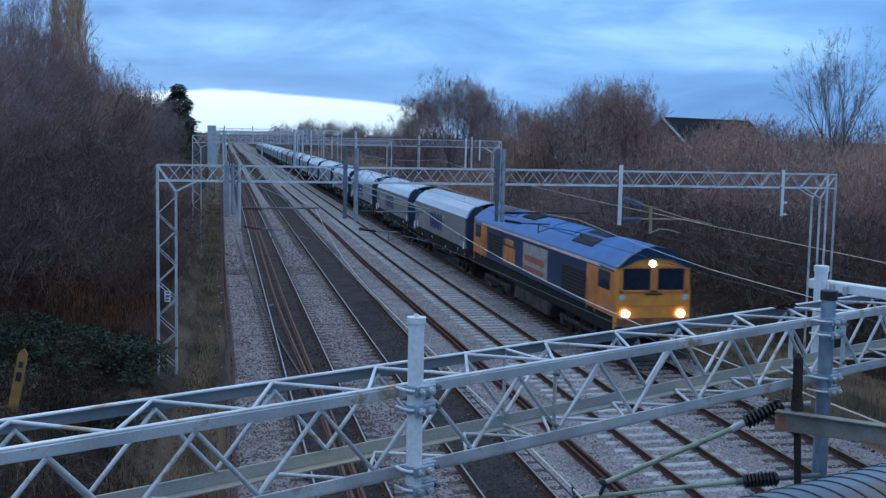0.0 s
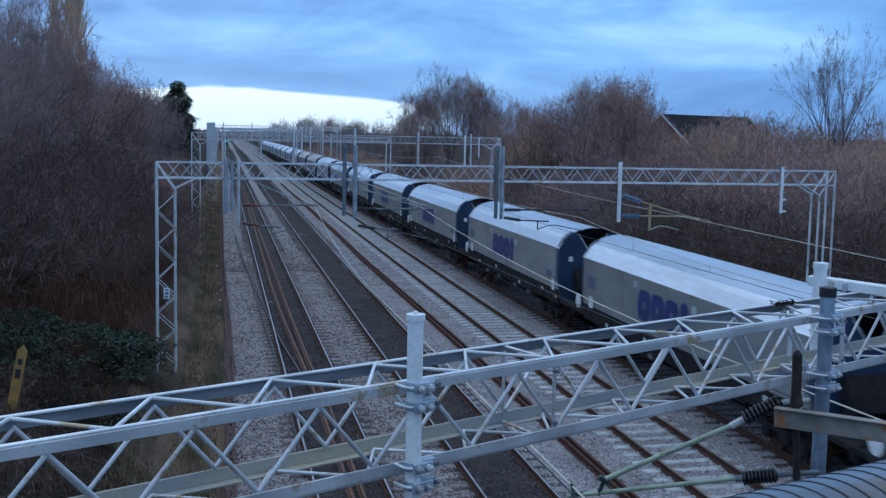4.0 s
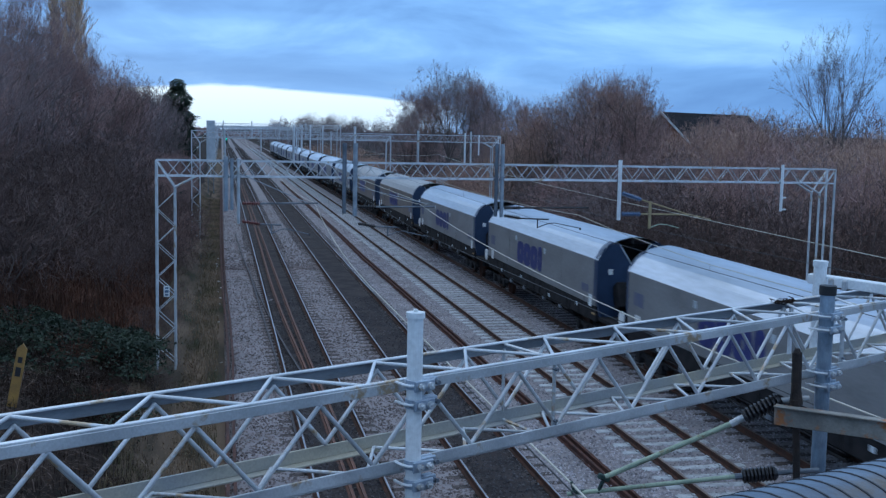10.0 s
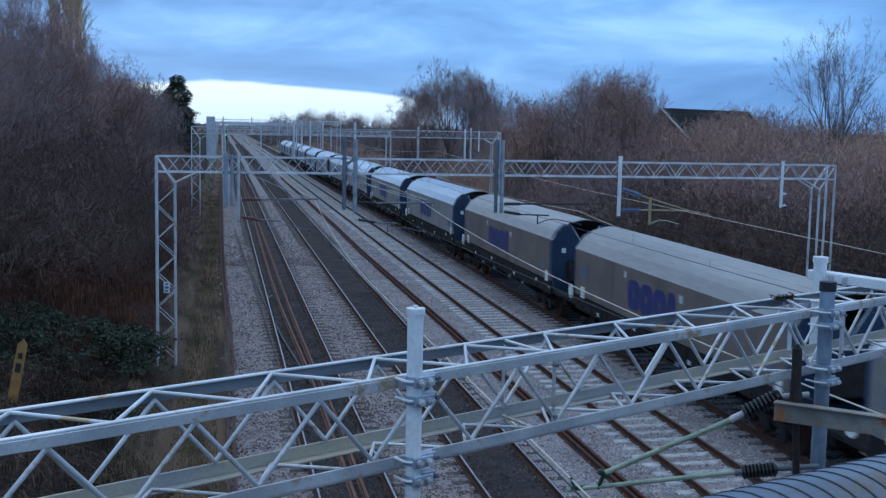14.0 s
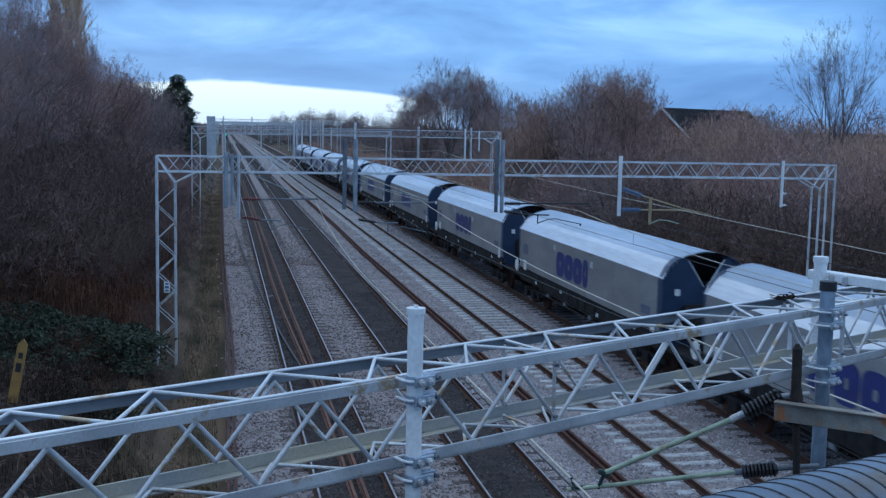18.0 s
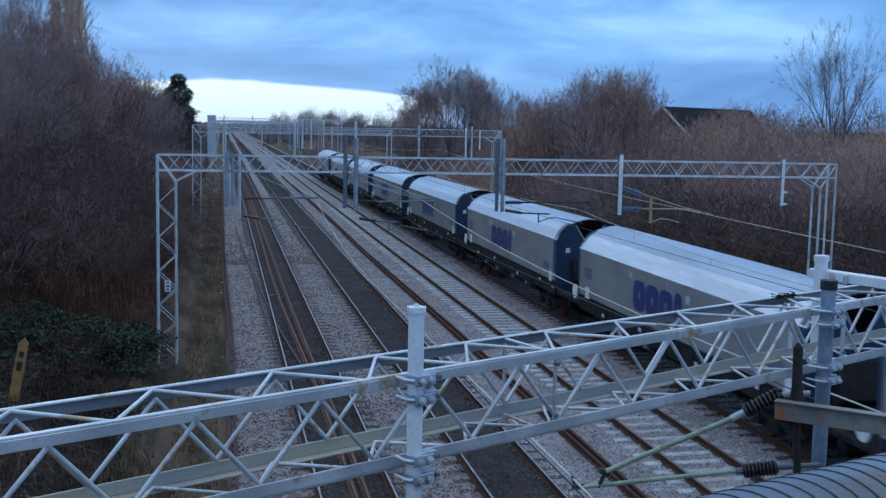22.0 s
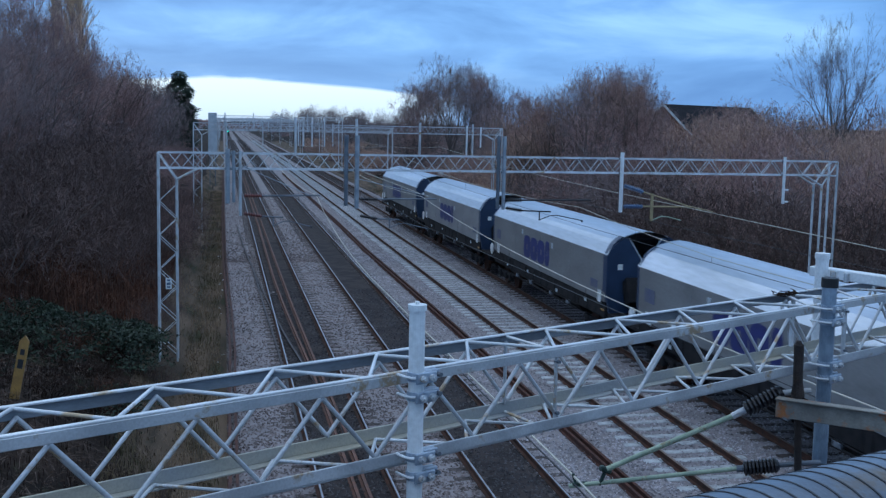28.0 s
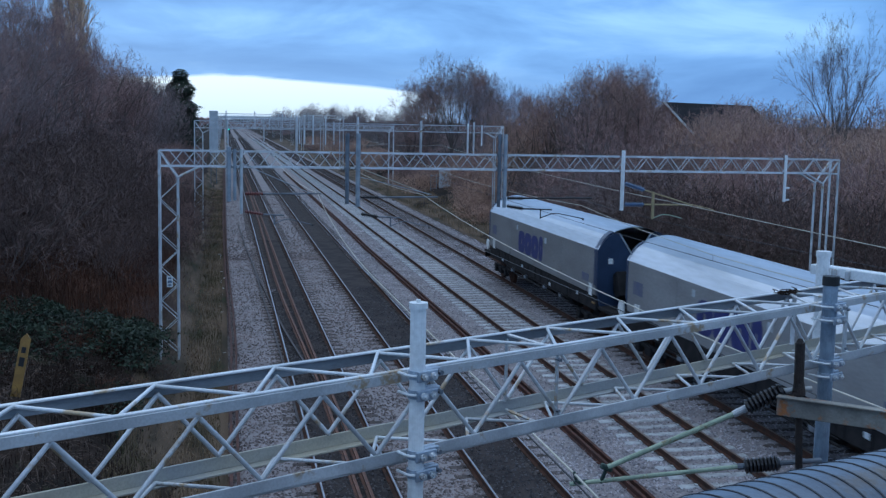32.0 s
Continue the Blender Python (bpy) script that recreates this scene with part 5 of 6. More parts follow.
    part("fuel_tank", Shape().box((0, L / 2, 0.68), (2.4, 5.4, 0.75), bevel=0.08), LOCO_FRAME, t, "dusty dark fuel tank")
    for y in (4.3, L - 4.3):
        bogie(t, y, 4.0, 0.53, 3, LOCO_FRAME)
    return t


def run(t):
    """Metres that the train has run after t seconds: it slows down."""
    return 13.5612 * t + 0.0034275 * t ** 2 - 0.00220641 * t ** 3 + 1.23373e-05 * t ** 4


GREY_LABEL = "dusty grey hopper wagon with silver canopy and navy ends"
loco = loco_thing()
wagon_grey = wagon_thing(WAGON_SIDE, WAGON_ROOF, GREY_LABEL)
wagon_brown = wagon_thing(WAGON_SIDE_BROWN, WAGON_ROOF_DUSTY, "brown-dusted hopper wagon with dull silver canopy and navy ends")
BROWN = (8, 9)
wagons, spare = [], {False: wagon_grey, True: wagon_brown}
for k in range(20):
    first = spare[k in BROWN]
    if first is not None and first not in wagons:
        ob = first
    else:
        ob = copy_thing(first, first.matrix_basis)
    wagons.append(ob)
TRAIN = [(loco, 34.3)] + [(w, 57.05 + 18.81 * k) for k, w in enumerate(wagons)]


def motions():
    times = [2.0 * i for i in range(17)]
    for ob, y0 in TRAIN:
        walk(ob, [(t, pose(TX, y0 - run(t), 0)) for t in times])

# ---- plants ----


def grow(seed, height, stems, kids, lean, trunk_r, twig_r, reach, droop=0.0, start=0.25, first_len=None, fork=0.0):
    """Branch skeleton of a bare plant: returns two Shapes, limbs and fine twigs. lean: how far branches turn away from their parent."""
    rng = random.Random(seed)
    limbs, twigs = Shape(), Shape()

    def stick(shape, p, q, r0, r1, n):
        w = (q - p).normalized()
        u = w.orthogonal().normalized()
        t = w.cross(u)
        vs = [p + (u * math.cos(6.2832 * i / n) + t * math.sin(6.2832 * i / n)) * r0 for i in range(n)]
        if r1 <= 0:
            shape.add(vs + [q], [(i, (i + 1) % n, n) for i in range(n)])
        else:
            vs += [q + (u * math.cos(6.2832 * i / n) + t * math.sin(6.2832 * i / n)) * r1 for i in range(n)]
            shape.add(vs, [(i, (i + 1) % n, n + (i + 1) % n, n + i) for i in range(n)])

    def ribbon(p, q, r0, r1):
        w = (q - p).cross(Vector((rng.gauss(0, 1), rng.gauss(0, 1), rng.gauss(0, 1)))).normalized()
        if r1 <= 0:
            twigs.add([p - w * r0, p + w * r0, q], [(0, 1, 2)])
        else:
            twigs.add([p - w * r0, p + w * r0, q + w * r1, q - w * r1], [(0, 1, 2, 3)])

    def branch(p, d, length, r, depth):
        if depth == len(kids):
            ribbon(p, p + d * length, twig_r, 0)
            return
        segs = 3 if depth < 2 else 2 if depth == 2 else 1
        pts = [p]
        for i in range(segs):
            wob = 0.02 if depth == 0 and stems == 1 else 0.14
            d = (d + Vector((rng.gauss(0, wob), rng.gauss(0, wob), rng.gauss(0, wob * 0.64) - droop * depth * 0.1))).normalized()
            pts.append(pts[-1] + d * (length / segs))
        for i in range(segs):
            ra, rb = r * (1 - 0.75 * i / segs), r * (1 - 0.75 * (i + 1) / segs)
            if depth < 2:
                stick(limbs, pts[i], pts[i + 1], ra, rb, 5 if depth == 0 else 4)
            else:
                ribbon(pts[i], pts[i + 1], max(ra, twig_r), max(rb, twig_r * 0.8))
        for k in range(kids[depth]):
            u = start + (1 - start) * (k + rng.random()) / kids[depth] if depth == 0 else 0.1 + 0.9 * (k + rng.random()) / kids[depth]
            i = min(segs - 1, int(u * segs))
            at = pts[i].lerp(pts[i + 1], u * segs - i)
            side = Vector((rng.gauss(0, 1), rng.gauss(0, 1), rng.gauss(0, 0.55))).normalized()
            nd = (d + side * lean * (0.75 + 0.5 * rng.random()) + Vector((0, 0, 0.12 - droop))).normalized()
            branch(at, nd, length * (0.42 if depth and stems == 1 else reach) * (1.2 - 0.6 * u) * (0.75 + 0.5 * rng.random()), max(twig_r, r * 0.42), depth + 1)

    if fork:
        stick(limbs, Vector((0, 0, -0.2)), Vector((0, 0, fork + 0.3)), trunk_r * 2.6, trunk_r * 2.0, 8)
    for sidx in range(stems):
        inner = math.sqrt((sidx + 0.3) / stems)
        a = sidx * 2.4 + rng.random() * 0.5
        tilt = 0.0 if stems == 1 else (0.56 * inner if fork else 0.6)
        rad = 0.0 if stems == 1 or fork else 0.1 * height * math.sqrt(rng.random())
        d = Vector((math.cos(a) * tilt, math.sin(a) * tilt, 1)).normalized()
        ln = (height - fork) * (0.84 - 0.06 * inner * inner) if fork else (first_len or 0.75) * height
        branch(Vector((math.cos(a) * rad, math.sin(a) * rad, fork - 0.15 + (rng.random() * 0.6 if fork else 0))), d, ln * (0.85 + 0.25 * rng.random()), trunk_r, 0)
    return limbs, twigs


def dome(seed, height, spread, sprigs, base, twig_r, sprig_len, up=0.55, uneven=0.3):
    """Fine bare twigs filling an uneven rounded crown between base * height and height."""
    rng = random.Random(seed)
    g = rng.gauss
    verts, faces = [], []
    cz, bz, ax = height * (base + (1 - base) * 0.42), height * (1 - base) * 0.58, spread / 2

    def blade(p, q, r0, r1):
        w = (q - p).cross(Vector((g(0, 1), g(0, 1), g(0, 1)))).normalized()
        o = len(verts)
        if r1:
            verts.extend((p - w * r0, p + w * r0, q + w * r1, q - w * r1))
            faces.append((o, o + 1, o + 2, o + 3))
        else:
            verts.extend((p - w * r0, p + w * r0, q))
            faces.append((o, o + 1, o + 2))

    twig_r *= 0.68
    for i in range(int(sprigs * 1.6)):
        d = Vector((g(0, 1), g(0, 1), g(0, 1) + 0.25)).normalized()
        env = 0.92 + uneven * noise.noise(d * 1.7 + Vector((seed, 0, 0))) + 0.6 * uneven * noise.noise(d * 4.5 + Vector((0, seed, 0)))
        u = rng.random() ** 0.42 * env
        p = Vector((d.x * ax * u, d.y * ax * u, cz + d.z * bz * u))
        if p.z < 0.05:
            p.z = 0.05 + rng.random() * 0.5
        way = (Vector((d.x, d.y, d.z * 0.6)) * 0.5 + Vector((0, 0, up * 1.5)) + Vector((g(0, 0.5), g(0, 0.5), g(0, 0.4)))).normalized()
        ln = sprig_len * 0.72 * (0.5 + 0.9 * rng.random())
        p0 = p - way * ln * 0.75
        mid = p0.lerp(p, 0.55) + Vector((g(0, 0.12), g(0, 0.12), g(0, 0.12))) * ln
        blade(p0, mid, twig_r * 1.9, twig_r * 1.3)
        blade(mid, p, twig_r * 1.3, twig_r * 0.5)
        for k in range(5):
            t = 0.12 + 0.86 * (k + rng.random()) / 5
            at = p0.lerp(mid, t * 2) if t < 0.5 else mid.lerp(p, t * 2 - 1)
            side = (way * 0.55 + Vector((g(0, 1), g(0, 1), g(0, 0.8))).normalized() * 0.9).normalized()
            blade(at, at + side * ln * (0.25 + 0.45 * rng.random()), twig_r * 0.85, 0)
    return verts, faces


def plain_mesh(name, shape, mat):
    return big_mesh(name, shape.v, shape.f, mat)


def bare_plant(name, label, category, group, twig_mat, seed, height, spread, sprigs, base, twig_r, sprig_len, boughs, trunk_r, **kw):
    """Rounded bare shrub or tree: boughs that rise from one root into a crown of fine twigs."""
    t = thing(name, (0, 0, 0), label, category, group)
    rng = random.Random(seed + 500)
    s = Shape()
    r = trunk_r * 2.2
    s.skin([[(math.cos(k * 0.7854) * r * q, math.sin(k * 0.7854) * r * q, z) for k in range(8)] for z, q in ((-0.3, 1.0), (0.08, 0.75), (0.2, 0.4))], close=True, caps=True)
    fork = Vector((0, 0, height * base * 0.7))
    if base > 0.05:
        s.tube((0, 0, -0.1), fork, trunk_r, 7, r2=trunk_r * 0.75)
    for i in range(boughs):
        a = i * 2.4 + rng.random()
        q = math.sqrt(rng.random()) * 0.85
        end = Vector((math.cos(a) * spread / 2 * q, math.sin(a) * spread / 2 * q, height * (base + (1 - base) * (0.9 - 0.35 * q))))
        mid = fork.lerp(end, 0.5) + Vector((rng.gauss(0, 0.05), rng.gauss(0, 0.05), 0.07)) * height
        s.tube(fork, mid, trunk_r * 0.6, 5, r2=trunk_r * 0.4, caps=False)
        s.tube(mid, end, trunk_r * 0.4, 4, r2=trunk_r * 0.12, caps=False)
        for k in range(4):
            at = fork.lerp(mid, 0.4 + 0.6 * rng.random()) if k % 2 else mid.lerp(end, 0.7 * rng.random())
            out = at + Vector((rng.gauss(0, 1), rng.gauss(0, 1), 0.5 + rng.random())).normalized() * height * 0.2
            s.tube(at, out, trunk_r * 0.25, 3, r2=trunk_r * 0.08, caps=False)
    part("trunk", plain_mesh("trunk", s, BARK), BARK, t)
    v, f = dome(seed, height, spread, sprigs, base, twig_r, sprig_len, **kw)
    part("crown", big_mesh("crown", v, f, twig_mat), twig_mat, t)
    return t


def forked_tree(name, label, category, group, twig_mat, seed, height, spread, first=5, levels=6, angle=(0.3, 0.62), trunk=0.15, taper=0.66, twig_r=0.005, more=0.5, rise=0.10, sprays=2):
    """Tree that forks again and again from its trunk, ending in a haze of fine twigs."""
    rng = random.Random(seed)
    g = rng.gauss
    t = thing(name, (0, 0, 0), label, category, group)
    limbs, twigs = Shape(), Shape()

    def ribbon(p, q, r0, r1):
        w = (q - p).cross(Vector((g(0, 1), g(0, 1), g(0, 1)))).normalized()
        if r1:
            twigs.add([p - w * r0, p + w * r0, q + w * r1, q - w * r1], [(0, 1, 2, 3)])
        else:
            twigs.add([p - w * r0, p + w * r0, q], [(0, 1, 2)])

    def spray(p, d, ln):
        for k in range(3):
            e = (d + Vector((g(0, 0.6), g(0, 0.6), g(0, 0.45)))).normalized()
            q = p + e * ln * rng.uniform(0.5, 1.0)
            ribbon(p, q, twig_r, twig_r * 0.5)
            for n in range(3):
                f = (e + Vector((g(0, 0.7), g(0, 0.7), g(0, 0.5)))).normalized()
                at = p.lerp(q, 0.25 + 0.7 * rng.random())
                ribbon(at, at + f * ln * rng.uniform(0.25, 0.55), twig_r * 0.7, 0)

    def branch(p, d, ln, r, level):
        mid = p + d * ln * 0.5
        d2 = (d + Vector((g(0, 0.10), g(0, 0.10), g(0, 0.06) + 0.03))).normalized()
        end = mid + d2 * ln * 0.5
        r1 = r * 0.8
        if level < 4:
            limbs.tube(p, mid, r, 5 if level < 2 else 4, r2=(r + r1) / 2, caps=False)
            limbs.tube(mid, end, (r + r1) / 2, 5 if level < 2 else 4, r2=r1, caps=False)
        else:
            ribbon(p, mid, max(r, twig_r), max(r * 0.9, twig_r))
            ribbon(mid, end, max(r * 0.9, twig_r), max(r1, twig_r))
        if level >= 3:
            for k in range(sprays):
                spray(p.lerp(mid, rng.random()) if k else mid.lerp(end, rng.random()), d2, height * 0.055)
        if level == levels:
            spray(end, d2, height * 0.06)
            return
        n = first if level == 0 else 2 + (rng.random() < more)
        u = d2.orthogonal().normalized()
        v = d2.cross(u)
        a0 = rng.random() * 6.2832
        for k in range(n):
            a = a0 + k * 6.2832 / n + g(0, 0.25)
            b = rng.uniform(*angle) * (1.15 if level == 0 else 1.0) * (0.35 if level == 0 and k == 0 else 1.0)
            nd = (d2 * math.cos(b) + (u * math.cos(a) + v * math.sin(a)) * math.sin(b) + Vector((0, 0, rise))).normalized()
            at = end if level or k < 3 else mid.lerp(end, rng.random())
            branch(at, nd, ln * (1.25 if level == 0 else 0.78) * rng.uniform(0.8, 1.15), r1 * taper * (1.0 if level else 0.9), level + 1)

    branch(Vector((0, 0, -0.3)), Vector((0, 0, 1)), height * trunk, height * 0.016, 0)
    pts = np.array(twigs.v)
    sz = height / np.percentile(pts[:, 2], 99.8)
    sxy = spread / 2 / np.percentile(np.hypot(pts[:, 0], pts[:, 1]), 96)
    for sh in (limbs, twigs):
        sh.v = [(a * sxy, b * sxy, c * sz) for a, b, c in sh.v]
    part("trunk", plain_mesh("trunk", limbs, BARK), BARK, t)
    part("crown", plain_mesh("crown", twigs, twig_mat), twig_mat, t)
    return t


def poplar_tree(name, label, category, group, twig_mat, spread, **kw):
    """Slender upright tree whose boughs cling to the trunk."""
    t = thing(name, (0, 0, 0), label, category, group)
    limbs, twigs = grow(**kw)
    pts = np.array(twigs.v)
    sz = kw["height"] / np.percentile(pts[:, 2], 99.7)
    sxy = spread / 2 / np.percentile(np.hypot(pts[:, 0], pts[:, 1]), 97)
    for sh in (limbs, twigs):
        sh.v = [(a * sxy, b * sxy, c * sz) for a, b, c in sh.v]
    part("trunk", plain_mesh("trunk", limbs, twig_mat), twig_mat, t)
    part("crown", plain_mesh("crown", twigs, twig_mat), twig_mat, t)
    return t


def leaf_mass(seed, n, rx, ry, rz, size, mat, name):
    """Leaves in clumps over an uneven dome."""
    rng = random.Random(seed)
    s = Shape()
    clumps = [(rng.uniform(-rx, rx), rng.uniform(-ry, ry)) for _ in range(26)]
    for i in range(n):
        cx, cy = rng.choice(clumps)
        x, y = cx + rng.gauss(0, 0.3), cy + rng.gauss(0, 0.3)
        e = max(0.05, 1 - (x / rx / 1.25) ** 2 - (y / ry / 1.25) ** 2)
        top = rz * math.sqrt(e) * (0.8 + 0.5 * noise.noise(Vector((x * 1.3, y * 1.3, seed))))
        z = top * (1 - abs(rng.gauss(0, 0.22)))
        u = Vector((rng.gauss(0, 1), rng.gauss(0, 1), rng.gauss(0, 0.6))).normalized() * size * rng.uniform(0.6, 1.3)
        w = u.cross(Vector((rng.gauss(0, 1), rng.gauss(0, 1), rng.gauss(0, 1)))).normalized() * u.length * 0.55
        c = Vector((x, y, max(0.02, z)))
        s.add([c - u, c + w * 0.8, c + u, c - w * 0.8], [(0, 1, 2, 3)])
    return big_mesh(name, s.v, s.f, mat)


BUSH = dict(category="bush", group="lineside bushes")
TREE = dict(category="tree", group="bare trees")
protos = {
    "bush_a": bare_plant("bare_bush", "bare brown thicket bush on the bank", twig_mat=TWIG, seed=11, height=4.6, spread=5.2, sprigs=780, base=0.0, twig_r=0.0092, sprig_len=0.75, boughs=9, trunk_r=0.05, **BUSH),
    "bush_b": bare_plant("bare_bush", "bare grey-brown thicket bush on the bank", twig_mat=TWIG_GREY, seed=12, height=4.8, spread=5.6, sprigs=820, base=0.0, twig_r=0.0092, sprig_len=0.72, boughs=8, trunk_r=0.05, uneven=0.4, **BUSH),
    "bush_c": bare_plant("bare_bush", "bare ochre-tinged thicket bush on the bank", twig_mat=TWIG_OCHRE, seed=13, height=4.6, spread=4.8, sprigs=760, base=0.0, twig_r=0.0092, sprig_len=0.85, boughs=10, trunk_r=0.04, up=0.9, **BUSH),
    "tree_a": bare_plant("bare_tree", "leafless broad tree with fine brown twigs", twig_mat=TWIG, seed=21, height=9.5, spread=7.4, sprigs=1300, base=0.16, twig_r=0.0105, sprig_len=0.95, boughs=13, trunk_r=0.15, uneven=0.42, **TREE),
    "tree_tan": bare_plant("bare_tree", "leafless broad tree with fine tan twigs", twig_mat=TWIG_OCHRE, seed=23, height=9.5, spread=7.4, sprigs=1300, base=0.12, twig_r=0.0105, sprig_len=0.95, boughs=12, trunk_r=0.14, uneven=0.42, **TREE),
    "tree_b": bare_plant("bare_tree", "leafless tree with grey twigs", twig_mat=TWIG_GREY, seed=22, height=9.8, spread=7.0, sprigs=1250, base=0.2, twig_r=0.0105, sprig_len=1.0, boughs=12, trunk_r=0.15, uneven=0.45, up=0.8, **TREE),
    "bush_far": bare_plant("bare_bush", "bare brown thicket bush far along the bank", twig_mat=TWIG, seed=14, height=4.6, spread=5.6, sprigs=300, base=0.0, twig_r=0.019, sprig_len=1.0, boughs=6, trunk_r=0.05, **BUSH),
    "tree_far": bare_plant("bare_tree", "leafless tree far along the line", twig_mat=TWIG_GREY, seed=24, height=9.5, spread=7.4, sprigs=500, base=0.16, twig_r=0.022, sprig_len=1.3, boughs=9, trunk_r=0.14, uneven=0.42, **TREE),
    "bush_tan": bare_plant("bare_bush", "bare tan-coloured bush beyond the far track", twig_mat=TWIG_OCHRE, seed=16, height=2.2, spread=3.2, sprigs=420, base=0.0, twig_r=0.011, sprig_len=0.5, boughs=6, trunk_r=0.03, **BUSH),
    "scrub": bare_plant("scrub_bush", "low tangle of dead brown scrub", twig_mat=DEAD_STALK, seed=15, height=1.0, spread=1.9, sprigs=170, base=0.0, twig_r=0.008, sprig_len=0.42, boughs=6, trunk_r=0.015, category="bush", group="low scrub"),
    "tree_open": forked_tree("bare_tree", "leafless tree with an open rounded crown of upright boughs", twig_mat=TWIG_GREY, seed=25, height=10.0, spread=6.6, first=10, levels=5, angle=(0.20, 0.46), trunk=0.17, taper=0.60, twig_r=0.0044, more=0.4, rise=0.03, sprays=2, **TREE),
    "tree_limb": forked_tree("bare_tree", "leafless tree with dark forking limbs and a haze of fine twigs", twig_mat=TWIG_GREY, seed=27, height=10.0, spread=7.0, first=6, levels=6, more=0.42, sprays=1, **TREE),
    "tree_rust": forked_tree("bare_tree", "leafless tree with forking limbs and reddish-brown twigs", twig_mat=TWIG, seed=28, height=10.0, spread=7.6, first=7, levels=6, angle=(0.32, 0.7), trunk=0.11, more=0.42, sprays=1, **TREE),
    "bush_dark": bare_plant("bare_bush", "low dark red-brown thicket beside the verge", twig_mat=TWIG_DARK, seed=17, height=2.4, spread=3.6, sprigs=620, base=0.0, twig_r=0.0062, sprig_len=0.46, boughs=6, trunk_r=0.03, **BUSH),
    "poplar": poplar_tree("poplar_tree", "tall leafless poplar with upright pale twigs", twig_mat=POPLAR, seed=31, height=19.0, spread=3.2, stems=1, kids=(80, 10, 7, 4), lean=0.25, trunk_r=0.14, twig_r=0.011, reach=0.2, start=0.08, first_len=0.95, **TREE),
}
used = set()


HEIGHTS = {"bush_a": 4.6, "bush_b": 4.8, "bush_c": 4.6, "tree_a": 9.5, "tree_b": 9.8, "tree_open": 10.0, "tree_limb": 10.0, "tree_rust": 10.0, "tree_tan": 9.5, "bush_dark": 2.4, "poplar": 19.0, "bush_far": 4.6, "bush_tan": 2.2, "tree_far": 9.5, "scrub": 1.0}


def plant(key, x, y, height, turn=0.0, wide=1.0):
    """A plant of that height on the ground at x, y."""
    if y > 78 and key in ("bush_a", "bush_b", "bush_c"):
        key = "bush_far"
    if (y > 150 or (y > 100 and x < 0)) and key in ("tree_a", "tree_b"):
        key = "tree_far"
    k = height / HEIGHTS[key] * (1.06 if key in ("tree_a", "tree_b", "tree_far") else 1.03)
    m = Matrix.Translation((x, y, ground_z(x, y) - 0.05)) @ Matrix.Rotation(turn, 4, "Z") @ Matrix.Diagonal((k * wide, k * wide, k, 1))
    if key.startswith("bush") and 60 < y < 112 and abs(x - 0.1965 * y) < 1.7:
        return None
    if key in used:
        if key in ("tree_limb", "tree_rust", "tree_tan", "bush_dark"):
            m = m @ Matrix.Diagonal([1 / q for q in protos[key].scale]).to_4x4()
        return copy_thing(protos[key], m)
    used.add(key)
    protos[key].matrix_basis = m
    return protos[key]


rng = random.Random(77)
# left bank: low thicket, then taller bushes, then trees
y = 38.0
while y < 170:
    plant("bush_dark" if y < 75 else "bush_a", -3.7 - rng.random() * 0.6, y + 3, 2.2 + rng.random() * 0.8, rng.random() * 6.28, 1.0)
    plant("bush_dark" if y < 66 else rng.choice(("bush_b", "bush_a")), -6.4 - rng.random() * 0.8, y, 4.6 + rng.random() * 1.2, rng.random() * 6.28)
    y += 3.1 + (y - 38) * 0.05
y = 41.0
while y < 340:
    h = 8.6 + rng.random() * 1.0 if y < 62 else 8.6 + rng.random() * 0.8 if y < 72 else 8.3 + rng.random() * 0.7 if y < 92 else 9.0 + rng.random()
    plant(rng.choice(("tree_a", "tree_b", "tree_a")), -10.2 - rng.random() * 1.2, y, h, rng.random() * 6.28, 0.95)
    y += 3.8 + (y - 41) * 0.07
for x, yy, k, h in ((-8.8, 45, "tree_limb", 10.4), (-11.2, 55, "tree_limb", 11.0), (-12.6, 63, "tree_limb", 12.8), (-13.4, 50, "tree_limb", 11.0), (-12.2, 72, "tree_rust", 13.2), (-10.9, 69, "tree_limb", 12.0), (-13.0, 76, "tree_a", 10.0), (-11.0, 88, "tree_b", 8.9), (-13.2, 97, "tree_a", 9.0), (-9.6, 92, "tree_a", 10.2), (-7.6, 140, "tree_far", 10.0), (-9.6, 125, "tree_far", 10.2), (-9.0, 97, "tree_a", 10.2), (-8.7, 99.5, "tree_b", 9.4), (-9.9, 115, "tree_far", 9.8), (-8.0, 128, "tree_far", 10.2), (-6.4, 134, "tree_far", 8.4), (-8.2, 112, "tree_far", 9.0), (-9.7, 60, "tree_b", 9.4), (-10.7, 63, "tree_a", 9.6), (-12.1, 75, "tree_b", 10.2), (-14.6, 70, "tree_b", 9.6), (-9.4, 35, "tree_b", 8.0), (-11.6, 38, "tree_a", 9.8), (-9.6, 70, "tree_a", 8.8), (-8.6, 31.5, "bush_dark", 4.8), (-10.5, 29.5, "bush_dark", 5.6), (-2.3, 60, "bush_dark", 2.8), (-2.5, 66, "bush_dark", 3.1), (-2.4, 54, "bush_dark", 2.0), (-2.6, 72, "bush_dark", 2.8), (-2.0, 34.2, "bush_dark", 1.15), (-2.4, 36.8, "bush_dark", 1.4), (-2.0, 40.2, "bush_dark", 1.1), (-2.4, 43.5, "bush_dark", 1.7), (-1.7, 31.2, "bush_dark", 0.8)):
    plant(k, x, yy, h, rng.random() * 6.28)
plant("tree_rust", -7.3, 140, 9.0, 1.0, 0.55)
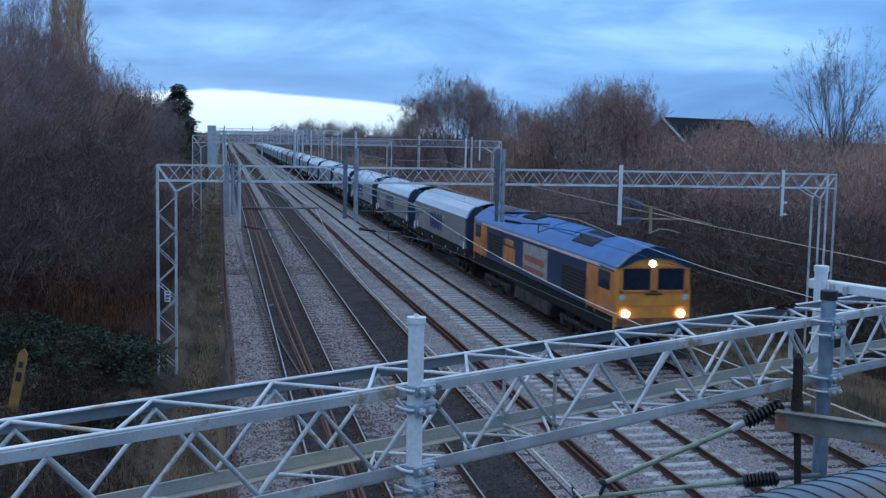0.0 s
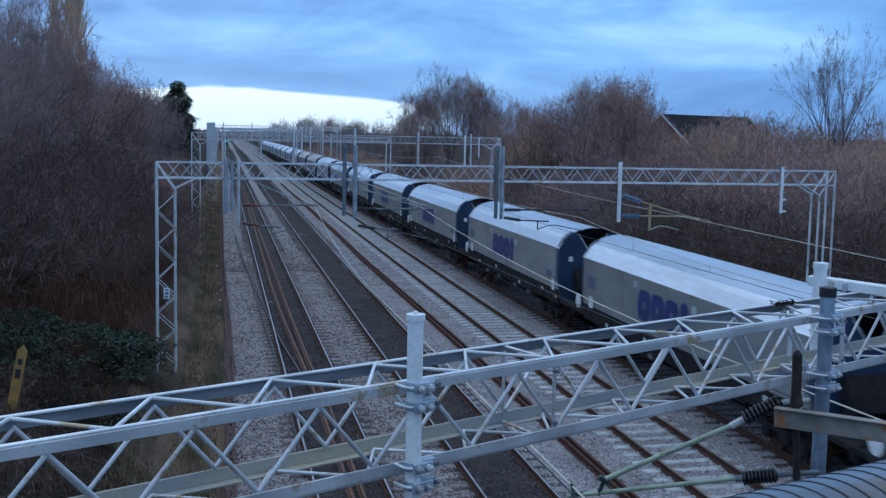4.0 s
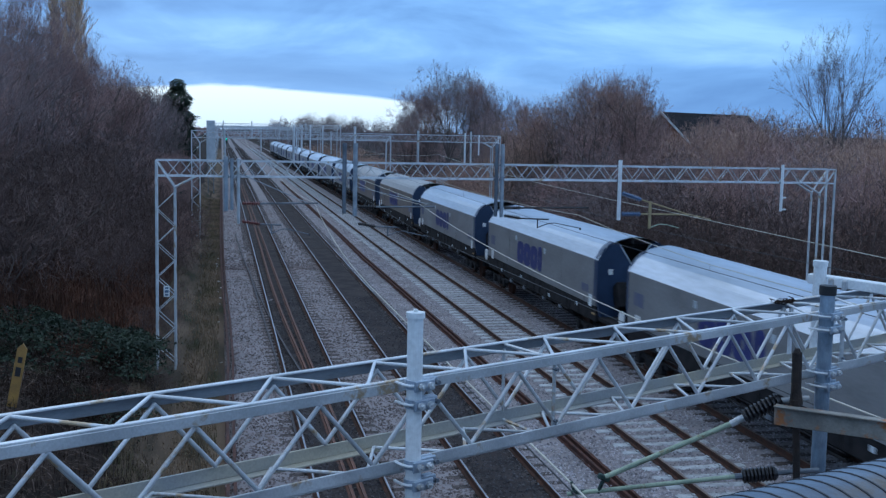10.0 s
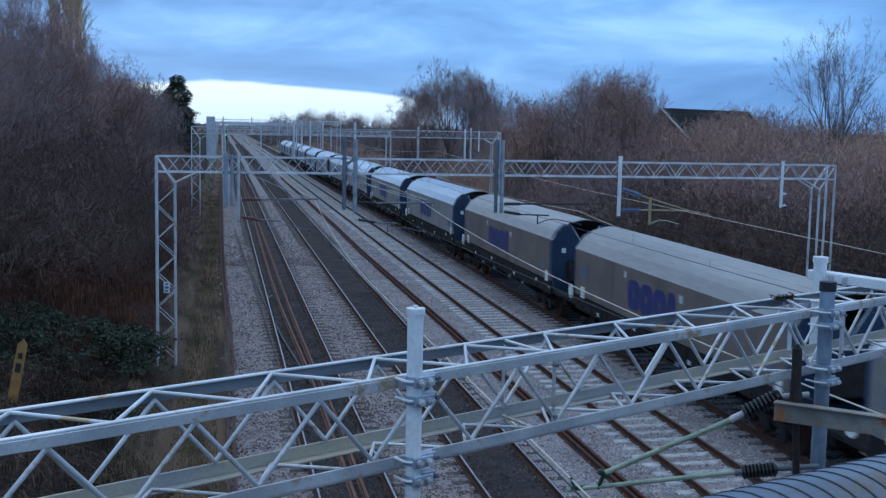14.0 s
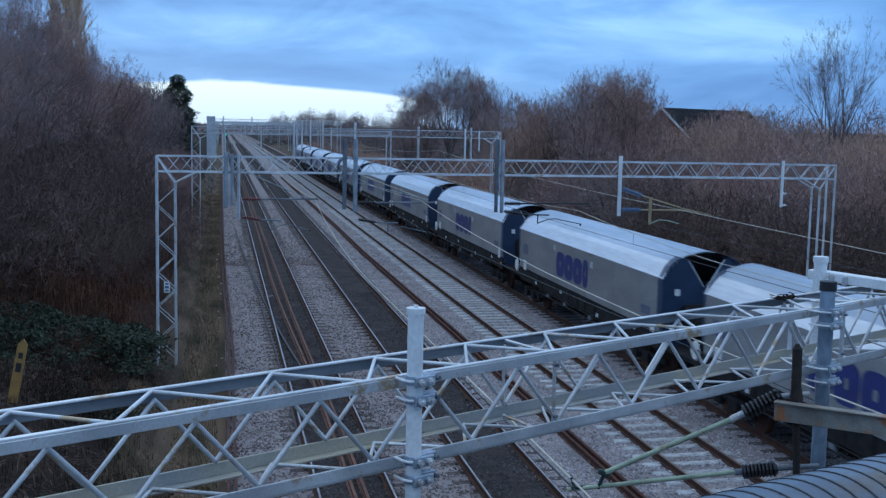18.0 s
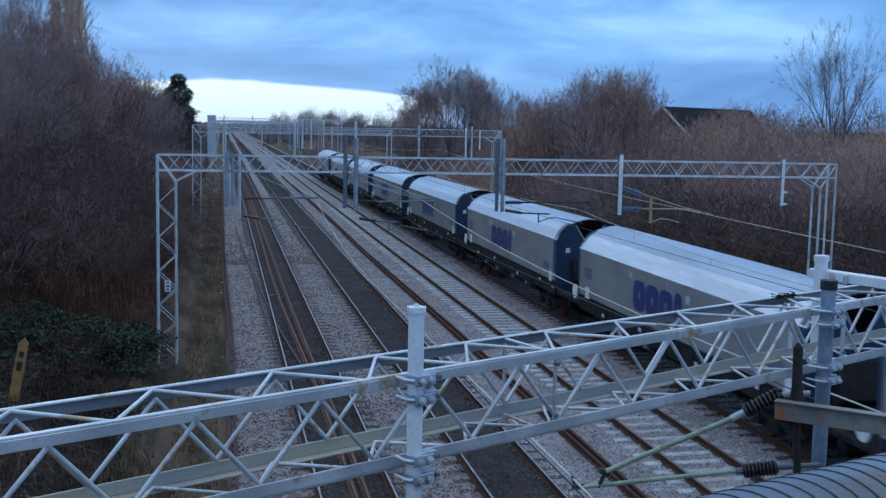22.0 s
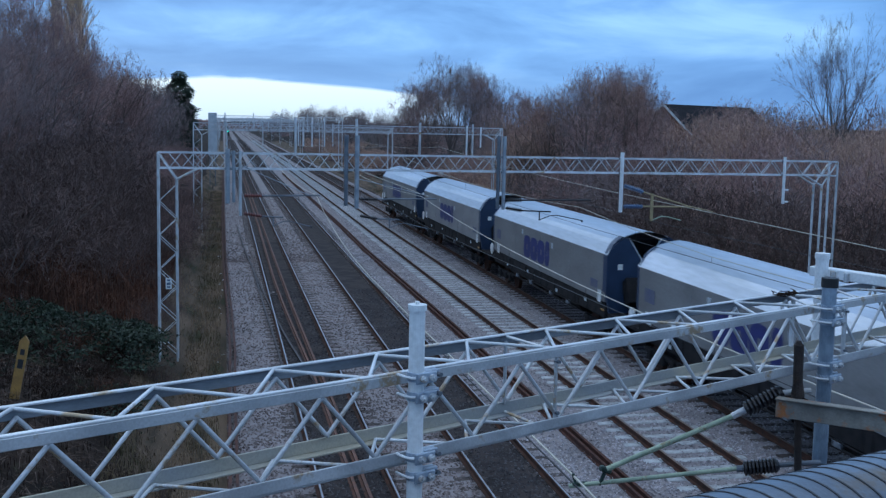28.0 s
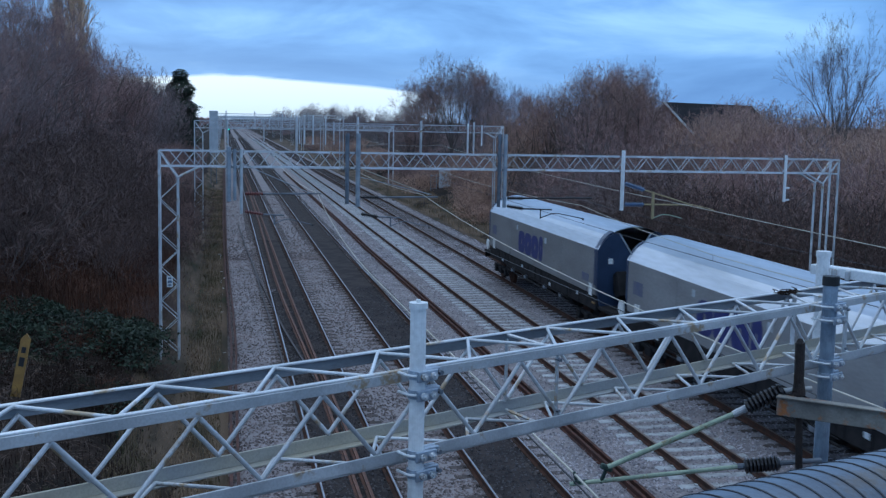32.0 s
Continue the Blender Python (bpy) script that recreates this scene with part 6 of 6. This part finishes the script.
plant("tree_rust", -8.7, 71, 10.6, 0.5, 0.62)
plant("tree_far", -8.2, 118, 9.8, 1.0, 0.8)
plant("tree_a", -7.6, 96, 9.2, 0.4, 0.7)
plant("poplar", -15.2, 112, 21, 0.4, 0.9)
plant("poplar", -14.2, 114, 21.5, 2.0, 0.8)
plant("poplar", -13.4, 111, 20.5, 3.3, 0.9)
# the hedge runs on along the left side, low in front and high behind
y = 56.0
while y < 190:
    plant("bush_a", -2.5 - rng.random() * 0.5 - (y - 56) * 0.004, y, 1.7 + rng.random() * 0.7, rng.random() * 6.28, 1.1)
    if y > 80:
        plant("bush_b", -4.9 - rng.random() * 0.6, y + 3, 5.6 + rng.random() * 0.6, rng.random() * 6.28, 0.85)
    y += 5.0 + (y - 56) * 0.05
for i in range(96):
    x, y, h = -1.9 - 6.5 * rng.random(), 13 + 22 * rng.random() ** 1.3, 0.5 + rng.random() * 0.7
    if y > 25.5 or abs(x + 0.18 * y) > 1.25:
        plant("scrub", x, y, h, rng.random() * 6.28, 1.1)
# right bank
y = 24.0
while y < 150:
    plant("bush_dark" if y < 56 else rng.choice(("bush_b", "bush_a", "bush_b", "bush_c")), 21.6 + rng.random() * 1.0, y, 4.0 + rng.random() * 0.9, rng.random() * 6.28)
    plant("bush_dark" if y < 36 else rng.choice(("bush_a", "bush_b", "bush_a", "bush_c")), 24.8 + rng.random() * 1.4, y + 1.5, 4.9 + rng.random() * 0.8, rng.random() * 6.28)
    if y < 75:
        plant(rng.choice(("bush_c", "bush_a", "bush_c")), 28.6 + rng.random() * 1.6, y + 2.5, 4.9 + rng.random() * 0.6, rng.random() * 6.28)
        plant(rng.choice(("bush_c", "bush_a", "bush_b")), 33.0 + rng.random() * 2.6, y + 6, 3.9 + rng.random() * 0.6, rng.random() * 6.28)
    y += 3.4 + (y - 24) * 0.045
for x, yy, k, h in ((21.6, 84, "tree_tan", 7.4), (23.6, 83, "tree_tan", 8.0), (25.6, 85, "tree_tan", 8.4), (27.2, 87, "tree_tan", 8.8), (28.8, 85, "tree_tan", 9.6), (30.6, 87, "tree_b", 8.5), (31.4, 84, "tree_tan", 8.3), (32.9, 88, "tree_b", 8.3), (33.4, 91, "tree_tan", 7.8), (26.4, 82, "tree_b", 8.6), (29.6, 82, "tree_tan", 9.0), (31.2, 84.5, "tree_tan", 8.4), (31.8, 83, "tree_tan", 7.6), (33.5, 141, "tree_b", 10.5), (25.0, 100, "tree_b", 8.2), (26.6, 97, "tree_a", 7.8), (28.4, 99, "tree_b", 8.4), (30.8, 80, "tree_a", 6.4), (32.6, 80, "bush_c", 5.0), (26.5, 78, "tree_a", 7.4), (30.0, 79, "tree_a", 7.6), (22, 96, "bush_c", 6.8), (24, 104, "bush_c", 7.2), (27, 110, "tree_a", 7.6),
                    (22.8, 138, "tree_limb", 11.2), (25.6, 141, "tree_rust", 12.0), (28.4, 140, "tree_limb", 13.8), (31.6, 143, "tree_rust", 12.4), (27.4, 147, "tree_limb", 13.0), (30.2, 148, "tree_limb", 12.8), (34.4, 146, "tree_limb", 11.2), (37.6, 150, "tree_limb", 10.2), (40.8, 152, "tree_rust", 9.4), (22.4, 134, "tree_a", 8.5), (34.5, 150, "tree_a", 9.0), (24, 165, "tree_b", 7.5), (22, 190, "bush_b", 6.5), (23, 225, "tree_a", 6.0), (24, 270, "tree_b", 6.2), (26, 330, "tree_a", 6.5),
                    (41.3, 70, "tree_open", 12.3), (28.9, 84, "tree_rust", 10.0), (27.0, 83, "tree_limb", 9.2), (31.4, 84.6, "tree_rust", 9.5), (33.6, 86, "tree_limb", 8.8), (25.2, 84.4, "tree_rust", 8.6), (22, 205, "tree_far", 7.2), (24.5, 215, "tree_far", 7.7), (26, 235, "tree_far", 7.2), (28.5, 250, "tree_far", 7.7), (31, 262, "tree_far", 7.4), (27, 228, "tree_far", 7.0), (33, 270, "tree_far", 7.8), (29.5, 215, "tree_far", 7.4), (23.1, 300, "tree_far", 10.4), (26.5, 310, "tree_far", 8.8), (30, 290, "tree_far", 8.4), (34, 205, "tree_far", 8.0), (20.6, 330, "tree_far", 7.5), (19.5, 400, "tree_far", 9.0), (21, 430, "tree_far", 9.8), (26, 470, "tree_far", 10.5), (19.6, 480, "tree_far", 8.0), (30, 440, "tree_far", 9.8), (35, 470, "tree_far", 10.8), (24, 520, "tree_far", 10.2), (40, 430, "tree_far", 9.5), (46, 480, "tree_far", 11), (-13, 420, "tree_far", 8.5), (-16, 470, "tree_far", 10), (27.9, 60, "bush_c", 4.6), (28.8, 60, "bush_c", 5.5), (30.2, 62, "bush_a", 5.7), (33, 68, "bush_c", 5.6), (32.0, 66, "bush_b", 5.3), (29.4, 57, "bush_c", 4.9), (36, 75, "bush_a", 6.0), (38.2, 77, "bush_c", 6.0), (40.4, 76, "bush_b", 5.8), (31.6, 58, "bush_c", 5.4), (46.6, 75, "bush_a", 4.6), (44, 72, "bush_b", 4.6), (49, 78, "bush_a", 6.6), (43, 79, "bush_b", 5.2), (34.4, 73, "bush_a", 5.9), (54, 90, "bush_a", 5.6), (47, 74, "bush_c", 4.8), (44.5, 62, "bush_b", 4.8), (40, 54, "bush_a", 4.6), (37, 46, "bush_c", 4.4), (50, 80, "bush_a", 5.0), (38, 60, "bush_c", 4.4), (42, 76, "bush_b", 5.0), (29, 160, "tree_far", 6.0), (31.5, 166, "tree_far", 6.0), (34, 174, "bush_far", 5.5), (37, 182, "tree_far", 6.0), (39.5, 190, "bush_far", 5.5), (58, 112, "tree_far", 7.5), (66, 118, "tree_far", 7.0), (62, 105, "tree_far", 6.5)):
    plant(k, x, yy, h, rng.random() * 6.28)

# low scrub beside the far track
y = 62.0
while y < 290:
    plant("bush_a" if y < 104 else "bush_far", 18.9 + rng.random() * 1.2, y, 1.7 + rng.random() * 1.1, rng.random() * 6.28, 1.25)
    plant("bush_tan" if rng.random() < 0.4 and y > 96 else "bush_far", 20.6 + rng.random() * 1.5, y + 4, 2.4 + rng.random() * 1.2, rng.random() * 6.28, 1.2)
    y += 6.0 + (y - 62) * 0.05

for x, yy, h in ((18.6, 79, 1.3), (19.3, 86, 1.6), (20.2, 91, 1.8), (18.8, 84, 1.5), (19.6, 92, 1.8), (20.6, 97, 2.2), (22.2, 101, 2.6), (21, 106, 2.4), (23.5, 108, 3.0), (19.5, 112, 1.8), (18.8, 120, 1.5), (20.8, 88, 2.2), (22.6, 93, 2.6)):
    plant("bush_tan", x, yy, h, rng.random() * 6.28)

# evergreen on the left skyline
con = thing("conifer", (-5.6, 150, 1.7), "dark pointed conifer standing above the bare trees", "tree")
s = Shape()
r2 = random.Random(5)
for i in range(13000):
    u = r2.random() ** 0.62
    z = 11.5 * (1 - u)
    a = r2.random() * 6.2832
    lobe = 1 + 0.45 * noise.noise(Vector((math.cos(a) * 1.3, math.sin(a) * 1.3, z * 0.75)))
    rad = min(0.35 + 3.2 * u ** 0.7, 1.7) * lobe * (0.95 + 0.6 * r2.random()) * (0.8 + 0.3 * math.sin(u * 34) * r2.random())
    c = Vector((math.cos(a) * rad, math.sin(a) * rad, z + 0.3))
    o = Vector((math.cos(a), math.sin(a), -0.25)) * (0.16 + 0.16 * r2.random())
    w = Vector((-math.sin(a), math.cos(a), 0.3 * r2.random())) * 0.2
    s.add([c - w - o, c + w - o, c + o], [(0, 1, 2)])
part("crown", plain_mesh("crown", s, CONIFER), CONIFER, con)
part("trunk", Shape().tube((0, 0, 0), (0, 0, 10.5), 0.2, 8, r2=0.04), BARK, con)

# brambles and bracken on the left bank
for i, (x, yy, rx, ry, rz) in enumerate(((-3.9, 30.0, 2.0, 2.2, 1.25), (-2.9, 32.4, 1.2, 1.8, 1.1), (-5.6, 31.5, 1.3, 1.6, 0.9), (-2.6, 26.5, 0.9, 1.6, 0.7), (-6.2, 27.0, 1.2, 1.5, 0.6))):
    b = thing("bramble_bush", (x, yy, ground_z(x, yy)), "low dark green bramble bush with scattered pale leaves", "bush", "brambles")
    part("leaves", leaf_mass(40 + i, 4200 if i < 3 else 1500, rx, ry, rz, 0.06, LEAF, "leaves"), LEAF, b)
    lm, tw = grow(seed=60 + i, height=1.3, stems=14, kids=(5, 4), lean=0.9, trunk_r=0.012, twig_r=0.006, reach=0.6, droop=0.25, start=0.1)
    o = len(lm.v)
    lm.v += tw.v
    lm.f += [tuple(j + o for j in f) for f in tw.f]
    part("cane_tangle", plain_mesh("cane_tangle", lm, BRACKEN), BRACKEN, b)["kind"] = "stuff"


def blades(name, n, spot, length, width, mat, label, category, seed):
    """Many thin bent blades as one mesh; spot gives each one's place."""
    r = random.Random(seed)
    s = Shape()
    for i in range(n):
        x, yy = spot(r)
        z = ground_z(x, yy) if (x < -1.2 or x > 16.4) else -0.27
        h = length * r.uniform(0.5, 1.3)
        a = r.random() * 6.2832
        d = Vector((math.cos(a), math.sin(a), 0))
        w = Vector((-d.y, d.x, 0)) * width
        b = Vector((x, yy, z))
        m = b + Vector((0, 0, h * 0.6)) + d * h * 0.18 * r.random()
        e = b + Vector((0, 0, h * r.uniform(0.65, 1.0))) + d * h * r.uniform(0.2, 0.8)
        s.add([b - w, b + w, m + w * 0.7, m - w * 0.7, e], [(0, 1, 2, 3), (3, 2, 4)])
    return tagged(new(name, plain_mesh(name, s, mat)), label, category, kind="stuff")


blades("dead_grass", 26000, lambda r: (-2.35 + 2.25 * r.random(), 15 + 105 * r.random() ** 1.5), 0.23, 0.009, GRASS, "dead pale grass along the verge", "grass", 3)
blades("bracken", 9000, lambda r: (-2.2 - 5.5 * r.random(), 34 + 26 * r.random()), 1.0, 0.014, BRACKEN, "dead red-brown bracken on the bank", "bracken", 4)
blades("undergrowth", 9000, lambda r: (-1.5 - 6.7 * r.random(), 14 + 19 * r.random()), 0.26, 0.006, DEAD_STALK, "dead stalks and litter on the near bank", "undergrowth", 8)
blades("far_side_grass", 9000, lambda r: (16.5 + 3.8 * r.random(), 16 + 110 * r.random() ** 1.3), 0.4, 0.013, GRASS, "rough dead grass beyond the tracks", "grass", 9)

# fallen stems lying about on the near bank
r4 = random.Random(12)
s = Shape()
for i in range(5200):
    x, yy = -1.3 - 7.0 * r4.random() ** 0.8, 13 + 22 * r4.random()
    c = Vector((x, yy, ground_z(x, yy) + 0.03 + 0.16 * r4.random() ** 2))
    a = r4.random() * 6.2832
    d = Vector((math.cos(a), math.sin(a), r4.uniform(-0.25, 0.45))) * r4.uniform(0.12, 0.5)
    w = d.cross(Vector((0, 0, 1))).normalized() * r4.uniform(0.0025, 0.006)
    m = c + Vector((0, 0, 0.05 * r4.random()))
    s.add([c - d - w * 0.6, c - d + w * 0.6, m + w, m - w, c + d], [(0, 1, 2, 3), (3, 2, 4)])
tagged(new("fallen_stems", plain_mesh("fallen_stems", s, STEM)), "thin dead stems lying over the near bank", "undergrowth", kind="stuff")
r5 = random.Random(13)
s = Shape()
for i in range(9000):
    x, yy = -0.7 - 7.4 * r5.random(), 13 + 24 * r5.random()
    c = Vector((x, yy, (ground_z(x, yy) if x < -1.2 else -0.25) + 0.03 + 0.05 * r5.random()))
    u = Vector((r5.gauss(0, 1), r5.gauss(0, 1), r5.gauss(0, 0.4))).normalized() * r5.uniform(0.025, 0.05)
    w = u.cross(Vector((r5.gauss(0, 0.4), r5.gauss(0, 0.4), 1))).normalized() * u.length * 0.6
    s.add([c - u, c + w, c + u, c - w], [(0, 1, 2, 3)])
tagged(new("fallen_leaves", plain_mesh("fallen_leaves", s, LITTER_LEAF)), "brown fallen leaves over the near bank", "leaves", kind="stuff")

# distant woods on the horizon
s = Shape()
r3 = random.Random(9)
for i in range(2200):
    yy = r3.uniform(420, 1000)
    x = r3.uniform(-70, 200) if yy > 800 else r3.choice((r3.uniform(-90, -14), r3.uniform(24, 330)))
    h = r3.uniform(2, 6.5) * (1.3 if noise.noise(Vector((x * 0.02, yy * 0.01, 2))) > 0.1 else 0.75)
    for k in range(14):
        o = r3.uniform(-1.7, 1.7)
        b = Vector((x + o * 1.8, yy + r3.gauss(0, 2), 0))
        e = b + Vector((o * 0.6, 0, h * math.sqrt(max(0.1, 1 - o * o / 3.4)) * r3.uniform(0.85, 1.05)))
        m = b.lerp(e, 0.55)
        s.add([b + Vector((-0.5, 0, 0)), b + Vector((0.5, 0, 0)), m + Vector((0.6, 0, 0)), e, m + Vector((-0.6, 0, 0))], [(0, 1, 2, 3, 4)])
tagged(new("far_woods", plain_mesh("far_woods", s, TWIG)), "distant bare woods along the horizon", "woods", kind="stuff")

# ---- house beyond the right bank ----
house = thing("house", pose(40.25, 92.8, 1.60, 0, 0, 33), "brick house with dark tiled roof and white bargeboard", "house")
part("wall", Shape().box((3.2, 0, 2.6), (13.6, 6.0, 5.2), bevel=0.02), BRICK, house, "red brick wall")
s = Shape()
for sg in (-1, 1):
    s.skin([[(-3.9, sg * 3.3, 5.0), (-3.9, 0, 7.85)], [(10.3, sg * 3.3, 5.0), (10.3, 0, 7.85)]])
    s.skin([[(-3.9, sg * 3.3, 4.88), (-3.9, 0, 7.72)], [(10.3, sg * 3.3, 4.88), (10.3, 0, 7.72)]])
part("roof", s, ROOF, house, "dark tiled roof")
part("gable", Shape().add([(-3.6, -3.0, 5.2), (-3.6, 3.0, 5.2), (-3.6, 0, 7.75), (10.0, -3.0, 5.2), (10.0, 3.0, 5.2), (10.0, 0, 7.75)], [(0, 1, 2), (3, 5, 4), (0, 3, 4, 1)]), BRICK, house)
for x in (-3.93, 10.3):
    for sg in (-1, 1):
        part("bargeboard", Shape().add([(x, sg * 3.3, 4.85), (x, sg * 3.3, 5.08), (x, 0, 7.93), (x, 0, 7.70), (x + 0.04, sg * 3.3, 4.85), (x + 0.04, sg * 3.3, 5.08), (x + 0.04, 0, 7.93), (x + 0.04, 0, 7.70)],
                                       [(0, 1, 2, 3), (4, 7, 6, 5), (0, 4, 5, 1), (3, 2, 6, 7), (1, 5, 6, 2)]), WHITE, house, "white bargeboard")

copy_thing(house, pose(57.5, 101, -0.3, 0, 0, 20))
lamp = thing("street_lamp", (46.2, 85, 2.4), "pale street lamp standing beyond the hedge", "street lamp")
part("pole", Shape().tube((0, 0, -0.1), (0, 0, 5.75), 0.07, 10, r2=0.05), PALE_PAINT, lamp)
part("head", Shape().box((0.15, 0, 5.78), (0.75, 0.3, 0.16), bevel=0.04), WHITE, lamp, "white lamp head")
# ---- lineside things ----
post = thing("milepost", pose(-4.42, 24.6, 1.25, 0, 11, 0), "leaning yellow wooden milepost with black characters", "milepost")
part("board", Shape().sweep([(-0.10, -0.12), (0.10, -0.12), (0.10, 1.40), (0.0, 1.52), (-0.10, 1.40)], -0.03, 0.03), YELLOW, post)
part("character_bar", Shape().box((0, -0.034, 1.16), (0.09, 0.006, 0.13)), BLACK, post, "black character")
part("character_bar", Shape().box((0, -0.034, 0.90), (0.11, 0.006, 0.2)), BLACK, post, "black character")

cab = thing("equipment_cabinet", (22.4, 113, 0.15), "pale blue-grey steel equipment cabinet on a concrete base beside the line", "cabinet")
part("body", Shape().box((0, 0, 1.2), (1.15, 0.9, 2.3), bevel=0.03), CABINET, cab)
part("plinth", Shape().box((0, 0, 0.02), (1.3, 0.95, 0.3)), DECK, cab)
part("roof", Shape().box((0, 0, 2.37), (1.27, 1.0, 0.06), bevel=0.015), CABINET, cab)
for x in (-0.28, 0.28):
    leaf = part("door", Shape().box((x, -0.46, 1.25), (0.52, 0.03, 2.0), bevel=0.01), CABINET, cab)
    part("door_handle", Shape().box((x * 0.3, -0.49, 1.3), (0.03, 0.03, 0.2), bevel=0.006), GALV_DARK, leaf, "dull steel handle")
rack = thing("ladder_rack", (21.15, 112.6, 0.1), "grey steel ladder-like rack standing beside a cabinet", "rack")
for x in (-0.3, 0.3):
    part("upright", Shape().tube((x, 0, -0.1), (x, 0, 1.9), 0.04, 8), GALV_MID, rack)
for k in range(5):
    part("rung", Shape().tube((-0.3, 0, 0.45 + 0.33 * k), (0.3, 0, 0.45 + 0.33 * k), 0.025, 6), GALV_MID, rack)

sig = thing("colour_light_signal", (0.55, 150, 0.85), "colour light signal showing green", "signal")
part("post", Shape().tube((0, 0, -1.2), (0, 0, 4.4), 0.08, 10), GALV_DARK, sig)
head = part("head", Shape().box((0, 0, 5.0), (0.5, 0.35, 1.2), bevel=0.05), BLACK, sig, "black signal head")
part("lens", Shape().tube((0.05, -0.19, 5.0), (0.05, -0.21, 5.0), 0.11, 12), SIGNAL_GREEN, head, "lit green lens")

# ---- sleepers of the tracks: single ones near, one joined run beyond ----
for k, cx in enumerate(TRACKS):
    me = sleeper_mesh[TRACK_LOOK[k][0].name]
    y = 11.0
    while y < (100 if k == 2 else 70):
        ob = new("sleeper", me)
        ob.parent = track_things[k]
        ob.location = (0, y, -0.158 if k == 2 else -0.168 if k == 3 else -0.180)
        y += 0.65
    s = Shape()
    while y < 420:
        s.box((0, y, -0.195), (2.5, 0.25, 0.054))
        y += 0.65
    run_part = part("far_sleepers", plain_mesh("far_sleepers", s, TRACK_LOOK[k][0]), None, track_things[k])
    run_part["kind"] = "stuff"

motions()
